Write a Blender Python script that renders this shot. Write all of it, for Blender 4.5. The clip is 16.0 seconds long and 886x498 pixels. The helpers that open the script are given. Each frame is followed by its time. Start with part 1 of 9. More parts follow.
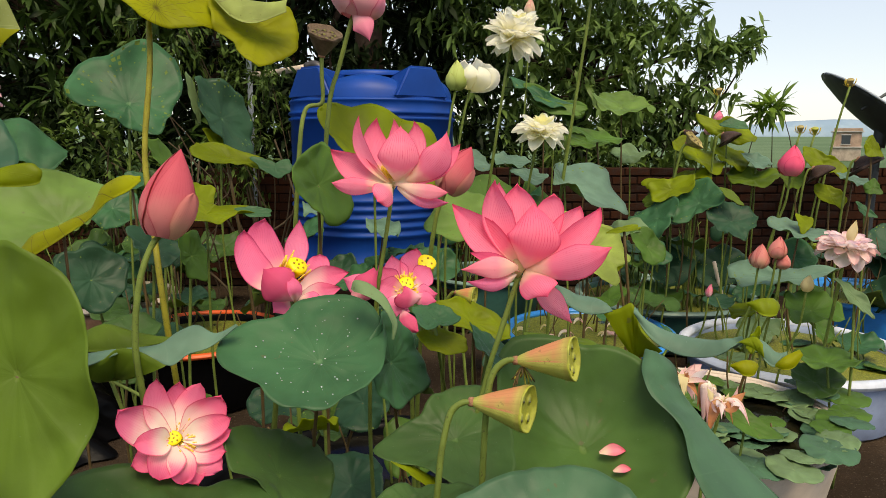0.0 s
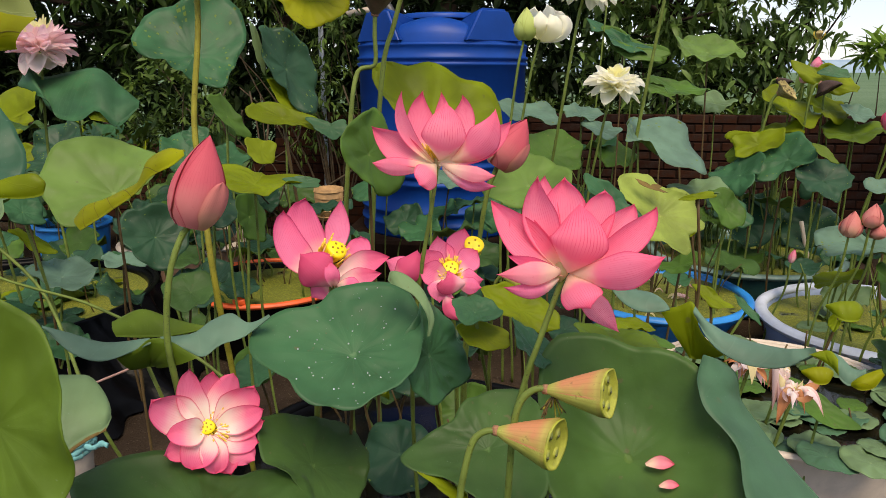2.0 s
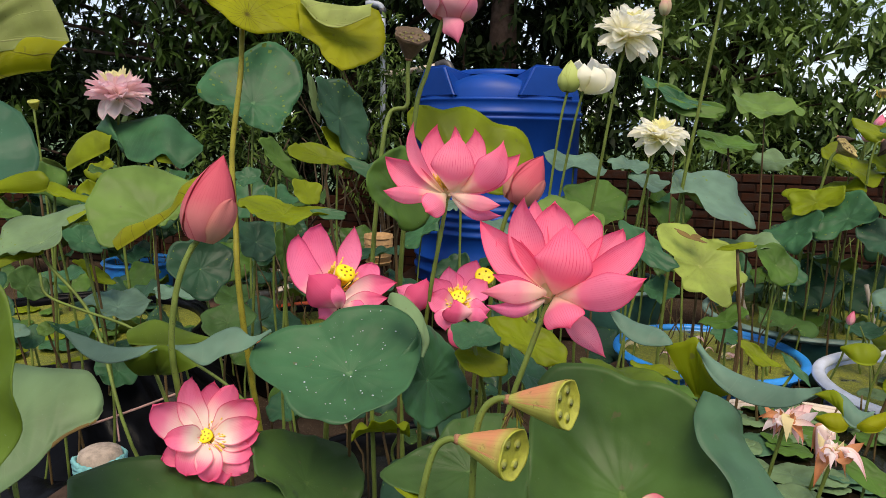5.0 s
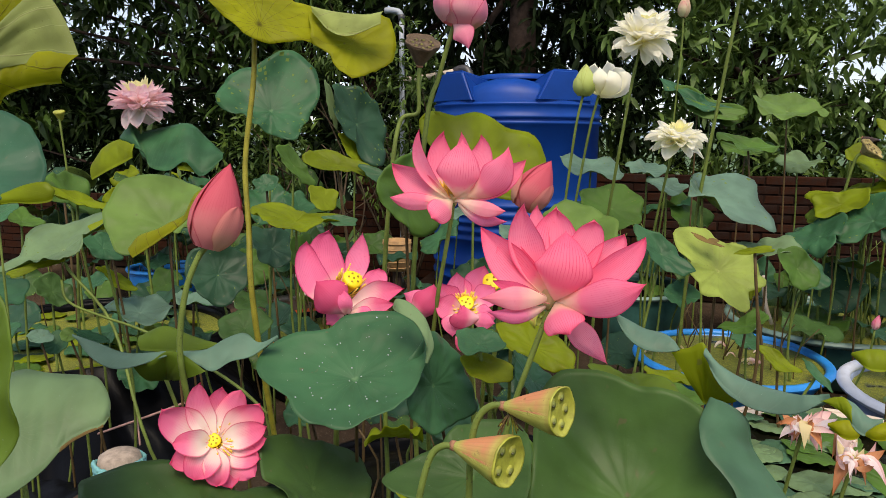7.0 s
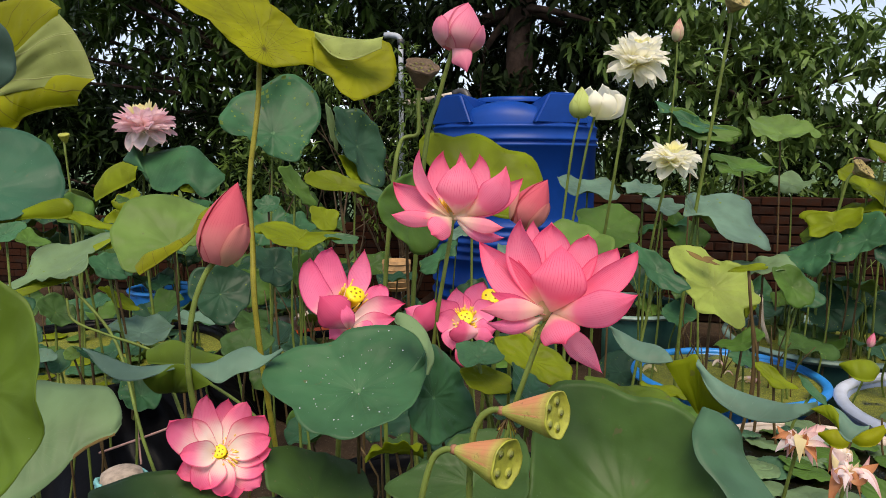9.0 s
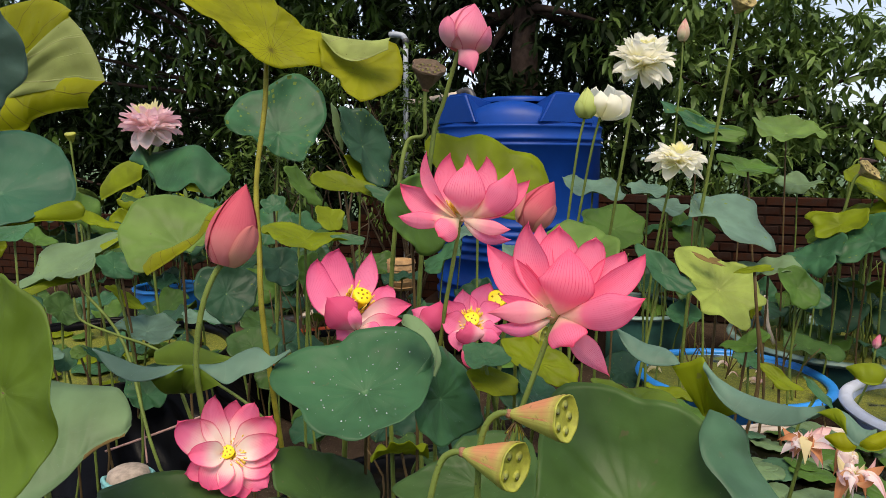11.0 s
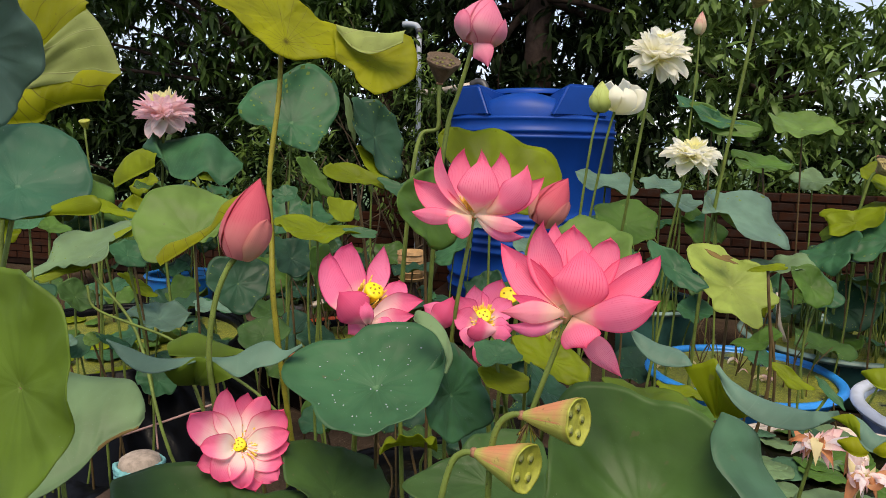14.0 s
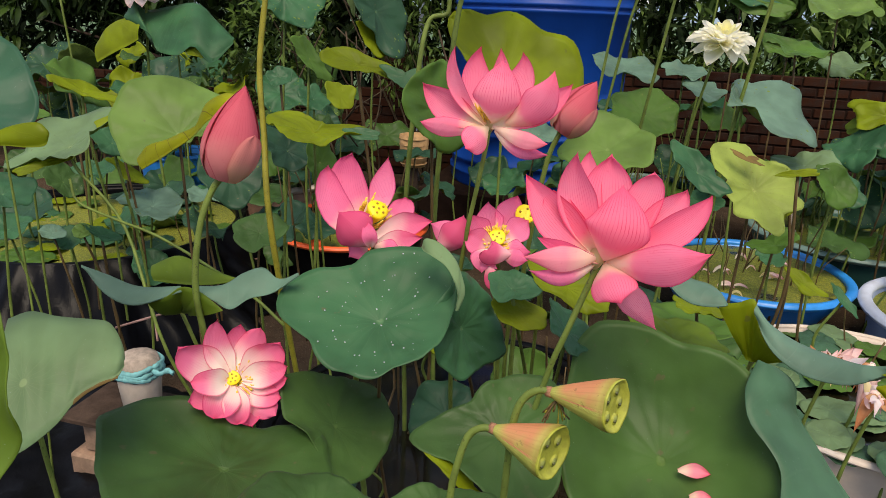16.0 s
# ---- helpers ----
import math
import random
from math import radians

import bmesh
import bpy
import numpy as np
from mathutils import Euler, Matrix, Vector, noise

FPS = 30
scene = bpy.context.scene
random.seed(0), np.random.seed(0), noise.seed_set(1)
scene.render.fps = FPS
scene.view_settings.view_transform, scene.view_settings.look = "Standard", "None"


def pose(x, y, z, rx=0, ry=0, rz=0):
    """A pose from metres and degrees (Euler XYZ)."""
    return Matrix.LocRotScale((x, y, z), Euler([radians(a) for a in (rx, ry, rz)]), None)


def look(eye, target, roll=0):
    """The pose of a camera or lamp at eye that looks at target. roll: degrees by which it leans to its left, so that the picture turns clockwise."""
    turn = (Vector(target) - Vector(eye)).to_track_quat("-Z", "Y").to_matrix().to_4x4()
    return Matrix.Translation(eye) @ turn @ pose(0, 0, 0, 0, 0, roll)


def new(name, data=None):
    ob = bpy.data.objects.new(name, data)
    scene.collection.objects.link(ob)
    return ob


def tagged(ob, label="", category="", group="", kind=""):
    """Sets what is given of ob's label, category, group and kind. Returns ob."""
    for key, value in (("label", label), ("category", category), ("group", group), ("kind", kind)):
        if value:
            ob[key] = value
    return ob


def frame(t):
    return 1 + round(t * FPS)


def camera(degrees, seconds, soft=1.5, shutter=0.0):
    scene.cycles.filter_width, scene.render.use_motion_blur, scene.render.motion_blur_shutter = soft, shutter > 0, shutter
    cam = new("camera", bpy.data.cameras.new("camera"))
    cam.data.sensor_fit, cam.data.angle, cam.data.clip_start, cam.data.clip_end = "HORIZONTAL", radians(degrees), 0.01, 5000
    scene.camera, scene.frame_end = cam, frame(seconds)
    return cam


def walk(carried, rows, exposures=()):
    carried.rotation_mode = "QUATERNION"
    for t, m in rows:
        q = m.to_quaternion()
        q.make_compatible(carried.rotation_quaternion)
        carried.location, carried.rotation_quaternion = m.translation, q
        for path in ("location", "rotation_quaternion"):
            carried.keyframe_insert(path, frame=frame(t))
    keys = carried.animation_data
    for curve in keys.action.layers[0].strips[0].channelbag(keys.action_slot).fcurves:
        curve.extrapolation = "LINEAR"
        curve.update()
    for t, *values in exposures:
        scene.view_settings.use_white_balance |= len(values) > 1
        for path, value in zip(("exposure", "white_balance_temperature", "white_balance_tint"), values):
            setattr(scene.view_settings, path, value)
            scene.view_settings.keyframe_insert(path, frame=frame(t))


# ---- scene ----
# ---- camera ----
cam = camera(66.3, 16.0, soft=0.75)
METRES, EYE, TILT, LEAN, TURN = 0.6, 1.45, -9.5, 0.0, 0.0
ROWS = [
    (0.0, 0.0, 0.0, 0.0, 0.0, 0.0, -0.0),
    (0.5, -0.0099, 0.0116, 0.0323, 0.98, -1.08, -0.65),
    (1.0, 0.0153, 0.039, 0.0823, 2.24, -2.21, -1.09),
    (1.5, 0.0378, 0.0936, 0.1133, 4.45, -4.23, -1.16),
    (2.0, 0.0901, 0.1365, 0.1505, 6.34, -5.26, -1.1),
    (2.5, 0.1336, 0.1509, 0.1539, 8.43, -5.15, -0.99),
    (3.0, 0.1614, 0.1385, 0.1466, 9.43, -4.33, -1.49),
    (3.5, 0.1842, 0.1308, 0.1094, 10.5, -2.9, -1.54),
    (4.0, 0.2136, 0.1216, 0.0828, 10.87, -1.42, -2.33),
    (6.5, 0.3429, 0.1252, 0.0542, 13.28, -0.29, -2.66),
    (7.0, 0.3379, 0.1291, 0.0679, 13.79, -0.25, -2.63),
    (7.5, 0.344, 0.1162, 0.0827, 14.22, 0.6, -2.83),
    (8.0, 0.3527, 0.0832, 0.0742, 14.12, 2.07, -2.87),
    (8.5, 0.3525, 0.0585, 0.0549, 13.99, 2.06, -2.52),
    (9.0, 0.3515, 0.0632, 0.0467, 13.69, 1.62, -2.48),
    (11.5, 0.3391, 0.0499, 0.0579, 14.19, 1.42, -2.82),
    (12.0, 0.3373, 0.0439, 0.0613, 14.46, 1.27, -3.07),
    (12.5, 0.3433, 0.0383, 0.0714, 14.73, 1.16, -3.32),
    (13.0, 0.3465, 0.0442, 0.0754, 14.67, 0.81, -3.41),
    (13.5, 0.3387, 0.0524, 0.0775, 14.78, 0.74, -3.56),
    (14.0, 0.3302, 0.0557, 0.0761, 14.8, 0.61, -3.55),
    (14.5, 0.3276, 0.0676, 0.0824, 14.82, 0.16, -3.85),
    (15.0, 0.3199, 0.1067, 0.1188, 14.4, -0.68, -4.11),
    (15.5, 0.2694, 0.1961, 0.1746, 15.1, -5.8, -4.91),
    (16.0, 0.2277, 0.2747, 0.2064, 14.88, -10.1, -4.58),
]
walk(cam, [(t, pose(0, 0, EYE, TILT, LEAN, TURN) @ pose(METRES * x, METRES * y, METRES * z, 90 + pitch, roll, yaw)) for t, x, y, z, yaw, pitch, roll in ROWS],
     exposures=[(0.0, 0.54, 8000, 9), (1.5, 0.54, 7600, 12), (3.0, 0.53, 7250, 14), (16.0, 0.53, 7150, 14)])

# ---- world, sun ----
SUN_EL, SUN_ROT = 58.0, 165.0
world = bpy.data.worlds.new("sky")
scene.world = world
world.use_nodes = True
_n, _l = world.node_tree.nodes, world.node_tree.links
_sky = _n.new("ShaderNodeTexSky")
_sky.sky_type, _sky.sun_disc = "NISHITA", False
_sky.sun_elevation, _sky.sun_rotation = radians(SUN_EL), radians(SUN_ROT)
_sky.air_density, _sky.dust_density, _sky.ozone_density = 1.0, 0.3, 1.0
# thin high haze evens the sky out
_haze = _n.new("ShaderNodeMix")
_haze.data_type = "RGBA"
_haze.inputs[0].default_value, _haze.inputs[7].default_value = 0.6, (3.9, 4.6, 6.2, 1)
_l.new(_sky.outputs[0], _haze.inputs[6])
_l.new(_haze.outputs[2], _n["Background"].inputs[0])
_n["Background"].inputs[1].default_value = 0.13
sun = new("sun", bpy.data.lights.new("sun", "SUN"))
sun.data.energy, sun.data.angle, sun.data.color = 2.6, radians(32), (1.0, 0.91, 0.76)
_el, _ro = radians(SUN_EL), radians(SUN_ROT)
sun.matrix_world = look((0, 0, 20), (-20 * math.cos(_el) * math.sin(_ro), -20 * math.cos(_el) * math.cos(_ro), 20 - 20 * math.sin(_el)))
# ---- materials ----
class Nodes:
    """A small builder round one node tree."""

    def __init__(self, name):
        self.mat = bpy.data.materials.new(name)
        self.mat.use_nodes = True
        self.t = self.mat.node_tree
        self.bsdf = self.t.nodes["Principled BSDF"]
        self.out = self.t.nodes["Material Output"]

    def n(self, kind):
        return self.t.nodes.new("ShaderNode" + kind)

    def put(self, value, socket):
        if isinstance(value, bpy.types.NodeSocket):
            self.t.links.new(value, socket)
        elif isinstance(value, (tuple, list)) and len(value) == 3 and socket.type == "RGBA":
            socket.default_value = (*value, 1)
        else:
            socket.default_value = value

    def math(self, op, a, b=0.5, c=None):
        node = self.n("Math")
        node.operation = op
        self.put(a, node.inputs[0]), self.put(b, node.inputs[1])
        if c is not None:
            self.put(c, node.inputs[2])
        return node.outputs[0]

    def ramp(self, fac, a0, a1, b0=0.0, b1=1.0):
        node = self.n("MapRange")
        node.interpolation_type = "SMOOTHSTEP"
        for v, s in zip((fac, a0, a1, b0, b1), node.inputs):
            self.put(v, s)
        return node.outputs[0]

    def mix(self, fac, a, b, blend="MIX"):
        node = self.n("Mix")
        node.data_type, node.blend_type = "RGBA", blend
        self.put(fac, node.inputs[0]), self.put(a, node.inputs[6]), self.put(b, node.inputs[7])
        return node.outputs[2]

    def noise(self, scale, detail=3.0, rough=0.55, coord=None):
        node = self.n("TexNoise")
        if coord is not None:
            self.t.links.new(coord, node.inputs["Vector"])
        node.inputs["Scale"].default_value, node.inputs["Detail"].default_value, node.inputs["Roughness"].default_value = scale, detail, rough
        return node.outputs[0]

    def coord(self, which="Object"):
        return self.n("TexCoord").outputs[which]

    def random(self):
        return self.n("ObjectInfo").outputs["Random"]

    def island(self):
        return self.n("NewGeometry").outputs["Random Per Island"]

    def bump(self, height, strength=0.3, dist=0.01):
        node = self.n("Bump")
        node.inputs["Strength"].default_value, node.inputs["Distance"].default_value = strength, dist
        self.put(height, node.inputs["Height"])
        self.t.links.new(node.outputs[0], self.bsdf.inputs["Normal"])

    def end(self, colour, rough=0.6, metal=0.0, spec=0.5):
        self.put(colour, self.bsdf.inputs["Base Color"]), self.put(rough, self.bsdf.inputs["Roughness"])
        self.bsdf.inputs["Metallic"].default_value, self.bsdf.inputs["Specular IOR Level"].default_value = metal, spec
        return self.mat

    def translucent(self, colour, amount):
        tr, mx = self.n("BsdfTranslucent"), self.n("MixShader")
        self.put(colour, tr.inputs[0])
        mx.inputs[0].default_value = amount
        self.t.links.new(self.bsdf.outputs[0], mx.inputs[1])
        self.t.links.new(tr.outputs[0], mx.inputs[2])
        self.t.links.new(mx.outputs[0], self.out.inputs[0])


def shade(c, f):
    return tuple(min(1, v * f) for v in c)


def plain(name, colour, rough=0.6, vary=0.25, scale=12.0, metal=0.0, bump=0.15, spec=0.5):
    """Paint, plastic, cloth and the like: two scales of variation and a little relief."""
    m = Nodes(name)
    co = m.coord()
    a, b = m.noise(scale, 5, 0.6, co), m.noise(scale * 7, 4, 0.6, co)
    c = m.mix(m.ramp(a, 0.3, 0.7), shade(colour, 1 - vary), shade(colour, 1 + vary * 0.6))
    c = m.mix(m.ramp(b, 0.55, 0.75, 0, vary), c, shade(colour, 0.45))
    m.bump(b, bump, 0.004)
    return m.end(c, rough, metal, spec)


def leaf_material(name, face, vein, glow, rough=0.42, thin=0.28, specks=0.0, streak=0.0, rib=(0.16, 0.04), bloom=0.03):
    """A lotus leaf: veins fan out from the navel (UV origin), with a waxy bloom."""
    m = Nodes(name)
    uv = m.n("UVMap").outputs[0]
    sep = m.n("SeparateXYZ")
    m.t.links.new(uv, sep.inputs[0])
    x, y = sep.outputs[0], sep.outputs[1]
    r = m.math("SQRT", m.math("ADD", m.math("MULTIPLY", x, x), m.math("MULTIPLY", y, y)))
    wob = m.math("MULTIPLY", m.math("SUBTRACT", m.noise(2.2, 2, 0.5, uv), 0.5), 0.16)
    ang = m.math("ADD", m.math("ARCTAN2", y, x), wob)
    f = m.math("ABSOLUTE", m.math("SUBTRACT", m.math("FRACT", m.math("MULTIPLY", ang, 20 / (2 * math.pi))), 0.5))
    line = m.ramp(m.math("MULTIPLY", f, r), 0.0, 0.02, 1.0, 0.0)
    f2 = m.math("ABSOLUTE", m.math("SUBTRACT", m.math("FRACT", m.math("MULTIPLY", m.math("ADD", ang, 0.1), 40 / (2 * math.pi))), 0.5))
    line2 = m.math("MULTIPLY", m.ramp(m.math("MULTIPLY", f2, r), 0.0, 0.018, 0.55, 0.0), m.ramp(r, 0.5, 0.75))
    hub = m.ramp(r, 0.03, 0.09, 1.0, 0.0)
    veins = m.math("MAXIMUM", m.math("MAXIMUM", line, line2), hub)
    veins = m.math("MULTIPLY", veins, m.ramp(r, 0.12, 1.0, *rib))
    veins = m.math("MAXIMUM", veins, m.math("MULTIPLY", m.ramp(r, 0.035, 0.055, 1.0, 0.0), 0.75))
    co = m.coord()
    big, mid, small = m.noise(7, 3, 0.55, co), m.noise(35, 4, 0.6, co), m.noise(160, 3, 0.6, co)
    c = m.mix(m.ramp(big, 0.3, 0.72), shade(face, 0.7), shade(face, 1.25))
    c = m.mix(m.ramp(m.random(), 0, 1, 0, 0.12), c, vein)
    c = m.mix(m.ramp(mid, 0.45, 0.8, 0.0, 0.22), c, shade(face, 1.3))
    c = m.mix(veins, c, vein)
    c = m.mix(m.ramp(r, 0.985, 0.998, 0.0, 0.2), c, vein)
    if streak:
        c = m.mix(m.ramp(m.math("MULTIPLY", m.math("MAXIMUM", line, line2), mid), 0.26, 0.42, 0, streak), c, (0.085, 0.05, 0.012))
    if specks:
        c = m.mix(m.ramp(small, 0.66, 0.72, 0, specks), c, (0.09, 0.055, 0.02))
    else:
        c = m.mix(m.ramp(small, 0.70, 0.76, 0, 0.15), c, shade(vein, 1.2))
    c = m.mix(m.ramp(m.noise(330, 2, 0.5, co), 0.735, 0.76, 0, 0.25), c, (0.42, 0.48, 0.40))
    dirt = m.math("MULTIPLY", m.ramp(m.noise(48, 2, 0.5, co), 0.69, 0.73), m.ramp(big, 0.45, 0.6))
    c = m.mix(m.math("MULTIPLY", dirt, 0.6), c, (0.12, 0.10, 0.05))
    # soft pleats between the ribs, with the ribs sunk in
    pleat = m.math("MULTIPLY", m.ramp(f, 0.0, 0.3), m.ramp(r, 0.06, 0.4))
    relief = m.math("ADD", m.math("MULTIPLY", pleat, 0.10), m.math("MULTIPLY", big, 0.7))
    m.bump(m.math("ADD", m.math("MULTIPLY", veins, 0.4), m.math("ADD", relief, m.math("MULTIPLY", mid, 0.35))), 0.38, 0.006)
    m.end(c, m.ramp(big, 0.3, 0.7, rough - 0.02, rough + 0.14), 0, 0.22)
    m.bsdf.inputs["Sheen Weight"].default_value, m.bsdf.inputs["Sheen Roughness"].default_value = bloom, 0.45
    m.bsdf.inputs["Sheen Tint"].default_value = (0.80, 0.92, 1.0, 1)
    m.translucent(m.mix(0.6, c, glow), thin)
    return m.mat


LEAF = {
    "teal": leaf_material("leaf_blue_green", (0.030, 0.106, 0.042), (0.09, 0.20, 0.085), (0.10, 0.27, 0.03), 0.42, 0.14),
    "slate": leaf_material("leaf_slate_blue", (0.026, 0.092, 0.050), (0.07, 0.17, 0.09), (0.09, 0.24, 0.05), 0.40, 0.12, rib=(0.08, 0.02), bloom=0.02),
    "sea": leaf_material("leaf_sea_green", (0.052, 0.128, 0.066), (0.12, 0.22, 0.12), (0.12, 0.28, 0.05), 0.42, 0.15),
    # deep and dark also put shade into leaves that lie low or overhung
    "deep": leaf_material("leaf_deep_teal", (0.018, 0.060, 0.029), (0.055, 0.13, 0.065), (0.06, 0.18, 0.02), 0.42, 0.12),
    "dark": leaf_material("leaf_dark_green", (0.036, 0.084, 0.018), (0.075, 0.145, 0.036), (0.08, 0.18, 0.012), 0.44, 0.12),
    "dusty": leaf_material("leaf_dusty_green", (0.047, 0.106, 0.022), (0.10, 0.175, 0.042), (0.10, 0.22, 0.012), 0.40, 0.14, rib=(0.06, 0.02)),
    "grn": leaf_material("leaf_green", (0.070, 0.155, 0.022), (0.15, 0.25, 0.06), (0.20, 0.36, 0.015), 0.45, 0.3),
    "olive": leaf_material("leaf_olive", (0.10, 0.165, 0.012), (0.15, 0.22, 0.03), (0.26, 0.38, 0.012), 0.45, 0.36),
    "fresh": leaf_material("leaf_fresh_green", (0.118, 0.204, 0.020), (0.16, 0.24, 0.04), (0.26, 0.40, 0.018), 0.45, 0.36, rib=(0.07, 0.02)),
    "lime": leaf_material("leaf_lime", (0.125, 0.225, 0.042), (0.24, 0.34, 0.10), (0.26, 0.42, 0.03), 0.42, 0.3, rib=(0.08, 0.02)),
    "yg": leaf_material("leaf_yellow_green", (0.205, 0.265, 0.005), (0.27, 0.33, 0.018), (0.46, 0.52, 0.006), 0.45, 0.42, rib=(0.4, 0.2)),
    "yel": leaf_material("leaf_yellow", (0.36, 0.375, 0.006), (0.16, 0.16, 0.006), (0.60, 0.66, 0.015), 0.5, 0.46, 0.7, 0.95, (0.6, 0.42)),
    "pyel": leaf_material("leaf_fading", (0.30, 0.385, 0.075), (0.42, 0.48, 0.13), (0.46, 0.52, 0.04), 0.5, 0.3, 0.5, 0.3, (0.35, 0.18)),
    "brown": leaf_material("leaf_browned_edge", (0.16, 0.10, 0.03), (0.24, 0.17, 0.05), (0.2, 0.14, 0.03), 0.7, 0.15, 0.7),
    "glauc": leaf_material("leaf_glaucous", (0.105, 0.195, 0.135), (0.20, 0.30, 0.20), (0.2, 0.36, 0.08), 0.46, 0.2),
    "pale": leaf_material("leaf_pale", (0.14, 0.23, 0.105), (0.24, 0.33, 0.15), (0.3, 0.42, 0.06), 0.46, 0.25),
    "buff": leaf_material("leaf_dull_back", (0.30, 0.36, 0.10), (0.44, 0.48, 0.20), (0.40, 0.46, 0.04), 0.6, 0.3, 0.6, 0.5, (0.7, 0.6)),
}

UNDER = leaf_material("leaf_underside", (0.125, 0.19, 0.035), (0.20, 0.27, 0.07), (0.28, 0.40, 0.03), 0.6, 0.25, 0.0, 0.0, (0.5, 0.25))
HAS_UNDER = ("teal", "slate", "deep", "dark", "dusty", "glauc", "grn", "pale", "lime")


def petal_material(name, heart, body, edge, vein=0.35, thin=0.3, reach=0.45):
    """A petal: UV y runs from the base to the tip, UV x across."""
    m = Nodes(name)
    sep = m.n("SeparateXYZ")
    m.t.links.new(m.n("UVMap").outputs[0], sep.inputs[0])
    u, v = sep.outputs[0], sep.outputs[1]
    across = m.math("ABSOLUTE", m.math("SUBTRACT", u, 0.5))
    co = m.coord()
    soft = m.noise(28, 3, 0.55, co)
    vv = m.math("ADD", v, m.math("MULTIPLY", m.math("SUBTRACT", soft, 0.5), 0.25))
    c = m.mix(m.ramp(vv, reach * 0.3, reach * 1.15), heart, body)
    c = m.mix(m.math("MULTIPLY", m.ramp(vv, 0.55, 1.1), 0.62), c, edge)
    c = m.mix(m.math("MULTIPLY", m.ramp(across, 0.44, 0.495), 0.72), c, shade(edge, 0.85))
    stripes = m.math("ABSOLUTE", m.math("SUBTRACT", m.math("FRACT", m.math("MULTIPLY", m.math("ADD", u, m.math("MULTIPLY", soft, 0.05)), 17.0)), 0.5))
    line = m.math("MULTIPLY", m.ramp(stripes, 0.0, 0.17, 1.0, 0.0), m.math("MULTIPLY", m.ramp(v, 0.2, 0.55, 0.0, vein), m.ramp(m.noise(45, 2, 0.5, co), 0.3, 0.65, 0.25, 1.0)))
    c = m.mix(line, c, shade(edge, 0.85))
    c = m.mix(m.ramp(m.noise(120, 3, 0.6, co), 0.62, 0.75, 0, 0.2), c, shade(edge, 0.8))
    c = m.mix(m.ramp(m.random(), 0, 1, 0, 0.25), c, edge)
    m.bump(m.math("ADD", m.math("MULTIPLY", line, -0.6), soft), 0.25, 0.003)
    m.end(c, 0.6, 0, 0.16)
    m.translucent(c, thin)
    return m.mat


PETAL = {
    "pink": petal_material("petal_pink", (0.99, 0.86, 0.60), (1.0, 0.285, 0.43), (0.94, 0.055, 0.19), 0.5, 0.40, 0.28),
    # brighter copy of petal_pink: light is put into the front and hanging petals
    "outer": petal_material("petal_pink_lit", (0.99, 0.84, 0.66), (1.0, 0.33, 0.47), (0.92, 0.07, 0.21), 0.85, 0.48, 0.24),
    "flush": petal_material("petal_flushed", (0.97, 0.80, 0.62), (0.98, 0.36, 0.44), (0.92, 0.06, 0.18), 0.2, 0.34, 0.46),
    "butter": petal_material("petal_butter", (0.92, 0.88, 0.42), (0.95, 0.92, 0.55), (0.95, 0.90, 0.50), 0.1, 0.5, 0.6),
    "sere": petal_material("petal_sere", (0.62, 0.40, 0.22), (0.55, 0.24, 0.11), (0.36, 0.13, 0.05), 0.4, 0.2, 0.5),
    "rose": petal_material("petal_rose", (0.98, 0.80, 0.64), (0.97, 0.25, 0.44), (0.66, 0.035, 0.17), 0.4, 0.34, 0.36),
    "light": petal_material("petal_light_heart", (0.97, 0.92, 0.82), (0.97, 0.25, 0.42), (0.84, 0.05, 0.19), 0.3, 0.36, 0.62),
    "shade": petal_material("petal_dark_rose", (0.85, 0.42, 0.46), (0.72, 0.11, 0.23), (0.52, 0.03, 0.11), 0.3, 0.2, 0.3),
    "budlow": petal_material("petal_bud_scale", (0.64, 0.36, 0.24), (0.66, 0.24, 0.21), (0.55, 0.13, 0.13), 0.3, 0.15, 0.5),
    "budrose": petal_material("petal_rose_bud", (0.86, 0.24, 0.28), (0.90, 0.13, 0.25), (0.74, 0.05, 0.14), 0.25, 0.2, 0.4),
    "bud": petal_material("petal_bud", (0.60, 0.20, 0.20), (0.58, 0.105, 0.14), (0.48, 0.05, 0.085), 0.35, 0.15, 0.5),
    "budpale": petal_material("petal_pale_bud", (0.80, 0.45, 0.46), (0.78, 0.26, 0.36), (0.64, 0.09, 0.19), 0.25, 0.2, 0.5),
    "white": petal_material("petal_cream", (0.93, 0.90, 0.56), (0.96, 0.94, 0.80), (0.97, 0.96, 0.86), 0.06, 0.5, 0.5),
    "blush": petal_material("petal_blush", (0.96, 0.82, 0.76), (0.97, 0.79, 0.80), (0.94, 0.58, 0.66), 0.2, 0.5, 0.6),
    "guard": petal_material("petal_guard", (0.94, 0.90, 0.86), (0.94, 0.85, 0.84), (0.92, 0.66, 0.69), 0.2, 0.5, 0.8),
    "green": petal_material("petal_green_bud", (0.42, 0.52, 0.14), (0.50, 0.60, 0.20), (0.45, 0.50, 0.14), 0.2, 0.2, 0.6),
    "cream_tip": petal_material("petal_pink_tip", (0.62, 0.62, 0.34), (0.80, 0.66, 0.46), (0.80, 0.22, 0.30), 0.2, 0.4, 0.6),
    "straw": petal_material("petal_straw", (0.80, 0.68, 0.36), (0.82, 0.72, 0.40), (0.80, 0.66, 0.36), 0.2, 0.5, 0.6),
    "wilt": petal_material("petal_wilted", (0.90, 0.82, 0.66), (0.84, 0.62, 0.60), (0.62, 0.26, 0.24), 0.4, 0.25, 0.6),
}


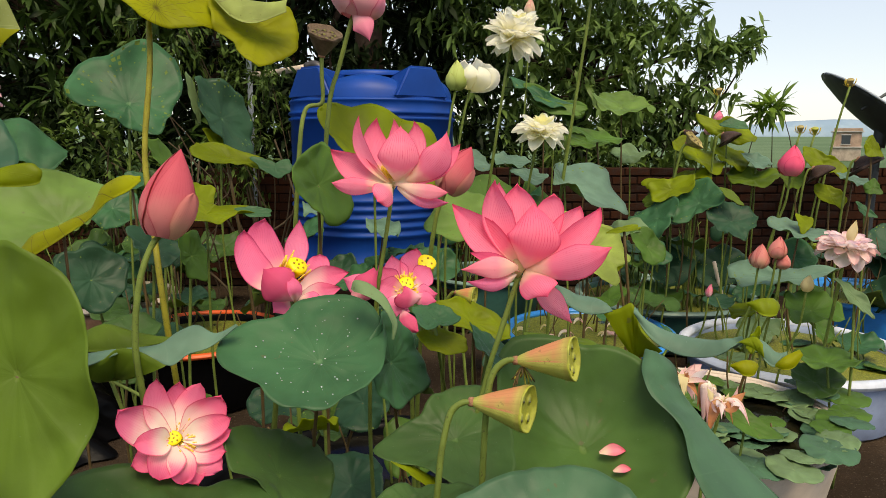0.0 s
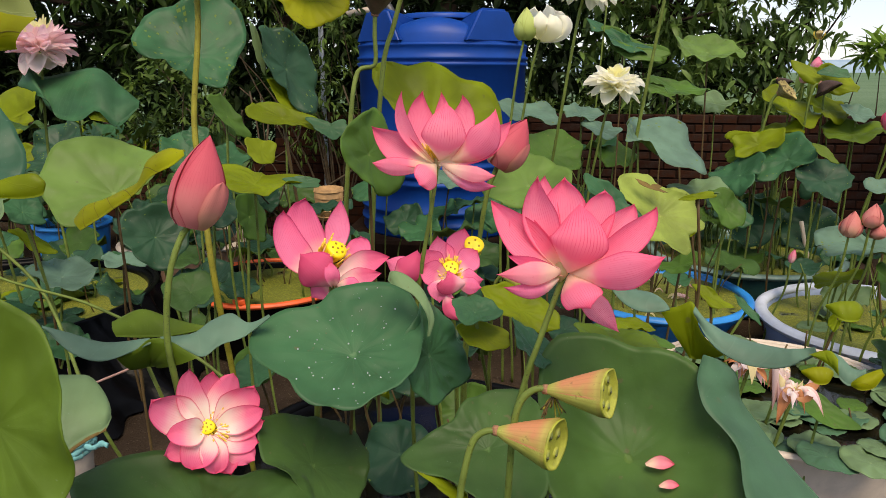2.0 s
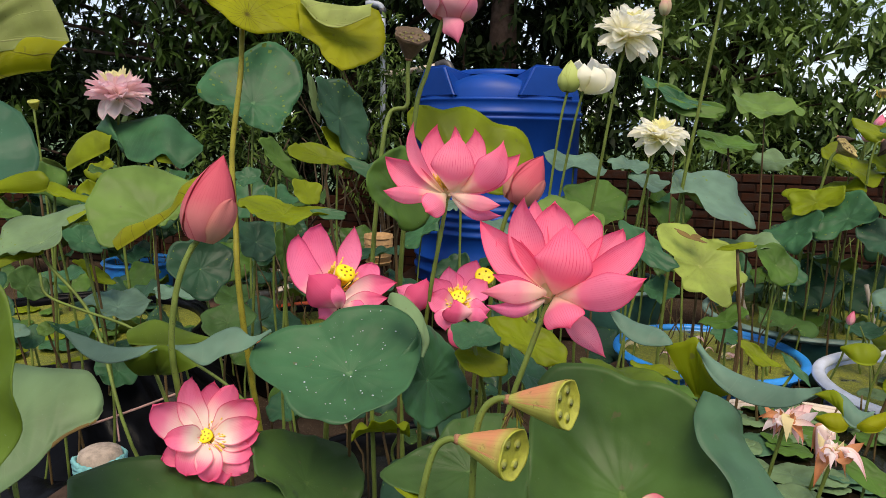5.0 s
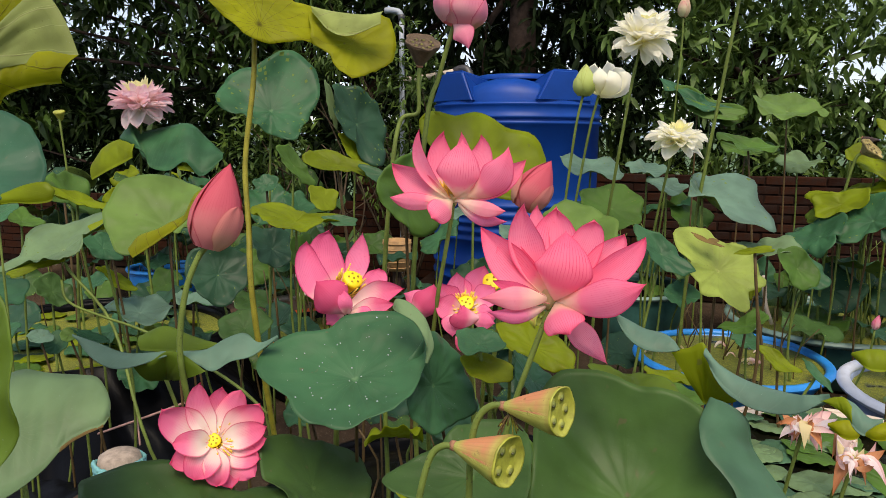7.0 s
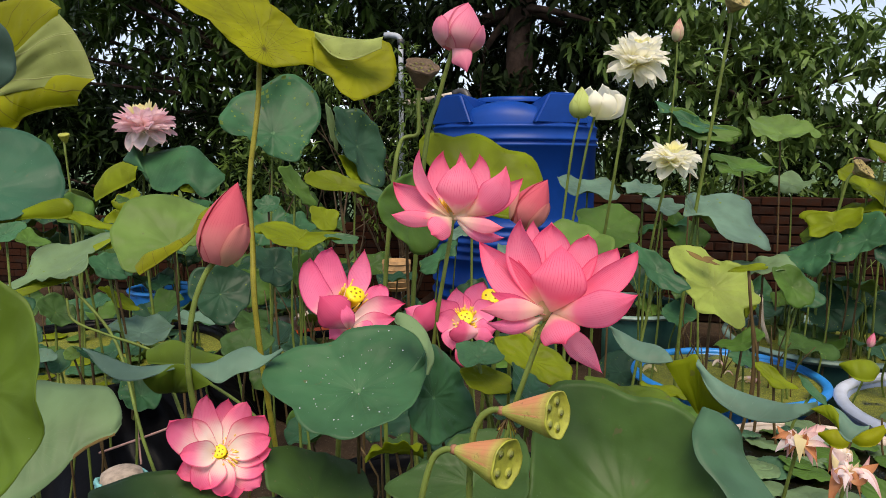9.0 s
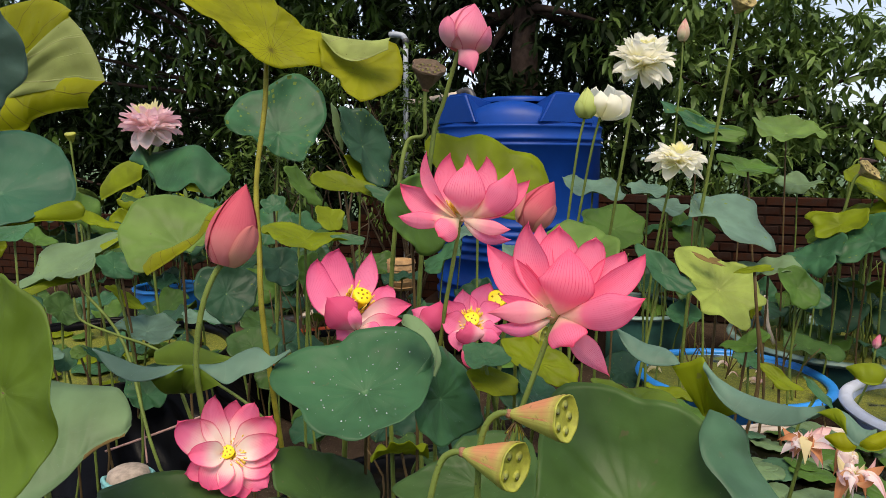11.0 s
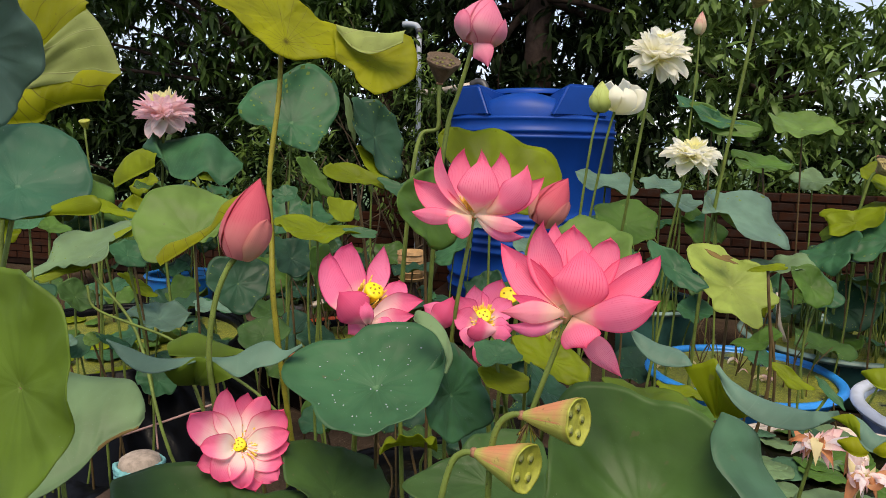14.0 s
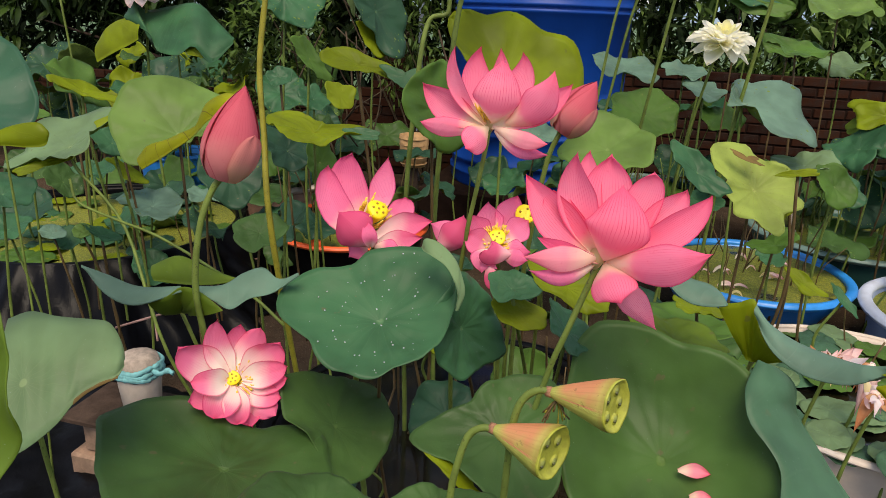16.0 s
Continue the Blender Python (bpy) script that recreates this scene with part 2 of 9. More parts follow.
def stalk_material(name, colour, dark):
    m = Nodes(name)
    co = m.coord()
    a, b = m.noise(18, 4, 0.6, co), m.noise(220, 3, 0.6, co)
    c = m.mix(m.ramp(a, 0.3, 0.7), shade(colour, 0.75), shade(colour, 1.2))
    c = m.mix(m.ramp(b, 0.6, 0.68, 0, 0.6), c, dark)
    m.bump(b, 0.4, 0.002)
    return m.end(c, 0.55, 0, 0.25)


STALK = stalk_material("stalk_green", (0.13, 0.18, 0.035), (0.04, 0.04, 0.015))
STALK_DRY = stalk_material("stalk_brown", (0.10, 0.065, 0.025), (0.03, 0.02, 0.01))
STALK_YEL = stalk_material("stalk_yellow", (0.24, 0.22, 0.025), (0.07, 0.05, 0.015))
POD = plain("pod_green", (0.33, 0.34, 0.04), 0.5, 0.3, 60)
POD_DRY = plain("pod_dry", (0.12, 0.08, 0.048), 0.8, 0.4, 40, bump=0.5)
POD_DARK = plain("pod_old", (0.045, 0.022, 0.015), 0.8, 0.4, 40, bump=0.5)
POD_STRAW = plain("pod_straw", (0.34, 0.27, 0.10), 0.8, 0.45, 50, bump=0.5)
YELLOW = plain("seed_head_yellow", (0.92, 0.68, 0.008), 0.5, 0.12, 60)
STAMEN = plain("stamen", (0.92, 0.62, 0.08), 0.6, 0.2, 80)
SEED = plain("seed_dark", (0.07, 0.075, 0.02), 0.5, 0.3, 60)
SEED_YEL = plain("seed_ochre", (0.42, 0.26, 0.01), 0.5, 0.3, 60)
SEED_PALE = plain("seed_pale", (0.27, 0.30, 0.08), 0.75, 0.25, 80, spec=0.2)
COLLAR = plain("scarred_collar", (0.36, 0.17, 0.085), 0.7, 0.35, 120, bump=0.5)
BLUE_TANK = plain("tank_plastic", (0.002, 0.048, 0.27), 0.42, 0.14, 3.0, bump=0.05, spec=0.22)
BLUE_RIM = plain("blue_plastic", (0.015, 0.24, 0.66), 0.35, 0.15, 8)
LAVENDER = plain("lavender_plastic", (0.55, 0.60, 0.70), 0.45, 0.15, 8)
PURPLE = plain("violet_plastic", (0.27, 0.34, 0.50), 0.45, 0.2, 6)
GREENTUB = plain("green_plastic", (0.035, 0.12, 0.10), 0.45, 0.3, 6)
PALE_GREEN = plain("pale_green_plastic", (0.16, 0.26, 0.22), 0.45, 0.25, 8)
ORANGE = plain("orange_plastic", (0.80, 0.11, 0.02), 0.45, 0.2, 8)
CREAM = plain("cream_plastic", (0.62, 0.52, 0.42), 0.5, 0.15, 8)
OLD_BRICK = plain("old_brick", (0.27, 0.17, 0.11), 0.9, 0.4, 14, bump=0.6)
TERRA = plain("weathered_clay", (0.42, 0.24, 0.16), 0.75, 0.3, 10)
BLACK = plain("black_sheet", (0.003, 0.003, 0.0035), 0.3, 0.4, 5, bump=0.4, spec=0.09)
CLOTH = plain("sea_green_cloth", (0.16, 0.42, 0.42), 0.85, 0.25, 30, bump=0.5)
ROPE = plain("pink_cord", (0.42, 0.24, 0.20), 0.7, 0.2, 20)
PIPE = plain("grey_pvc", (0.34, 0.38, 0.43), 0.45, 0.15, 12)
PIPE_DARK = plain("dark_fitting", (0.05, 0.05, 0.055), 0.45, 0.2, 12)
DISH = plain("dish_metal", (0.045, 0.05, 0.05), 0.6, 0.3, 8)
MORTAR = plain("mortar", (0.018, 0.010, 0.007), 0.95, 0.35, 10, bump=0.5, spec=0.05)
PIT = plain("pit_dark", (0.14, 0.13, 0.02), 0.7, 0.3, 60)
LID = plain("grey_cloth", (0.36, 0.29, 0.23), 0.9, 0.3, 30, bump=0.6)
TAN = plain("tan_basket", (0.38, 0.22, 0.09), 0.75, 0.3, 20)
BARK = plain("bark", (0.055, 0.036, 0.026), 0.95, 0.5, 9, bump=0.9, spec=0.12)
TWIG = plain("twig", (0.065, 0.048, 0.03), 0.9, 0.4, 20, bump=0.4, spec=0.12)


def pod_cone_material():
    """Green turning to a red flush on the side of a seed pod."""
    m = Nodes("pod_flushed")
    co = m.coord()
    sep = m.n("SeparateXYZ")
    m.t.links.new(m.n("UVMap").outputs[0], sep.inputs[0])
    a = m.noise(22, 4, 0.6, co)
    sunny = m.math("ABSOLUTE", m.math("SUBTRACT", sep.outputs[0], 0.75))
    flush = m.math("MULTIPLY", m.ramp(m.math("ADD", sunny, m.math("MULTIPLY", m.math("SUBTRACT", m.noise(40, 3, 0.5, co), 0.5), 0.5)), 0.13, 0.36, 1.0, 0.0), m.ramp(sep.outputs[1], 0.72, 0.98, 1.0, 0.2))
    flush = m.math("MULTIPLY", flush, m.ramp(sep.outputs[1], 0.05, 0.3))
    c = m.mix(m.ramp(a, 0.3, 0.7), (0.27, 0.29, 0.05), (0.42, 0.41, 0.09))
    c = m.mix(m.math("MULTIPLY", flush, 0.85), c, (0.56, 0.19, 0.10))
    c = m.mix(m.ramp(m.noise(150, 3, 0.6, co), 0.64, 0.72, 0, 0.5), c, (0.16, 0.09, 0.03))
    ribs = m.math("ABSOLUTE", m.math("SUBTRACT", m.math("FRACT", m.math("MULTIPLY", m.math("ADD", sep.outputs[0], m.math("MULTIPLY", a, 0.03)), 22.0)), 0.5))
    c = m.mix(m.math("MULTIPLY", m.ramp(ribs, 0.0, 0.2, 1.0, 0.0), m.ramp(a, 0.35, 0.65, 0.02, 0.2)), c, (0.22, 0.10, 0.03))
    c = m.mix(m.ramp(sep.outputs[1], 0.9, 0.97, 0.0, 0.45), c, (0.26, 0.19, 0.04))
    m.bump(m.math("ADD", a, m.math("MULTIPLY", ribs, 0.15)), 0.35, 0.004)
    return m.end(c, 0.5, 0, 0.35)


POD_CONE = pod_cone_material()


def brick_material():
    m = Nodes("brick_dark_red")
    co = m.coord()
    rnd = m.random()
    a, b = m.noise(9, 5, 0.65, co), m.noise(70, 4, 0.65, co)
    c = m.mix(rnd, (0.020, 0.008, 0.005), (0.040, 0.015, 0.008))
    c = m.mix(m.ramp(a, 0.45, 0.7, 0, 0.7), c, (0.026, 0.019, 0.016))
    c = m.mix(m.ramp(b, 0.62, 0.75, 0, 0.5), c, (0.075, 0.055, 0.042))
    m.bump(b, 0.7, 0.008)
    return m.end(c, 0.95, 0, 0.05)


BRICK = brick_material()


def ground_material():
    """Brown garden soil near by, green fields past the wall."""
    m = Nodes("earth_and_fields")
    co = m.coord()
    sep = m.n("SeparateXYZ")
    m.t.links.new(co, sep.inputs[0])
    a, b, d = m.noise(1.4, 5, 0.6, co), m.noise(14, 6, 0.65, co), m.noise(90, 4, 0.7, co)
    soil = m.mix(m.ramp(a, 0.35, 0.65), (0.030, 0.020, 0.013), (0.075, 0.050, 0.032))
    soil = m.mix(m.ramp(b, 0.5, 0.75, 0, 0.8), soil, (0.035, 0.024, 0.016))
    soil = m.mix(m.ramp(d, 0.58, 0.7, 0, 0.7), soil, (0.19, 0.15, 0.11))
    far = m.noise(0.05, 4, 0.6, co)
    grass = m.mix(m.ramp(far, 0.3, 0.7), (0.075, 0.13, 0.065), (0.12, 0.18, 0.10))
    c = m.mix(m.ramp(sep.outputs[1], 6.3, 8.0), soil, grass)
    m.bump(m.math("ADD", b, d), 0.7, 0.02)
    return m.end(c, 0.95, 0, 0.06)


def weed_material():
    """Duckweed: a bright crust of tiny fronds with dark water between."""
    m = Nodes("duckweed")
    co = m.coord()
    v = m.n("TexVoronoi")
    m.t.links.new(co, v.inputs["Vector"])
    v.inputs["Scale"].default_value = 140
    a, b = m.noise(5, 4, 0.6, co), m.noise(60, 3, 0.6, co)
    c = m.mix(m.ramp(b, 0.3, 0.7), (0.15, 0.18, 0.02), (0.30, 0.29, 0.035))
    c = m.mix(m.ramp(v.outputs["Distance"], 0.3, 0.6, 0, 0.6), c, (0.06, 0.08, 0.012))
    gap = m.ramp(a, 0.57, 0.66)
    c = m.mix(gap, c, (0.03, 0.035, 0.015))
    m.bump(m.math("ADD", v.outputs["Distance"], b), 0.5, 0.004)
    return m.end(c, m.math("MULTIPLY_ADD", gap, -0.35, 0.6), 0, 0.4)


def water_material():
    m = Nodes("pond_water")
    co = m.coord()
    a, b = m.noise(6, 4, 0.6, co), m.noise(90, 3, 0.6, co)
    c = m.mix(m.ramp(a, 0.4, 0.7), (0.005, 0.005, 0.004), (0.022, 0.017, 0.009))
    c = m.mix(m.ramp(b, 0.69, 0.72, 0, 0.8), c, (0.13, 0.15, 0.03))
    m.bump(b, 0.1, 0.002)
    return m.end(c, 0.12, 0, 0.5)


def foliage_material(name, a, b, glow, thin=0.2, rough=0.4, spec=0.22):
    m = Nodes(name)
    r = m.island()
    c = m.mix(r, a, b)
    c = m.mix(m.ramp(m.noise(2.2, 3, 0.6, m.coord()), 0.35, 0.7), c, glow)
    m.end(c, rough + 0.08, 0, spec)
    m.translucent(glow, thin)
    return m.mat


WEED, WATER, EARTH = weed_material(), water_material(), ground_material()
MANGO = foliage_material("mango_leaf", (0.007, 0.020, 0.004), (0.056, 0.112, 0.018), (0.040, 0.078, 0.012), 0.14, 0.36)
# brighter copy of mango_leaf; the light on the right-hand crowns is in its colour
MANGO_LIT = foliage_material("lit_mango_leaf", (0.018, 0.045, 0.012), (0.15, 0.24, 0.06), (0.11, 0.185, 0.04), 0.22, 0.36)
# darkest copy: the shade behind the front crowns is put into this colour
MANGO_SHADED = foliage_material("shaded_mango_leaf", (0.003, 0.008, 0.002), (0.012, 0.024, 0.006), (0.015, 0.028, 0.007), 0.05, 0.5, 0.1)
SPROUT = foliage_material("sprout_leaf", (0.06, 0.12, 0.02), (0.17, 0.27, 0.05), (0.16, 0.27, 0.03), 0.25, 0.4)
SHRUB = foliage_material("shrub_leaf", (0.022, 0.05, 0.012), (0.075, 0.13, 0.028), (0.085, 0.14, 0.022), 0.15, 0.45)
PALM = foliage_material("palm_leaf", (0.035, 0.055, 0.02), (0.075, 0.095, 0.03), (0.08, 0.10, 0.03), 0.12, 0.42)
# ---- building blocks ----
def mesh_object(name, verts, faces, material, parent=None, uvs=None, smooth=True, label=""):
    """One mesh object; uvs holds a pair for each vertex. Verts are in the parent's space."""
    me = bpy.data.meshes.new(name)
    me.from_pydata([tuple(v) for v in verts], [], faces)
    if uvs is not None:
        layer = me.uv_layers.new(name="UVMap")
        idx = np.empty(len(me.loops), dtype=np.int32)
        me.loops.foreach_get("vertex_index", idx)
        layer.data.foreach_set("uv", np.asarray(uvs, dtype=np.float32)[idx].ravel())
    if smooth:
        me.polygons.foreach_set("use_smooth", np.ones(len(me.polygons), dtype=bool))
    me.materials.append(material)
    ob = new(name, me)
    if parent is not None:
        ob.parent = parent
    return tagged(ob, label)


def part(name, bm, material, parent, label=""):
    me = bpy.data.meshes.new(name)
    bm.to_mesh(me)
    bm.free()
    me.materials.append(material)
    ob = new(name, me)
    ob.parent = parent
    return tagged(ob, label)


def thing(name, label, category, at, group="", kind=""):
    ob = new(name)
    ob.location = at
    ob.empty_display_size = 0.05
    return tagged(ob, label, category, group, kind)


def bezier(points, n):
    """Points along a smooth curve (Catmull-Rom) through the given ones."""
    p = [Vector(q) for q in points]
    p = [p[0] * 2 - p[1], *p, p[-1] * 2 - p[-2]]
    out, m = [], len(p) - 3
    for i in range(n + 1):
        s = min(i / n * m, m - 1e-6)
        k, f = int(s), s - int(s)
        a, b, c, d = p[k:k + 4]
        out.append(0.5 * (2 * b + (c - a) * f + (2 * a - 5 * b + 4 * c - d) * f * f + (3 * b - a - 3 * c + d) * f ** 3))
    return out


def tube_data(points, radius, sides=8, taper=1.0, jitter=0.0):
    """Verts and faces of a round tube along the points; radius may be a list."""
    verts, faces, n = [], [], len(points)
    ref = Vector((0.31, 0.95, 0.05))
    for i, p in enumerate(points):
        d = (points[min(i + 1, n - 1)] - points[max(i - 1, 0)]).normalized()
        a = d.cross(ref)
        a = a.normalized() if a.length > 1e-4 else Vector((1, 0, 0))
        b = d.cross(a)
        r = radius[i] if isinstance(radius, (list, tuple)) else radius * (1 + (taper - 1) * i / max(1, n - 1))
        r *= 1 + random.uniform(-jitter, jitter)
        for k in range(sides):
            w = 2 * math.pi * k / sides
            verts.append(p + (a * math.cos(w) + b * math.sin(w)) * r)
    for i in range(n - 1):
        for k in range(sides):
            k2 = (k + 1) % sides
            faces.append((i * sides + k, i * sides + k2, (i + 1) * sides + k2, (i + 1) * sides + k))
    faces.append(tuple(range(sides))[::-1])
    faces.append(tuple((n - 1) * sides + k for k in range(sides)))
    return verts, faces


def tube(name, points, radius, material, parent, sides=8, steps=14, taper=1.0, label="", jitter=0.04):
    pts = bezier(points, steps) if len(points) > 1 else points
    v, f = tube_data(pts, radius, sides, taper, jitter)
    return mesh_object(name, v, f, material, parent, label=label)


def lathe(name, profile, material, parent, seg=40, label="", uneven=0.0, at=(0, 0, 0)):
    """A body of revolution round z from (radius, height) pairs."""
    verts, faces, n = [], [], len(profile)
    ph = random.uniform(0, 6)
    for i, (r, z) in enumerate(profile):
        for k in range(seg):
            w = 2 * math.pi * k / seg
            rr = r * (1 + uneven * math.sin(3 * w + ph) + uneven * 0.6 * math.sin(7 * w + 2 * ph))
            verts.append((at[0] + rr * math.cos(w), at[1] + rr * math.sin(w), at[2] + z))
    for i in range(n - 1):
        for k in range(seg):
            k2 = (k + 1) % seg
            faces.append((i * seg + k, i * seg + k2, (i + 1) * seg + k2, (i + 1) * seg + k))
    return mesh_object(name, verts, faces, material, parent, label=label)


def box_part(name, size, at, material, parent, bevel=0.004, label=""):
    bm = bmesh.new()
    bmesh.ops.create_cube(bm, size=1.0)
    bmesh.ops.scale(bm, vec=size, verts=bm.verts)
    if bevel:
        bmesh.ops.bevel(bm, geom=bm.edges[:], offset=bevel, segments=1, affect="EDGES")
    bmesh.ops.translate(bm, vec=at, verts=bm.verts)
    return part(name, bm, material, parent, label)


# ---- lotus ----


def blade(name, colour, place, radius, lobes, parent, nav, seed, label="", wavy=1.0, dish=1.0):
    """A leaf blade: a thin dished sheet round a navel, with a lobed, slightly waved rim."""
    rnd = random.Random(seed)
    RINGS, SPOKES = (14, 84) if nav[1] < 1.7 else (9, 60)
    m = pose(*place)
    inv = m.inverted()
    c = inv @ Vector(nav)
    ph1, ph2, ph3 = rnd.uniform(0, 6), rnd.uniform(0, 6), rnd.uniform(0, 6)
    ra, rb = radius
    radius = math.sqrt(ra * rb)
    main = (c.length < radius * 0.2)
    cup = (0.19 if main else 0.06) * radius * dish
    rough = 1.0 if nav[1] < 1.2 else 1.6
    wave = (0.055 if main else 0.03) * radius * wavy
    pleat = (0.02 if colour in ("yel", "pyel") else 0.005) * radius
    sag, turn = rnd.uniform(-0.02, 0.16) * radius * main * wavy * (dish < 2), rnd.uniform(0, 6.28)
    off = Vector(parent.location)
    verts, uvs, faces = [], [], []
    thick = 0.0012
    for side in (0, 1):
        for i in range(RINGS + 1):
            s = (i / RINGS) ** 0.8
            for k in range(SPOKES):
                a = 2 * math.pi * k / SPOKES
                r = 1 + sum(amp * math.cos((j + 1) * a - radians(p)) for j, (amp, p) in enumerate(lobes))
                r = max(r, 0.12) * s * (1 + 0.005 * s * math.sin(11 * a + ph1) + 0.004 * s * math.sin(19 * a + ph2))
                h = cup * ((s ** 2 if dish < 2 or s < 0.75 else 0.5625 + 1.5 * (s - 0.75)) - 1) * 0.9
                h += wave * s ** 3 * (math.sin(3 * a + ph3) + 0.7 * math.sin(5 * a + ph1) + 0.5 * math.sin(9 * a + ph2)) + pleat * s * math.cos(20 * a + ph3)
                h += (0.011 if main else 0.004) * rough * radius * s * (1 - 0.5 * s) * math.cos(10 * a + ph2 + 0.6 * s)
                q3 = Vector((3.1 * s * math.cos(a) + ph1, 3.1 * s * math.sin(a) + ph2, ph3))
                h += radius * s * (1 - 0.55 * s) * rough * ((0.10 if main else 0.05) * noise.noise(q3) + 0.035 * noise.noise(q3 * 2.7))
                h -= 0.05 * radius * main * math.exp(-(s / 0.13) ** 2)
                h -= sag * s ** 5 * max(0, math.cos(a - turn)) + 0.5 * sag * s ** 5 * max(0, math.cos(2 * a + turn)) ** 2
                p = Vector((ra * r * math.cos(a), rb * r * math.sin(a), h - side * thick))
                verts.append(m @ p - off)
                uvs.append(((p.x - c.x) / max(radius, 0.05), (p.y - c.y) / max(radius, 0.05)) if not main else (s * math.cos(a), s * math.sin(a)))
    row = SPOKES
    half = (RINGS + 1) * row
    for i in range(RINGS):
        for k in range(row):
            k2 = (k + 1) % row
            q = (i * row + k, i * row + k2, (i + 1) * row + k2, (i + 1) * row + k)
            if i == 0:
                faces.append((q[0], q[2], q[3])), faces.append((half + q[0], half + q[3], half + q[2]))
            else:
                faces.append(q), faces.append(tuple(half + v for v in q[::-1]))
    for k in range(row):
        k2 = (k + 1) % row
        faces.append((RINGS * row + k, RINGS * row + k2, half + RINGS * row + k2, half + RINGS * row + k))
    ob = mesh_object(name, verts, faces, LEAF[colour], parent, uvs, label=label)
    if colour in HAS_UNDER:
        ob.data.materials.append(UNDER)
        which = np.zeros(len(faces), dtype=np.int32)
        which[1:2 * RINGS * SPOKES:2] = 1
        ob.data.polygons.foreach_set("material_index", which)
    return ob


def lobe(name, colour, edge_a, edge_b, bow, parent, nav, seed, label=""):
    """A folded or rolled stretch of a blade: a thin sheet between two edges, bowed across."""
    rnd = random.Random(seed)
    along, cross = 26, 10
    a, b = bezier(edge_a, along), bezier(edge_b, along)
    off, c = Vector(parent.location), Vector(nav)
    far = max((p - c).length for p in (*a, *b))
    e1 = ((a[along // 2] + b[along // 2]) / 2 - c).normalized()
    e2 = (a[-1] - a[0]).normalized()
    e2 = (e2 - e1 * e1.dot(e2)).normalized()
    ph = rnd.uniform(0, 9)
    verts, uvs, faces = [], [], []
    for side in (0, 1):
        for i in range(along + 1):
            t = (a[min(i + 1, along)] - a[max(i - 1, 0)]) + (b[min(i + 1, along)] - b[max(i - 1, 0)])
            w = b[i] - a[i]
            n = t.cross(w)
            n = n.normalized() if n.length > 1e-9 else Vector((0, -1, 0))
            n = n if n.y < 0 else -n
            for k in range(cross + 1):
                v = k / cross
                p = a[i].lerp(b[i], v)
                dip = bow * (4 * v * (1 - v)) * min(1.0, w.length / (3.2 * abs(bow) + 1e-6))
                dip += 0.05 * w.length * noise.noise(p * (1.6 / max(0.02, w.length)) + Vector((ph, 0, 0))) * 4 * v * (1 - v)
                p = p + n * (dip - side * 0.0012)
                verts.append(p - off)
                d = p - c
                uvs.append((d.dot(e1) / far, d.dot(e2) / far))
    row, half = cross + 1, (along + 1) * (cross + 1)
    for i in range(along):
        for k in range(cross):
            q = (i * row + k, i * row + k + 1, (i + 1) * row + k + 1, (i + 1) * row + k)
            faces.append(q), faces.append(tuple(half + j for j in q[::-1]))
    for i in range(along):
        for k in (0, cross):
            faces.append((i * row + k, (i + 1) * row + k, half + (i + 1) * row + k, half + i * row + k))
    return mesh_object(name, verts, faces, LEAF[colour], parent, uvs, label=label)


FOLD = {"sea": "sea-green lobe", "buff": "dull pale underside folded over", "glauc": "grey-green lobe", "dusty": "green lobe", "brown": "dry browned margin", "yg": "yellow-green underside turned up", "yel": "yellow rolled edge", "teal": "blue-green lobe", "lime": "lime-green curled edge",
        "pale": "pale green margin turned up", "grn": "green lobe", "olive": "olive-green lobe", "dark": "dark lobe", "deep": "dark lobe", "pyel": "faded lobe"}
count = [0]


tubs = {}


def foot_at(x, y):
    """The height at which a stalk rises: below the water of a tub, or in the ground."""
    for o, r, rim in tubs.values():
        if math.hypot(x - o.location.x, y - o.location.y) < r * 0.93:
            return rim - 0.10
    return -0.02


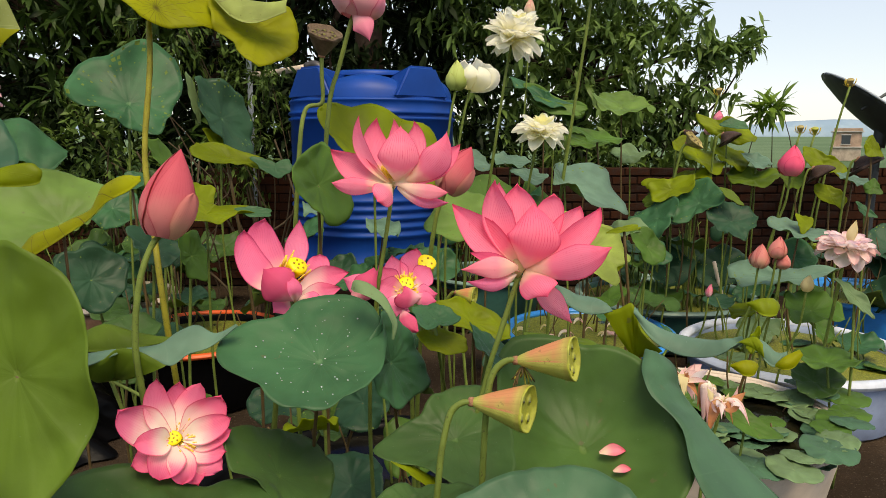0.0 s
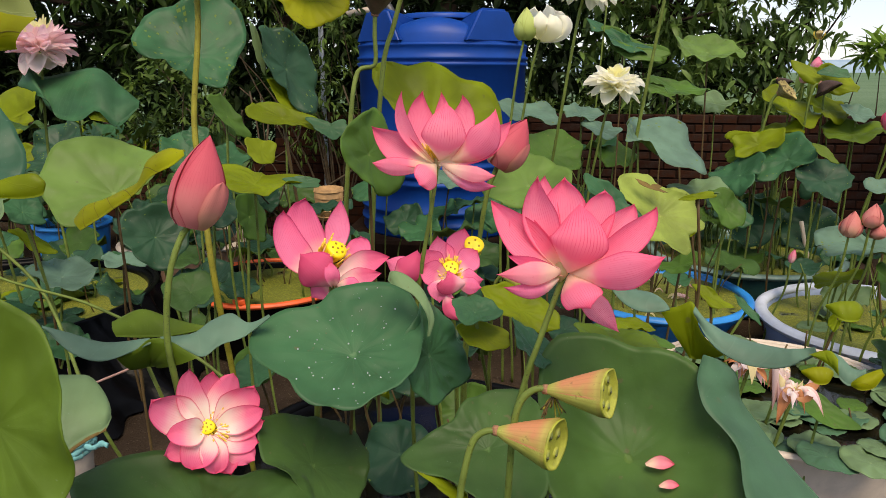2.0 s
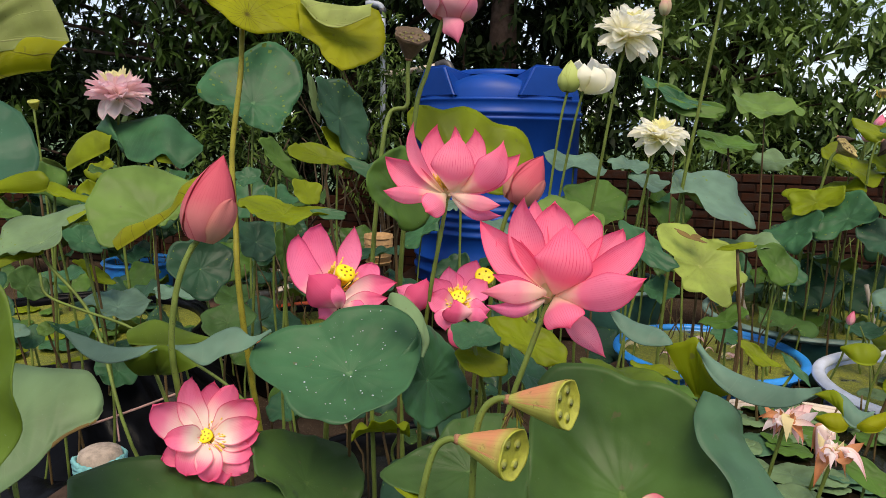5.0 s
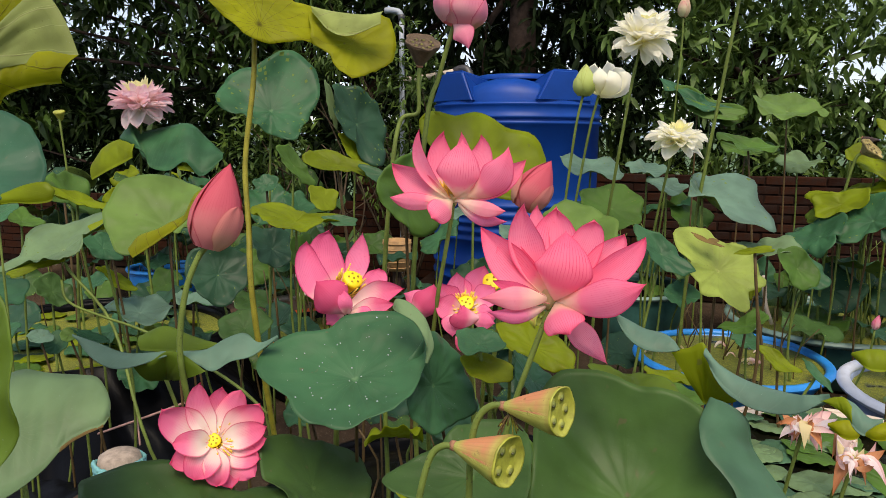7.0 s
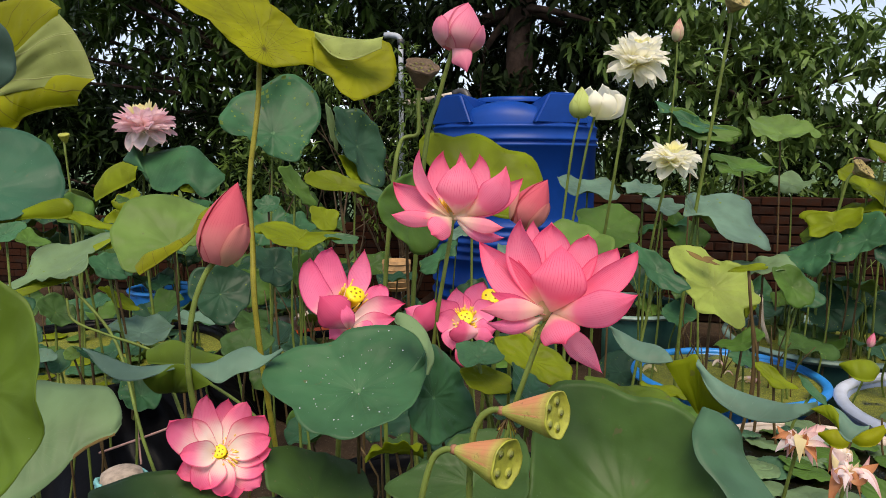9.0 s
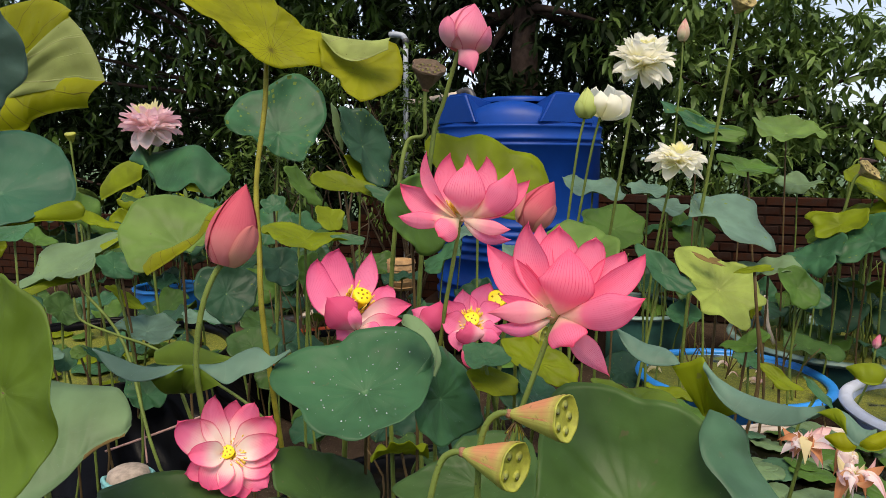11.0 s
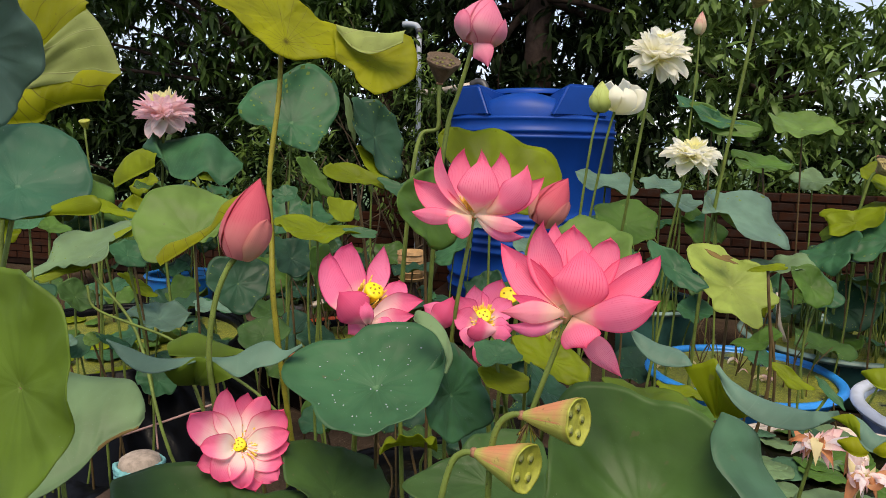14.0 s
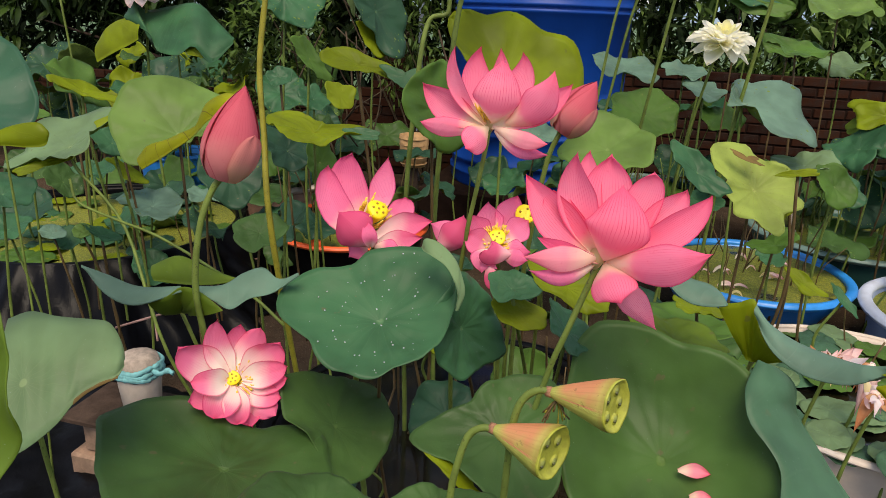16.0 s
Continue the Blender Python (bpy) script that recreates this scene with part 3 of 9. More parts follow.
def lotus_leaf(label, nav, base, *pieces, stalk=None, group="lotus leaves", thick=None, via=(), wavy=1.0, dish=1.0):
    """A leaf on its stalk. pieces: (colour, place, radius, lobes); the first is the blade, the rest its folds."""
    count[0] += 1
    foot = foot_at(*base)
    ob = thing("lotus_leaf", label, "lotus leaf", (base[0], base[1], foot), group)
    sheets = [q for q in pieces if len(q) == 5]
    pieces = [q for q in pieces if len(q) == 4]
    for i, (colour, edge_a, edge_b, bow, _) in enumerate(sheets):
        lobe("fold" if i or pieces else "blade", colour, edge_a, edge_b, bow, ob, nav, count[0] * 7 + 50 + i, FOLD[colour] if i or pieces else "")
    for i, (colour, place, radius, lobes) in enumerate(pieces):
        blade("blade" if i == 0 else "fold", colour, place, radius, lobes, ob, nav, count[0] * 7 + i, "" if i == 0 else FOLD[colour], wavy if nav[1] < 2.4 else max(wavy, 1.5), dish)
    rnd = random.Random(count[0])
    o = Vector(ob.location)
    top = Vector(nav)
    if pieces:
        near = min(pieces, key=lambda q: (Vector(q[1][:3]) - Vector(nav)).length)
        size = math.sqrt(near[2][0] * near[2][1])
        middle = (Vector(near[1][:3]) - Vector(nav)).length < 0.2 * size
        top -= pose(*near[1]).to_3x3() @ Vector((0, 0, (0.171 * dish + 0.05 if middle else 0.04) * size + 0.002))
    low = Vector((base[0], base[1], foot))
    mid = top.lerp(low, 0.5) + Vector((rnd.uniform(-0.06, 0.06), rnd.uniform(-0.04, 0.04), 0))
    r = thick or (0.0034 if nav[1] < 1.7 else 0.0042 if nav[1] < 2.2 else 0.0052)
    tube("stalk", [top - o, *[Vector(q) - o for q in via or (mid,)], low - o], r, stalk or (STALK if rnd.random() < 0.7 else STALK_DRY), ob, 7, 10 if not via else 20, 1.15)
    return ob


FACING = {}


def lotus_flower(label, at, face, colour, category="lotus flower", name="lotus_flower"):
    ob = thing(name, label, category, at, "lotus flowers")
    FACING[ob.name] = (face, colour)
    return ob


def petal_profile(v, blunt=0.0):
    if blunt:
        return (0.26 + 0.74 * math.sin(math.pi / 2 * min(1, v / 0.42)) ** 0.9) * max(0.0, 1 - v ** (3.0 + 3 * blunt)) ** 0.62 + 0.005
    if v < 0.52:
        return 0.20 + 0.80 * math.sin(math.pi / 2 * v / 0.52) ** 1.05
    return max(0.0, 1 - ((v - 0.52) / 0.48) ** 1.45) * 0.99 + 0.01


def petal(flower, base, mid, tip, width, cup, colour=None, face=None, label="", name="petal", blunt=0.0):
    """A petal from base by mid to tip, cupped across; cup above nought is hollow towards the face."""
    a, b, c = Vector(base), Vector(mid), Vector(tip)
    f = Vector(face or FACING[flower.name][0])
    b = 2 * b - (a + c) / 2
    rows, cols = 13, 10
    verts, uvs, faces = [], [], []
    rnd = random.Random(int(width * 9000) + int(cup * 770) + int((tip[0] + 3) * 3100) + int((tip[2] + 2) * 1700))
    ph, ph2 = rnd.uniform(0, 6), rnd.uniform(0, 6)
    for i in range(rows + 1):
        v = i / rows
        p = a * (1 - v) ** 2 + b * 2 * v * (1 - v) + c * v ** 2
        d = (b - a) * (1 - v) + (c - b) * v
        side = d.cross(f)
        side = side.normalized() if side.length > 1e-5 else Vector((1, 0, 0))
        out = side.cross(d).normalized()
        w = width * 0.48 * petal_profile(v, blunt)
        for k in range(cols + 1):
            u = k / cols * 2 - 1
            ripple = 0.025 * width * abs(u) ** 2 * math.sin(6 * v + ph + 2 * u) + 0.012 * width * math.sin(9 * u + ph2) * v
            q = p + side * (u * w) + out * (1.45 * cup * width * u * u * (0.4 + 0.6 * math.sin(math.pi * min(1, v * 0.9 + 0.1))) + ripple)
            q -= d.normalized() * (0.05 * width * u * u * (v ** 3))
            verts.append(q)
            uvs.append((u * 0.5 + 0.5, v))
    n = cols + 1
    for i in range(rows):
        for k in range(cols):
            faces.append((i * n + k, i * n + k + 1, (i + 1) * n + k + 1, (i + 1) * n + k))
    return mesh_object(name, verts, faces, PETAL[colour or FACING[flower.name][1]], flower, uvs, label=label)


def frame_of(axis):
    z = Vector(axis).normalized()
    x = z.orthogonal().normalized()
    return x, z.cross(x), z


def seed_head(flower, at, axis, radius, depth, holes=5, material=None, stamens=0, spread=1.6, reach=1.0):
    """The yellow top-shaped middle of a flower with its pits, and the stamens round it."""
    x, y, z = frame_of(axis)
    at = Vector(at)
    verts, faces, seg = [], [], 20
    prof = ((0.35, -depth), (0.72, -depth * 0.45), (0.98, -depth * 0.08), (1.0, 0), (0.9, depth * 0.08), (0.45, depth * 0.1), (0.02, depth * 0.1))
    for r, h in prof:
        for k in range(seg):
            w = 2 * math.pi * k / seg
            rr = r * radius * (1 + 0.04 * math.sin(3 * w + 1))
            verts.append(at + x * rr * math.cos(w) + y * rr * math.sin(w) + z * h)
    for i in range(len(prof) - 1):
        for k in range(seg):
            k2 = (k + 1) % seg
            faces.append((i * seg + k, i * seg + k2, (i + 1) * seg + k2, (i + 1) * seg + k))
    head = mesh_object("seed_head", verts, faces, material or YELLOW, flower, label="yellow pitted seed head")
    for j in range(holes):
        w = 2 * math.pi * j / max(1, holes - (holes > 4)) + 0.4
        rr = 0 if (holes > 4 and j == holes - 1) else radius * 0.52
        c = at + x * rr * math.cos(w) + y * rr * math.sin(w) + z * depth * 0.1
        v, f = tube_data([c, c + z * radius * 0.06, c + z * radius * 0.10], [radius * 0.12, radius * 0.11, radius * 0.04], 8)
        mesh_object("seed", v, f, SEED_YEL, head)
    if stamens:
        rnd = random.Random(int(radius * 1e5))
        v, f = [], []
        for j in range(stamens):
            w = rnd.uniform(0, 2 * math.pi)
            r0, r1 = radius * 0.6, radius * rnd.uniform(1.15, spread)
            q = x * math.cos(w) + y * math.sin(w)
            h = rnd.uniform(-0.3, 0.6) * reach
            pts = [at + q * r0 - z * depth, at + q * (r0 + r1) * 0.55 - z * depth * 0.6 + z * depth * h * 0.3, at + q * r1 + z * depth * h]
            tv, tf = tube_data(bezier(pts, 4), [0.0011, 0.0011, 0.0011, 0.0016, 0.0013], 5)
            f += [tuple(len(v) + i for i in face) for face in tf]
            v += tv
        mesh_object("stamen_tuft", v, f, STAMEN, flower, label="golden stamens")["kind"] = "stuff"
    return head


def stalk(owner, points, radius, material=None, name="stalk", taper=1.2, steps=18):
    o = Vector(owner.location)
    points = [Vector(p) for p in points]
    points[-1].z = foot_at(points[-1].x, points[-1].y)
    if len(points) > 2:
        # ease the long lower length down to the root
        a, b = points[-2], points[-1]
        gap = (b - a).length
        t0, t1 = (a - points[-3]).normalized() * gap, Vector((0, 0, -0.8 * gap))
        more = []
        for k in range(1, 6):
            s = k / 6
            more.append(a * (2 * s ** 3 - 3 * s * s + 1) + t0 * (s ** 3 - 2 * s * s + s) + b * (3 * s * s - 2 * s ** 3) + t1 * (s ** 3 - s * s))
        points[-1:-1] = more
        steps = steps + 10
    return tube(name, [p - o for p in points], radius, material or STALK, owner, 8, steps, taper)


def lotus_bud(label, base, tip, width, colour, stalk_points, radius=0.005, material=None, shells=7, name="lotus_bud"):
    """A closed bud: pointed petals wrapped round one another."""
    a, c = Vector(base), Vector(tip)
    ob = thing(name, label, "lotus bud", base, "lotus buds")
    x, y, z = frame_of(c - a)
    h = (c - a).length
    rnd = random.Random(int(abs(base[0]) * 1e4))
    turn = rnd.uniform(0, 6)
    for j in range(shells):
        w0 = turn + j * 2.4
        low = j < 2
        hh = h * (1.0 if not low else 0.52 + 0.1 * j)
        grow = 1.0 - 0.05 * (shells - 1 - j) if not low else 1.03 + 0.04 * j
        verts, uvs, faces = [], [], []
        rows, cols = 14, 10
        spread = (1.15 if not low else 0.75)
        for i in range(rows + 1):
            v = i / rows
            s = v * hh / h
            rad = width * 0.5 * grow * (math.sin(math.pi * min(1.0, (s * 0.93 + 0.07)) ** 0.72)) ** 0.85
            half = spread * (1 - v ** 3.5) ** 0.6 * min(1, 0.5 + 2 * v)
            for k in range(cols + 1):
                u = k / cols * 2 - 1
                w = w0 + u * half
                rr = rad * (1 + 0.02 * math.sin(7 * u + j)) - 0.004 * width * abs(u)
                verts.append(x * rr * math.cos(w) + y * rr * math.sin(w) + z * (v * hh + (0.03 * h if low else 0) * v))
                uvs.append((u * 0.5 + 0.5, v))
        n = cols + 1
        for i in range(rows):
            for k in range(cols):
                faces.append((i * n + k, i * n + k + 1, (i + 1) * n + k + 1, (i + 1) * n + k))
        mesh_object("petal", verts, faces, PETAL["budlow" if low and colour == "bud" else colour], ob, uvs)
    if stalk_points:
        stalk(ob, [a + z * h * 0.02, *stalk_points], radius, material)
    return ob


def double_flower(label, at, axis, width, layers, stalk_points, radius=0.005, name="double_lotus_flower"):
    """A many-petalled flower. layers: (count, lift in degrees, length, petal width, colour, height and radius of its base)."""
    ob = thing(name, label, "lotus flower", at, "lotus flowers")
    x, y, z = frame_of(axis)
    rnd = random.Random(int(width * 1e4) + int(abs(at[0]) * 1000))
    for j, (n, lift, length, pw, colour, up, ring) in enumerate(layers):
        for i in range(n):
            w = 2 * math.pi * (i + 0.5 * (j % 2)) / n + rnd.uniform(-0.22, 0.22)
            q = x * math.cos(w) + y * math.sin(w)
            e = radians(lift + rnd.uniform(-9, 9))
            L = length * rnd.uniform(0.82, 1.12)
            d = q * math.cos(e) + z * math.sin(e)
            b = q * ring + z * up
            mid = b + d * L * 0.5 + z * L * rnd.uniform(-0.02, 0.12)
            tip = b + d * L + z * L * rnd.uniform(-0.12, 0.10)
            face = z * math.cos(e) - q * math.sin(e)
            petal(ob, b, mid, tip, pw * rnd.uniform(0.8, 1.2), rnd.uniform(0.08, 0.3), colour, face, blunt=rnd.uniform(0.15, 0.6))
    stalk(ob, [Vector(at) - z * 0.005, *stalk_points], radius)
    return ob


def seed_pod(label, neck, face_at, axis, radius, stalk_points, material=None, face_material=None, seeds=5, thick=0.0055, name="lotus_seed_pod", lumpy=0.03, dry=False):
    """A funnel-shaped pod with a flat pitted face, on a bent stalk."""
    ob = thing(name, label, "seed pod", neck, "seed pods")
    n, c = Vector((0, 0, 0)), Vector(face_at) - Vector(neck)
    z1 = Vector(axis).normalized()
    z0 = c.normalized()
    verts, uvs, faces, seg, rows = [], [], [], 28, 12
    for i in range(rows + 1):
        s = i / rows
        p = n + c * s
        z = z0.lerp(z1, s ** 2).normalized()
        x = z.cross(Vector((0, 0, 1))).normalized()
        y = z.cross(x)
        r = radius * (0.19 + 0.81 * s ** 0.9) * (1 - 0.04 * max(0, s - 0.92) / 0.08)
        for k in range(seg):
            w = 2 * math.pi * k / seg
            rr = r * (1 + lumpy * s * math.sin(5 * w) + lumpy * 0.6 * s * math.sin(8 * w + 1))
            verts.append(p + x * rr * math.cos(w) + y * rr * math.sin(w))
            uvs.append((k / seg, s))
    for i in range(rows):
        for k in range(seg):
            k2 = (k + 1) % seg
            faces.append((i * seg + k, i * seg + k2, (i + 1) * seg + k2, (i + 1) * seg + k))
    mesh_object("cone", verts, faces, material or POD_CONE, ob, uvs)
    z = z1
    x = z.cross(Vector((0, 0, 1))).normalized()
    y = z.cross(x)
    verts, faces = [], []
    prof = ((0.985, -0.03), (1.01, 0.05), (0.985, 0.10), (0.93, 0.06), (0.82, -0.06), (0.5, -0.09), (0.01, -0.08))
    for r, h in prof:
        for k in range(seg):
            w = 2 * math.pi * k / seg
            rr = radius * r * 0.95 * (1 + lumpy * math.sin(5 * w) + lumpy * 0.6 * math.sin(8 * w + 1))
            verts.append(c + x * rr * math.cos(w) + y * rr * math.sin(w) + z * radius * h)
    for i in range(len(prof) - 1):
        for k in range(seg):
            k2 = (k + 1) % seg
            faces.append((i * seg + k, i * seg + k2, (i + 1) * seg + k2, (i + 1) * seg + k))
    top = mesh_object("face", verts, faces, face_material or POD, ob, label="flat yellow-green pitted face")
    for j in range(seeds):
        w = 2 * math.pi * j / max(1, seeds - (seeds > 5)) + 0.5
        rr = 0.12 * radius if (seeds > 5 and j == seeds - 1) else radius * (0.52 + 0.06 * math.sin(j * 2.1))
        p = c + x * rr * math.cos(w) + y * rr * math.sin(w) - z * radius * 0.09
        q = radius * 0.2
        ring, rf = tube_data([p - z * q * 0.2, p + z * q * 0.18, p + z * q * 0.24, p + z * q * 0.02], [q * 1.2, q * 1.08, q * 0.92, q * 0.86], 12)
        mesh_object("pit", ring, rf[:-2], (face_material or POD), top)
        v, f = tube_data([p - z * q * 0.2, p + z * q * 0.12, p + z * q * 0.32, p + z * q * 0.42], [q * 0.84, q * 0.80, q * 0.55, q * 0.15], 12)
        seed = mesh_object("seed", v, f, PIT if dry else SEED_PALE, top)
        e = p + z * q * 0.36 + (x * 0.35 + y * 0.25) * q
        v, f = tube_data([e - z * q * 0.1, e + z * q * 0.1 + x * q * 0.1, e + z * q * 0.22 + x * q * 0.2], [q * 0.34, q * 0.27, q * 0.08], 7)
        mesh_object("tip", v, f, POD_DRY if dry else SEED, seed)
    if stalk_points:
        stalk(ob, [Vector(neck) + c * 0.02, *stalk_points], thick, None, "stalk", 1.15, 26)
        v, f = tube_data([c * -0.10, c * -0.04, c * 0.02], [radius * 0.19, radius * 0.205, radius * 0.19], 10)
        mesh_object("collar", v, f, COLLAR, ob, label="reddish scarred collar")
    return ob


# ---- tubs, ponds ----
def tub(key, label, at, radius, rim, lip, body_mat, lip_mat, fill, level=0.06, taper=0.84, group="lotus tubs", rib=0.0):
    """An open round tub with a thick rolled lip, standing on the ground, filled nearly to the brim."""
    ob = thing("tub", label, "tub", (at[0], at[1], 0.0), group)
    r = radius
    prof = [(0.02, 0.0), (r * taper, 0.0), (r * (taper + 0.02), 0.012), (r * (0.5 + taper / 2), rim * 0.5), (r * 0.985, rim - lip), (r * 0.985, rim - lip * 0.2),
            (r * 0.95, rim - lip * 0.2), (r * 0.94, rim - lip * 1.5), (r * taper * 0.95, 0.03)]
    lathe("body", prof, body_mat, ob, 56, uneven=0.006)
    ring = [(r + lip * math.cos(a), rim - lip * 0.2 + lip * 0.8 * math.sin(a)) for a in [2 * math.pi * k / 10 for k in range(11)]]
    lathe("rim", ring, lip_mat, ob, 64, uneven=0.006)
    lathe("water", [(0.001, rim - level), (r * 0.5, rim - level + 0.002), (r * 0.955, rim - level)], fill, ob, 48, label="surface of the water" if fill is WATER else "water covered with duckweed")
    tubs[key] = (ob, radius, rim)
    return ob


def stems(owner, at, spread, foot, top, n, seed, thick=0.004, material=None):
    """A thicket of bare stalks rising from a tub."""
    rnd = random.Random(seed)
    v, f = [], []
    for _ in range(n):
        a, r = rnd.uniform(0, 6.28), spread * math.sqrt(rnd.random())
        p = Vector((at[0] + r * math.cos(a), at[1] + r * math.sin(a), foot))
        h = rnd.uniform(0.25, 0.85) * (top - foot)
        q = p + Vector((rnd.uniform(-0.3, 0.3) * h, rnd.uniform(-0.2, 0.2) * h, h))
        m = p.lerp(q, 0.5) + Vector((rnd.uniform(-0.08, 0.08) * h * 2, rnd.uniform(-0.06, 0.06), 0.03 * h))
        tv, tf = tube_data(bezier([p, m, q], 5), thick * rnd.uniform(0.7, 1.2), 5, 0.75)
        f += [tuple(len(v) + i for i in face) for face in tf]
        v += tv
    o = Vector(owner.location) if owner else Vector((0, 0, 0))
    ob = mesh_object("stalk_thicket", [p - o for p in v], f, material or STALK_DRY, owner, label="thicket of thin brown-green stalks")
    ob["kind"] = "stuff"
    return ob


def simple_leaf(at, radius, normal, colour, seed, label, group="lotus leaves"):
    """A smaller leaf, of its own shape, facing the way of normal."""
    rnd = random.Random(seed)
    z = Vector(normal).normalized()
    x = z.orthogonal().normalized()
    m = Matrix((x, z.cross(x), z)).transposed()
    e = m.to_euler()
    place = (*at, *(math.degrees(v) for v in e))
    lobes = tuple((rnd.uniform(0, s), rnd.uniform(0, 360)) for s in (0.12, 0.12, 0.08, 0.05, 0.03))
    return lotus_leaf(label, at, (at[0] + rnd.uniform(-0.06, 0.06), at[1] + rnd.uniform(-0.03, 0.08)), (colour, place, (radius, radius), lobes), group=group, wavy=2.4)


def lily_pad(at, radius, colour, seed, label="small round floating lotus pad"):
    """A floating pad, nearly flat, on the water."""
    rnd = random.Random(seed)
    ob = thing("floating_pad", label, "lily pad", at, "floating pads")
    lobes = tuple((rnd.uniform(0, s), rnd.uniform(0, 360)) for s in (0.05, 0.1, 0.05, 0.04))
    blade("blade", colour, (*at, rnd.uniform(-7, 7), rnd.uniform(-7, 7), rnd.uniform(0, 360)), (radius, radius), lobes, ob, at, seed, wavy=0.5, dish=0.1)
    return ob
# ---- ground, wall, distance ----
def ground_sheet():
    """One sheet to the horizon, finer and slightly uneven near the camera."""
    xs = [-3000, -600, -120, -40, -15] + [-9 + 0.5 * i for i in range(37)] + [15, 40, 120, 600, 3000]
    ys = [-400, -60, -12] + [-3 + 0.5 * i for i in range(25)] + [14, 25, 60, 200, 900, 4000]
    verts = [(x, y, 0.02 * noise.noise(Vector((x * 0.8, y * 0.8, 0))) - 0.015 if -10 < x < 10 and -4 < y < 10 else -0.015) for y in ys for x in xs]
    n = len(xs)
    faces = [(j * n + i, j * n + i + 1, (j + 1) * n + i + 1, (j + 1) * n + i) for j in range(len(ys) - 1) for i in range(n - 1)]
    tagged(mesh_object("ground", verts, faces, EARTH), "brown garden soil running out into green fields", "ground", kind="structure")


ground_sheet()


def hills():
    """A low ridge far off, blue with painted-in haze, with a belt of trees before it."""
    m = Nodes("far_ridge")
    c = m.mix(m.ramp(m.noise(0.02, 4, 0.6, m.coord()), 0.35, 0.65), (0.22, 0.31, 0.40), (0.30, 0.39, 0.47))
    ridge = m.end(c, 1.0, 0, 0.0)
    verts, faces = [], []
    for i in range(121):
        x = -1500 + 25 * i
        h = 20 + 10 * noise.noise(Vector((x * 0.004, 0.5, 0))) + 3 * noise.noise(Vector((x * 0.02, 2, 0)))
        verts += [(x, 900, -1), (x, 905, h * 0.6), (x, 930, h), (x, 990, -1)]
    for i in range(120):
        for k in range(3):
            faces.append((i * 4 + k, i * 4 + 4 + k, i * 4 + 5 + k, i * 4 + 1 + k))
    tagged(mesh_object("backdrop", verts, faces, ridge), "low hazy blue hills on the horizon", "hills", kind="structure")


hills()

WALL_Y, WALL_TOP, COURSE, BRICK_L = 6.5, 1.15, 0.083, 0.245


def wall_core():
    ob = thing("wall_north", "old dark brick garden wall with worn joints", "wall", (0, WALL_Y, 0), kind="structure")
    low = WALL_TOP - 4 * COURSE - 0.012
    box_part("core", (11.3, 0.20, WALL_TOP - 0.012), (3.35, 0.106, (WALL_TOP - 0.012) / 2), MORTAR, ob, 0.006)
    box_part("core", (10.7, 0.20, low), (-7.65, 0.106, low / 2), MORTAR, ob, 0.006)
    return ob


wall_north = wall_core()


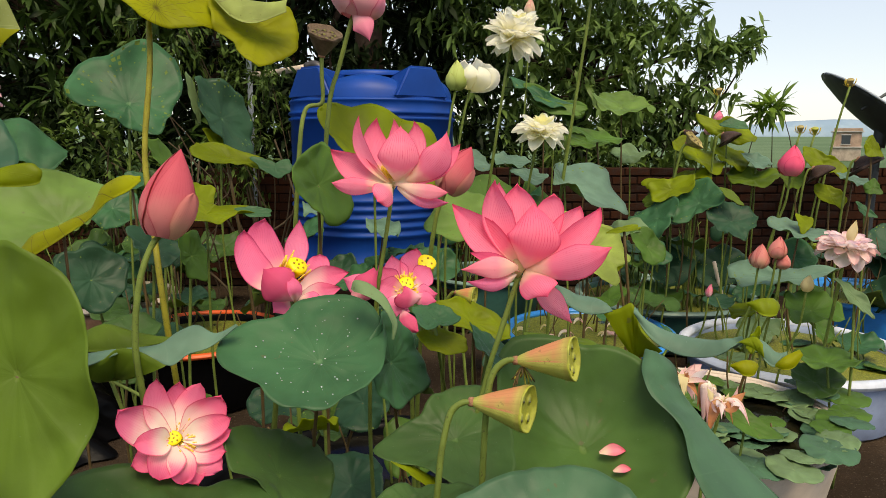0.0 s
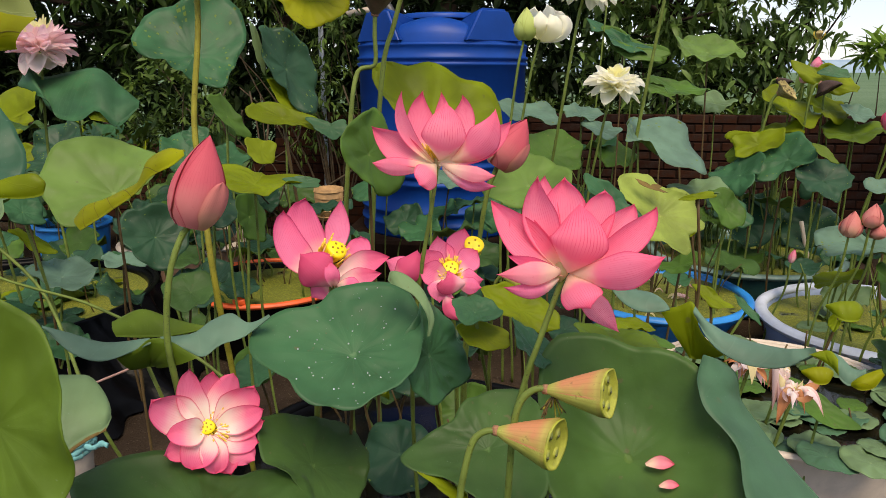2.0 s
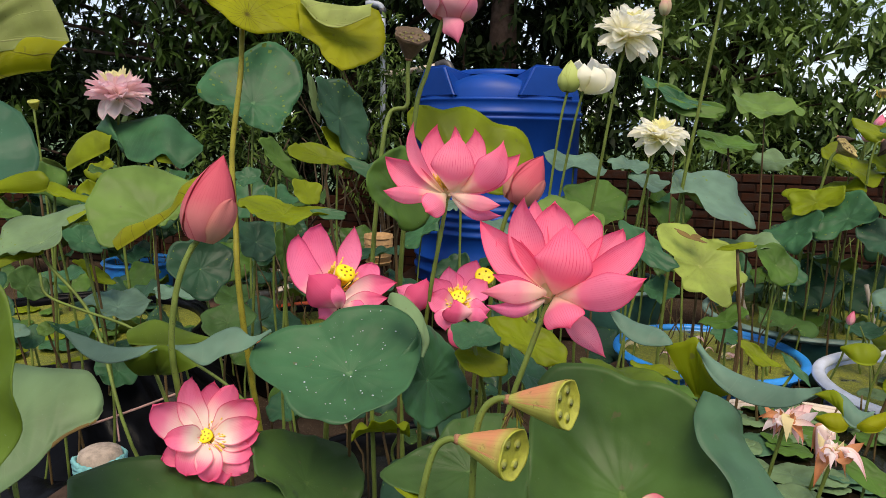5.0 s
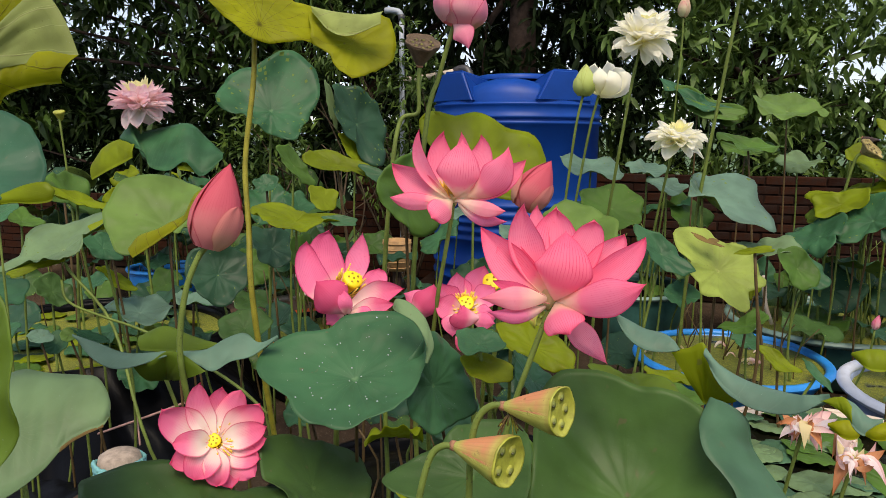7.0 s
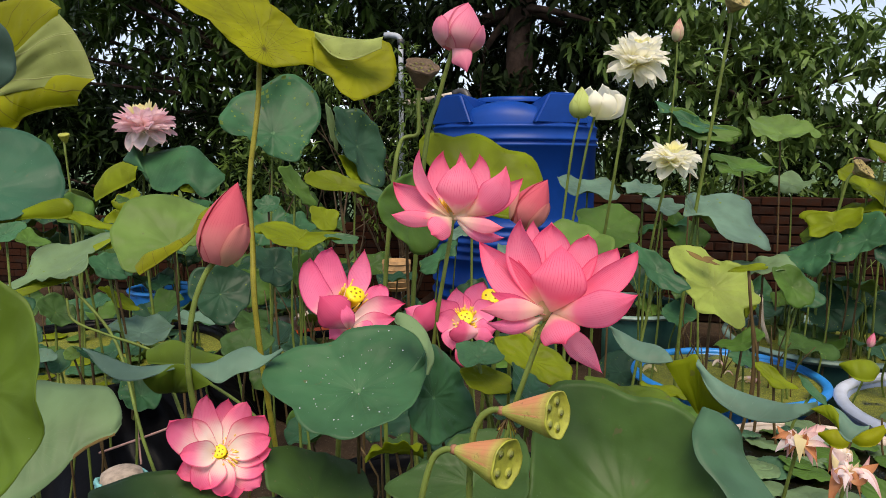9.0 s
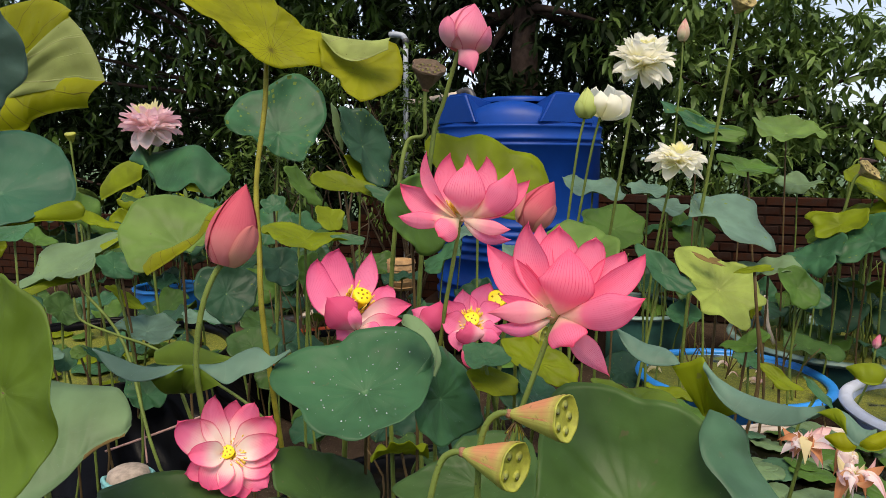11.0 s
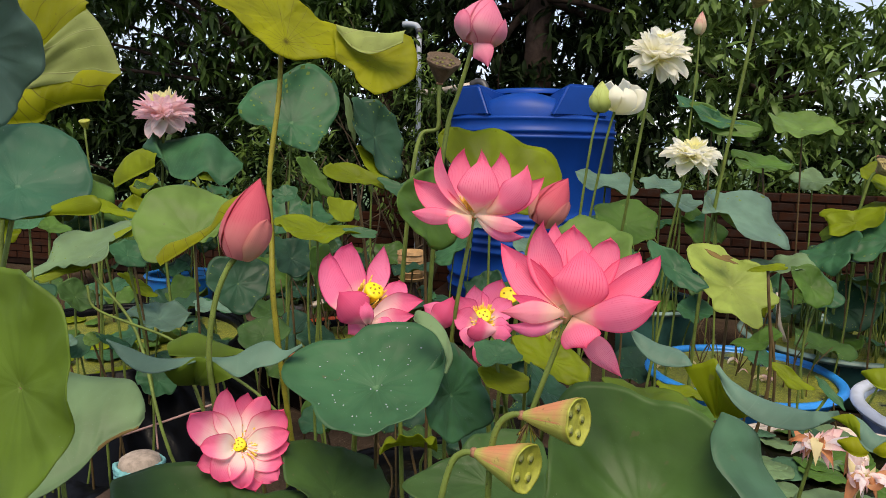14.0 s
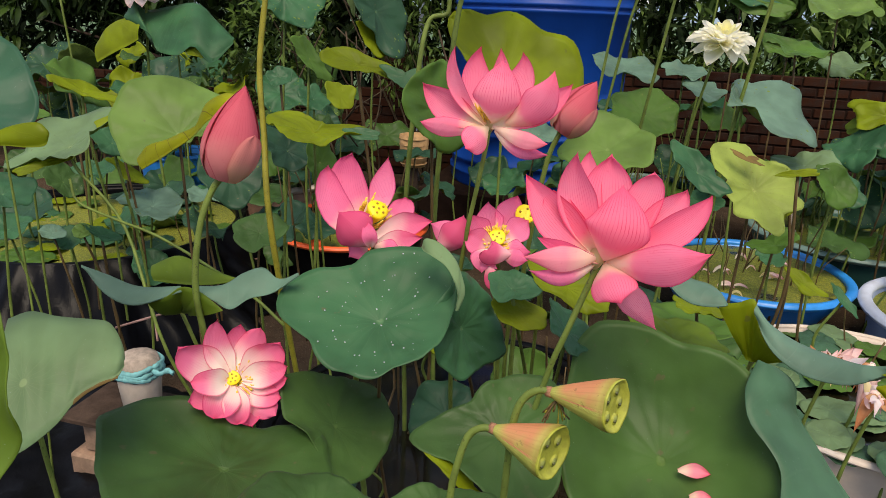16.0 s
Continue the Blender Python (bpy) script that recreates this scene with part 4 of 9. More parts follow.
def water_tank():
    """The round blue water tank on its brick plinth: ribbed sides, domed top with four lugs and a lid."""
    at = (-0.57, 5.60)
    plinth = thing("plinth", "low rendered brick plinth under the water tank", "plinth", (*at, 0))
    box_part("block", (1.5, 1.4, 0.30), (0, 0, 0.15), MORTAR, plinth, 0.02)
    ob = thing("water_tank", "large ribbed blue plastic water tank with a domed top", "water tank", (*at, 0.30))
    R = 0.66
    prof = [(0.02, 0), (R * 0.97, 0), (R * 0.985, 0.02)]
    for z in (0.08, 0.18, 0.39, 0.455, 0.52, 0.585, 0.65):
        prof += [(R * 0.975, z), (R * 1.0, z + 0.012), (R * 1.0, z + 0.03), (R * 0.975, z + 0.042)]
    prof += [(R * 0.985, 0.74), (R * 0.985, 1.255), (R * 1.01, 1.265), (R * 1.01, 1.282), (R * 0.985, 1.288), (R * 0.985, 1.302), (R * 1.01, 1.308), (R * 1.01, 1.325),
             (R * 0.985, 1.335), (R * 0.99, 1.395), (R * 1.0, 1.402), (R * 1.0, 1.412), (R * 0.985, 1.42), (R * 0.90, 1.425)]
    lathe("body", prof, BLUE_TANK, ob, 80)
    # the top swells into four pillows between the lugs
    verts, faces, seg, rings = [], [], 96, 14
    for i in range(rings + 1):
        q = 0.97 * (1 - (i / rings) ** 1.6)
        for k in range(seg):
            w = 2 * math.pi * k / seg
            swell = abs(math.cos(2 * w)) ** 0.7
            rise = (0.05 + 0.145 * swell) * (1 - (q / 0.97) ** 7) ** 0.5
            flat = 0.19 * (1 - (q / 0.97) ** 2) ** 0.5
            t = min(1, max(0, (q - 0.3) / 0.45))
            verts.append((R * q * math.cos(w), R * q * math.sin(w), 1.418 + rise * t + flat * (1 - t)))
    for i in range(rings):
        for k in range(seg):
            k2 = (k + 1) % seg
            faces.append((i * seg + k, i * seg + k2, (i + 1) * seg + k2, (i + 1) * seg + k))
    mesh_object("dome", verts, faces, BLUE_TANK, ob)
    lathe("lid", [(R * 0.50, 1.605), (R * 0.50, 1.632), (R * 0.46, 1.645), (R * 0.3, 1.652), (0.01, 1.655)], BLUE_TANK, ob, 56, label="round blue screw lid")
    for turn in (-48, -132, 48, 132):
        # raised lug with a sharp ridge that runs down into the dome
        bm = bmesh.new()
        bmesh.ops.create_cube(bm, size=1.0)
        for v in bm.verts:
            inner = v.co.x < 0
            v.co.x = R * 0.965 if not inner else R * 0.42
            v.co.y *= (0.26 if v.co.z > 0 else 0.56) if not inner else 0.10
            v.co.z = (1.655 if not inner else 1.60) if v.co.z > 0 else 1.415
        bmesh.ops.bevel(bm, geom=bm.edges[:], offset=0.022, segments=3, affect="EDGES")
        bmesh.ops.rotate(bm, cent=(0, 0, 0), matrix=Matrix.Rotation(radians(turn), 3, "Z"), verts=bm.verts)
        part("lug", bm, BLUE_TANK, ob)
    return ob


water_tank()


def fixed_pipes():
    a = (-1.75, 6.3)
    ob = thing("stand_pipe", "grey plastic water pipe with elbows beside the tank", "pipe", (*a, 0))
    tube("riser", [(0, 0, 0), (0, 0.01, 1.2), (0, 0, 2.56)], 0.024, PIPE, ob, 12, 8, jitter=0)
    tube("arm", [(0, 0, 2.56), (-0.03, 0, 2.60), (-0.10, 0, 2.615), (-0.16, 0, 2.615)], 0.028, PIPE, ob, 12, 10, jitter=0)
    lathe("collar", [(0.024, 0), (0.033, 0.004), (0.033, 0.05), (0.024, 0.054)], PIPE_DARK, ob, 16, at=(0, 0, 2.52))
    inlet = thing("inlet_pipe", "white plastic inlet pipe with a dark elbow over the tank", "pipe", (-1.32, 6.3, 0))
    tube("pipe", [(-0.42, 0.0, 1.985), (-0.19, 0, 2.012), (0.10, 0.0, 2.06)], 0.028, CREAM, inlet, 12, 8, jitter=0)
    tube("elbow", [(0.08, 0.0, 2.058), (0.14, -0.01, 2.08), (0.20, -0.03, 2.065), (0.23, -0.05, 1.99), (0.23, -0.06, 1.80)], 0.036, PIPE_DARK, inlet, 12, 14, jitter=0.06)
    tube("post", [(-0.42, 0, 0), (-0.42, 0, 1.0), (-0.42, 0, 1.99)], 0.016, PIPE, inlet, 10, 4, jitter=0)


fixed_pipes()


# ---- trees ----
def leaf_template(length, width, fold=0.18, droop=0.25, steps=4):
    """Half widths along a lance-shaped leaf, as verts and faces."""
    v, f = [], []
    for i in range(steps + 1):
        s = i / steps
        w = width * 0.5 * math.sin(math.pi * min(0.999, s ** 0.8 * 0.98 + 0.02)) ** 0.8
        x, z = length * s * (1 - 0.08 * s), -droop * length * s * s
        v += [(x, -w, z + fold * w), (x, 0, z), (x, w, z + fold * w)]
    for i in range(steps):
        for k in (0, 1):
            a = i * 3 + k
            f.append((a, a + 1, a + 4, a + 3))
    return np.array(v), np.array(f)


def foliage(name, blobs, twigs, per, length, width, material, parent, seed, droop=0.3, hang=0.35, up=0.0, label="", hollow=0.0, clump=0.0):
    """A crown of single leaves in whorls at the ends of twigs, spread through the given ellipsoids (centre, radii)."""
    rng = np.random.default_rng(seed)
    tv, tf = leaf_template(1.0, width / length, droop=droop)
    size = np.array([b[1][0] * b[1][1] * b[1][2] for b in blobs])
    pick = rng.choice(len(blobs), twigs, p=size / size.sum())
    c = np.array([b[0] for b in blobs])[pick]
    r = np.array([b[1] for b in blobs])[pick]
    d = rng.normal(size=(twigs, 3))
    d /= np.linalg.norm(d, axis=1)[:, None]
    rad = (hollow + (1 - hollow) * rng.random(twigs)) ** (1 / 2.2)
    rad *= 1 + 0.22 * np.sin(d[:, 0] * 5 + seed) * np.cos(d[:, 2] * 6 + d[:, 1] * 4)
    p = c + d * r * rad[:, None]
    if clump:
        # gather the twigs into sprays with gaps between
        heads = p[: max(8, twigs // 8)]
        p = heads[rng.integers(0, len(heads), twigs)] + rng.normal(scale=clump, size=(twigs, 3))
    n = twigs * per
    base = np.repeat(p, per, 0) + rng.normal(scale=0.03, size=(n, 3))
    ax = np.repeat(d, per, 0) * 0.5 + rng.normal(scale=0.75, size=(n, 3))
    ax[:, 2] += -hang + up
    ax /= np.linalg.norm(ax, axis=1)[:, None]
    side = np.cross(ax, np.array([0, 0, 1.0]) + rng.normal(scale=0.35, size=(n, 3)))
    side /= np.linalg.norm(side, axis=1)[:, None]
    top = np.cross(side, ax)
    L = length * rng.uniform(0.55, 1.15, n)
    V = base[:, None, :] + L[:, None, None] * (tv[None, :, 0:1] * ax[:, None, :] + tv[None, :, 1:2] * side[:, None, :] + tv[None, :, 2:3] * top[:, None, :])
    F = (tf[None] + (np.arange(n) * len(tv))[:, None, None]).reshape(-1, 4)
    me = bpy.data.meshes.new(name)
    me.from_pydata((V.reshape(-1, 3) - np.array(parent.location)).tolist(), [], F.tolist())
    me.polygons.foreach_set("use_smooth", np.ones(len(me.polygons), dtype=bool))
    me.materials.append(material)
    ob = new(name, me)
    ob.parent = parent
    return tagged(ob, label, kind="stuff"), p


def limbs(owner, base, ends, r0, seed, material=None, n=14):
    """Tapered limbs from a fork to points in the crown, joined in one mesh."""
    rnd = random.Random(seed)
    o = Vector(owner.location)
    for e in ends[:n]:
        e = Vector(e)
        m = Vector(base).lerp(e, 0.5) + Vector((rnd.uniform(-0.2, 0.2), rnd.uniform(-0.1, 0.1), rnd.uniform(0.0, 0.25)))
        tv, tf = tube_data(bezier([Vector(base) - o, m - o, e - o], 8), [r0 * (1 - 0.1 * i) for i in range(9)], 6, 1, 0.1)
        mesh_object("limb", tv, tf, material or BARK, owner)


def tree(label, base, height, r, blobs, twigs, per, length, width, material, seed, lean=(0, 0), category="tree", hang=0.35, clump=0.0):
    ob = thing("tree", label, category, (*base, 0))
    top = Vector((lean[0], lean[1], height))
    pts = bezier([(0, 0, -0.05), top * 0.45 + Vector((0.05, 0, 0)), top], 14)
    v, f = tube_data(pts, [r * (1.25 - 0.05 * i) for i in range(15)], 14, 1, 0.05)
    mesh_object("trunk", v, f, BARK, ob)
    crown, p = foliage("crown", blobs, twigs, per, length, width, material, ob, seed, hang=hang, clump=clump)
    fork = Vector((base[0], base[1], 0)) + top * 0.8
    limbs(ob, fork, [tuple(q) for q in p[:: max(1, len(p) // 26)]], r * 0.3, seed, None, 26)
    return ob


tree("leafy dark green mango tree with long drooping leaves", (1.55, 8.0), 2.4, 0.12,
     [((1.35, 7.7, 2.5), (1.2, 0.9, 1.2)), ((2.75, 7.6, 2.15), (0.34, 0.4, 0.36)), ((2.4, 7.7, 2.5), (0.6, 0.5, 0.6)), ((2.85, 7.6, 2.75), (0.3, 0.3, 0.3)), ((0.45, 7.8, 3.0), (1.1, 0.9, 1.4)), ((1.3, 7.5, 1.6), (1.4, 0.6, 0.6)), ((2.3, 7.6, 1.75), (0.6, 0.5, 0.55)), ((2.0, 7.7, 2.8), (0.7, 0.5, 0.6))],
     900, 10, 0.19, 0.05, MANGO_LIT, 11, clump=0.16)
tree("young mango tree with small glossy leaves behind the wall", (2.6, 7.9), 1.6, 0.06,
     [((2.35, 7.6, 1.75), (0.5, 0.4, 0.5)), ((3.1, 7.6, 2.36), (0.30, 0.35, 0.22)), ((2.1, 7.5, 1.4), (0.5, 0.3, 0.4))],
     150, 9, 0.18, 0.048, MANGO_LIT, 17, clump=0.10)
# last ellipsoid lies above the view, added to shade the foliage below
tree("big mango tree with a dense dark crown behind the wall", (-3.4, 8.2), 2.4, 0.14,
     [((-3.6, 7.6, 2.9), (2.2, 1.0, 1.7)), ((-6.2, 7.2, 2.6), (2.0, 1.0, 1.8)), ((-5.0, 6.9, 3.3), (1.6, 0.7, 0.9)), ((-4.6, 7.2, 1.4), (2.6, 0.6, 0.6)), ((-4.5, 6.6, 4.9), (3.2, 1.7, 0.9))],
     1450, 9, 0.25, 0.06, MANGO, 12, clump=0.17)
# its highest ellipsoid is unseen as well, there to darken what is under it
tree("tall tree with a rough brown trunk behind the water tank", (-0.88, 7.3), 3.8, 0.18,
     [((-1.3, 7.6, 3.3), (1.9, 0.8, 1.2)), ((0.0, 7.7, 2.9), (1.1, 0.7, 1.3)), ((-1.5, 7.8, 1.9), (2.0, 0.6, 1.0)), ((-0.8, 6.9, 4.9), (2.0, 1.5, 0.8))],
     1300, 8, 0.22, 0.055, MANGO_SHADED, 13, lean=(0.1, 0.1))
tree("far mango tree filling the gap between the crowns", (-8.5, 8.0), 2.6, 0.14,
     [((-8.8, 7.0, 2.6), (2.0, 1.2, 2.0)), ((-10.5, 6.0, 2.2), (2.0, 1.5, 2.0))],
     700, 8, 0.26, 0.06, MANGO, 14)
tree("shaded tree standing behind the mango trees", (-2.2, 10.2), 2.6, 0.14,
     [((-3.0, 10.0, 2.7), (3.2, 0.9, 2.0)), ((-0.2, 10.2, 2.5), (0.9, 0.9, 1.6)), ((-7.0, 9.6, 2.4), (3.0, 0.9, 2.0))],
     1300, 7, 0.26, 0.07, MANGO_SHADED, 15)


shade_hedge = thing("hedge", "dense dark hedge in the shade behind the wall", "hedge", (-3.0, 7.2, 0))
foliage("foliage", [((-1.2, 7.1, 1.35), (2.2, 0.25, 0.9)), ((-5.0, 7.1, 1.3), (2.6, 0.25, 0.95)), ((-9.0, 7.1, 1.2), (2.4, 0.3, 0.9)), ((1.5, 7.3, 1.2), (1.0, 0.2, 0.45)), ((-6.8, 7.2, 1.95), (1.4, 0.3, 0.6))], 1750, 7, 0.22, 0.06, MANGO_SHADED, shade_hedge, 51)
limbs(shade_hedge, (-3.0, 7.2, 0), [(-4.5, 6.8, 1.2), (-2.0, 6.8, 1.4), (-0.6, 6.8, 1.3), (-6.4, 6.8, 1.3)], 0.05, 51)


def palm_fronds():
    """Drooping feathered fronds of a palm whose head stands above the view."""
    ob = thing("palm", "coconut palm with drooping feathered fronds", "palm tree", (-3.1, 8.9, 0))
    v, f = tube_data(bezier([(0, 0, -0.05), (0.15, 0, 2.2), (0.1, 0, 4.4)], 12), [0.15 - 0.004 * i for i in range(13)], 12, 1, 0.05)
    mesh_object("trunk", v, f, BARK, ob)
    rnd = random.Random(5)
    for k in range(11):
        a = 2 * math.pi * k / 11 + rnd.uniform(-0.2, 0.2)
        L = rnd.uniform(1.7, 2.3)
        rib = bezier([Vector((0.1, 0, 4.35)), Vector((0.1 + 0.55 * L * math.cos(a), 0.55 * L * math.sin(a), 4.75)), Vector((0.1 + L * math.cos(a), L * math.sin(a), 3.9 - rnd.uniform(0, 0.7)))], 26)
        v, f = tube_data(rib, [0.016 - 0.0005 * i for i in range(27)], 5)
        for i in range(3, 27):
            p = rib[i]
            d = (rib[min(26, i + 1)] - rib[i - 1]).normalized()
            s = d.cross(Vector((0, 0, 1))).normalized()
            for sg in (-1, 1):
                ll = 0.55 * math.sin(math.pi * (0.12 + 0.85 * i / 26)) + 0.08
                q = p + (s * sg * 0.55 + d * 0.4) * ll + Vector((0, 0, -0.75 * ll))
                m = p.lerp(q, 0.5) + Vector((0, 0, 0.12 * ll))
                w = d * 0.013
                n = len(v)
                v += [p - w, p + w, m + w * 1.3, m - w * 1.3, q]
                f += [(n, n + 1, n + 2, n + 3), (n + 3, n + 2, n + 4)]
        mesh_object("frond", v, f, PALM, ob)


palm_fronds()


def shrub(label, at, blobs, twigs, per, length, width, material, seed, hang=0.1, up=0.3, category="shrub", stems_n=7, r=0.012):
    ob = thing("shrub", label, category, (*at, 0))
    crown, p = foliage("foliage", blobs, twigs, per, length, width, material, ob, seed, hang=hang, up=up)
    limbs(ob, (at[0], at[1], 0.0), [tuple(q) for q in p[:: max(1, len(p) // stems_n)]], r, seed, TWIG, stems_n)
    return ob


shrub("feathery shrub of small paired leaves before the wall", (-2.6, 5.3), [((-2.6, 5.3, 1.35), (0.45, 0.3, 0.55)), ((-3.0, 5.4, 0.9), (0.6, 0.3, 0.4))], 170, 9, 0.10, 0.03, SHRUB, 21)
shrub("tangled climber with hanging leaves beside the tank", (-1.6, 6.1), [((-1.55, 6.1, 1.9), (0.35, 0.25, 0.55)), ((-1.8, 6.1, 1.2), (0.4, 0.25, 0.5)), ((-2.35, 6.15, 2.3), (0.6, 0.25, 0.5))], 260, 7, 0.10, 0.026, SHRUB, 22, 0.4, 0.0, "climber", 12)
shrub("low row of seedlings growing along the top of the wall", (1.6, 6.95), [((1.2, 6.95, 1.12), (0.9, 0.2, 0.22)), ((2.3, 7.0, 1.1), (0.7, 0.2, 0.2)), ((0.2, 6.95, 1.1), (0.7, 0.2, 0.2))], 190, 6, 0.12, 0.035, SHRUB, 23, 0.0, 0.7, "plants", 14)
shrub("young plant with a rosette of long green leaves behind the wall", (3.45, 7.3), [((3.42, 7.3, 1.74), (0.26, 0.12, 0.06))], 12, 9, 0.25, 0.06, SPROUT, 24, 0.05, 0.15, "plant", 3, 0.012)
shrub("leafy young bush at the foot of the wall", (2.6, 7.1), [((2.5, 7.1, 1.15), (0.5, 0.25, 0.3))], 60, 6, 0.16, 0.045, SHRUB, 25, 0.1, 0.3, "shrub", 6)


def creepers():
    """Bare looping vine stems in the shade by the tank."""
    ob = thing("vine", "bare grey looping vine stems", "vine", (-1.75, 5.15, 0))
    rnd = random.Random(31)
    for k in range(12):
        x0 = rnd.uniform(-0.55, 0.45)
        pts = [(x0, rnd.uniform(-0.2, 0.2), 0.0)]
        for j in range(1, 5):
            pts.append((x0 + rnd.uniform(-0.22, 0.22), rnd.uniform(-0.2, 0.2), 0.32 * j + rnd.uniform(-0.1, 0.15)))
        tube("stem", pts, rnd.uniform(0.006, 0.012), TWIG, ob, 6, 18, 0.7)


creepers()


def satellite_dish():
    """A dark dish on a short post at the wall, seen from below its edge."""
    ob = thing("satellite_dish", "dark metal satellite dish tilted up on a post", "satellite dish", (3.53, 5.58, 0.0))
    c = Vector((0.02, 0, 1.60))
    n = Vector((0.585, -0.21, 0.80)).normalized()
    x, y, z = frame_of(n)
    verts, faces, seg, rows, R = [], [], 48, 10, 0.57
    for side in (0, 1):
        for i in range(rows + 1):
            s = i / rows
            for k in range(seg):
                w = 2 * math.pi * k / seg
                verts.append(c + (x * math.cos(w) + y * math.sin(w)) * R * s + z * (0.10 * s * s - 0.10 - side * 0.006))
    row = seg
    half = (rows + 1) * row
    for i in range(rows):
        for k in range(row):
            k2 = (k + 1) % row
            q = (i * row + k, i * row + k2, (i + 1) * row + k2, (i + 1) * row + k)
            faces += [q, tuple(half + a for a in q[::-1])]
    for k in range(row):
        k2 = (k + 1) % row
        faces.append((rows * row + k, rows * row + k2, half + rows * row + k2, half + rows * row + k))
    mesh_object("reflector", verts, faces, DISH, ob)
    v, f = tube_data([c + (x * math.cos(w) + y * math.sin(w)) * R * 1.003 for w in [2 * math.pi * k / 48 for k in range(49)]], 0.009, 6)
    mesh_object("edge", v, f, PIPE, ob, label="pale rolled edge")
    tube("post", [(0, 0, 0), (0, 0.01, 0.7), (0.0, 0, 1.42)], 0.035, DISH, ob, 10, 6, jitter=0)
    tube("bracket", [(0.0, 0, 1.36), (0.02, 0, 1.45), (0.02, 0, 1.52)], 0.06, DISH, ob, 10, 6, 0.8)
    tube("arm", [c + z * -0.1 - x * 0.4, c + z * 0.2 - x * 0.2, c + z * 0.42], 0.012, DISH, ob, 8, 8)


satellite_dish()


def far_house():
    """A small brick building across the field."""
    ob = thing("house", "small brick outhouse with a flat roof across the field", "house", (23.5, 40.0, 0))
    ob.rotation_euler = (0, 0, radians(-26))
    ob.scale = (0.72, 0.72, 0.9)
    brick = plain("far_brick", (0.40, 0.27, 0.20), 0.9, 0.25, 3.0)
    pale = plain("far_plaster", (0.42, 0.33, 0.26), 0.9, 0.25, 3.0)
    roof = plain("far_concrete", (0.40, 0.37, 0.34), 0.9, 0.2, 2.0)
    dark = plain("far_window", (0.04, 0.05, 0.06), 0.3, 0.2, 2.0)
    box_part("wall", (2.0, 1.6, 0.85), (0, 0, 0.425), pale, ob, 0.02)
    box_part("wall", (1.96, 1.56, 0.95), (0, 0, 1.33), brick, ob, 0.02)
    box_part("ledge", (2.2, 1.8, 0.08), (0, 0, 0.87), roof, ob, 0.01)
    box_part("roof", (2.2, 1.8, 0.09), (0, 0, 1.85), roof, ob, 0.02)
    box_part("parapet", (2.0, 0.12, 0.18), (0, -0.8, 1.98), brick, ob, 0.01)
    w = box_part("window", (0.62, 0.08, 0.55), (-0.1, -0.79, 1.35), dark, ob, 0.01)
    box_part("sill", (0.74, 0.14, 0.06), (-0.1, -0.81, 1.05), roof, w, 0.01)
    box_part("lintel", (0.74, 0.12, 0.08), (-0.1, -0.80, 1.66), roof, w, 0.01)


far_house()


# ---- tubs and ponds ----
tub("white", "cream round tub full of dark water and floating pads", (1.05, 2.58), 0.50, 0.36, 0.012, CREAM, CREAM, WATER, 0.02)
tub("violet", "violet-blue tub with a thick pale lavender rim", (1.90, 3.55), 0.56, 0.31, 0.032, PURPLE, LAVENDER, WEED, 0.045, 0.9)
tub("blue", "bright blue plastic tub covered with duckweed", (0.86, 3.88), 0.48, 0.31, 0.026, BLUE_RIM, BLUE_RIM, WEED, 0.018, 0.6)
tub("green", "dark green plastic tub with a pale rim and duckweed", (1.62, 4.87), 0.62, 0.31, 0.026, GREENTUB, PALE_GREEN, WEED, 0.05)
tub("far", "blue plastic tub standing near the wall", (3.05, 4.75), 0.50, 0.33, 0.026, BLUE_RIM, BLUE_RIM, WEED, 0.05)
tub("mid", "dark green tub thick with lotus stalks", (0.35, 5.35), 0.45, 0.36, 0.022, GREENTUB, PALE_GREEN, WATER, 0.05)
tub("orange", "tub with an orange rim and bright duckweed", (-1.37, 3.72), 0.45, 0.35, 0.02, BLACK, ORANGE, WEED, 0.05)
tub("clay", "weathered pale clay tub with lotus stalks", (-2.30, 4.55), 0.42, 0.36, 0.028, TERRA, CREAM, WATER, 0.05)
tub("left", "small blue plastic tub by the wall", (-3.28, 4.75), 0.26, 0.42, 0.022, BLUE_RIM, BLUE_RIM, WATER, 0.05)
tub("front", "black plastic tub under the flowering lotus", (-0.22, 1.95), 0.62, 0.33, 0.022, BLACK, BLACK, WATER, 0.05)
tub("black", "black sheet-lined pond with duckweed and floating pads", (-2.72, 3.30), 0.78, 0.35, 0.02, BLACK, BLACK, WEED, 0.05, 1.0)
tub("near", "black plastic tub with tall lotus close to the path", (0.35, 0.98), 0.27, 0.30, 0.02, BLACK, BLACK, WATER, 0.05)

# small block added to stand for a stretch of the orange rim
box_part("rim_bit", (0.07, 0.04, 0.05), (0.01, -0.45, 0.375), ORANGE, tubs["orange"][0], 0.016, "bright orange bit of the plastic rim")


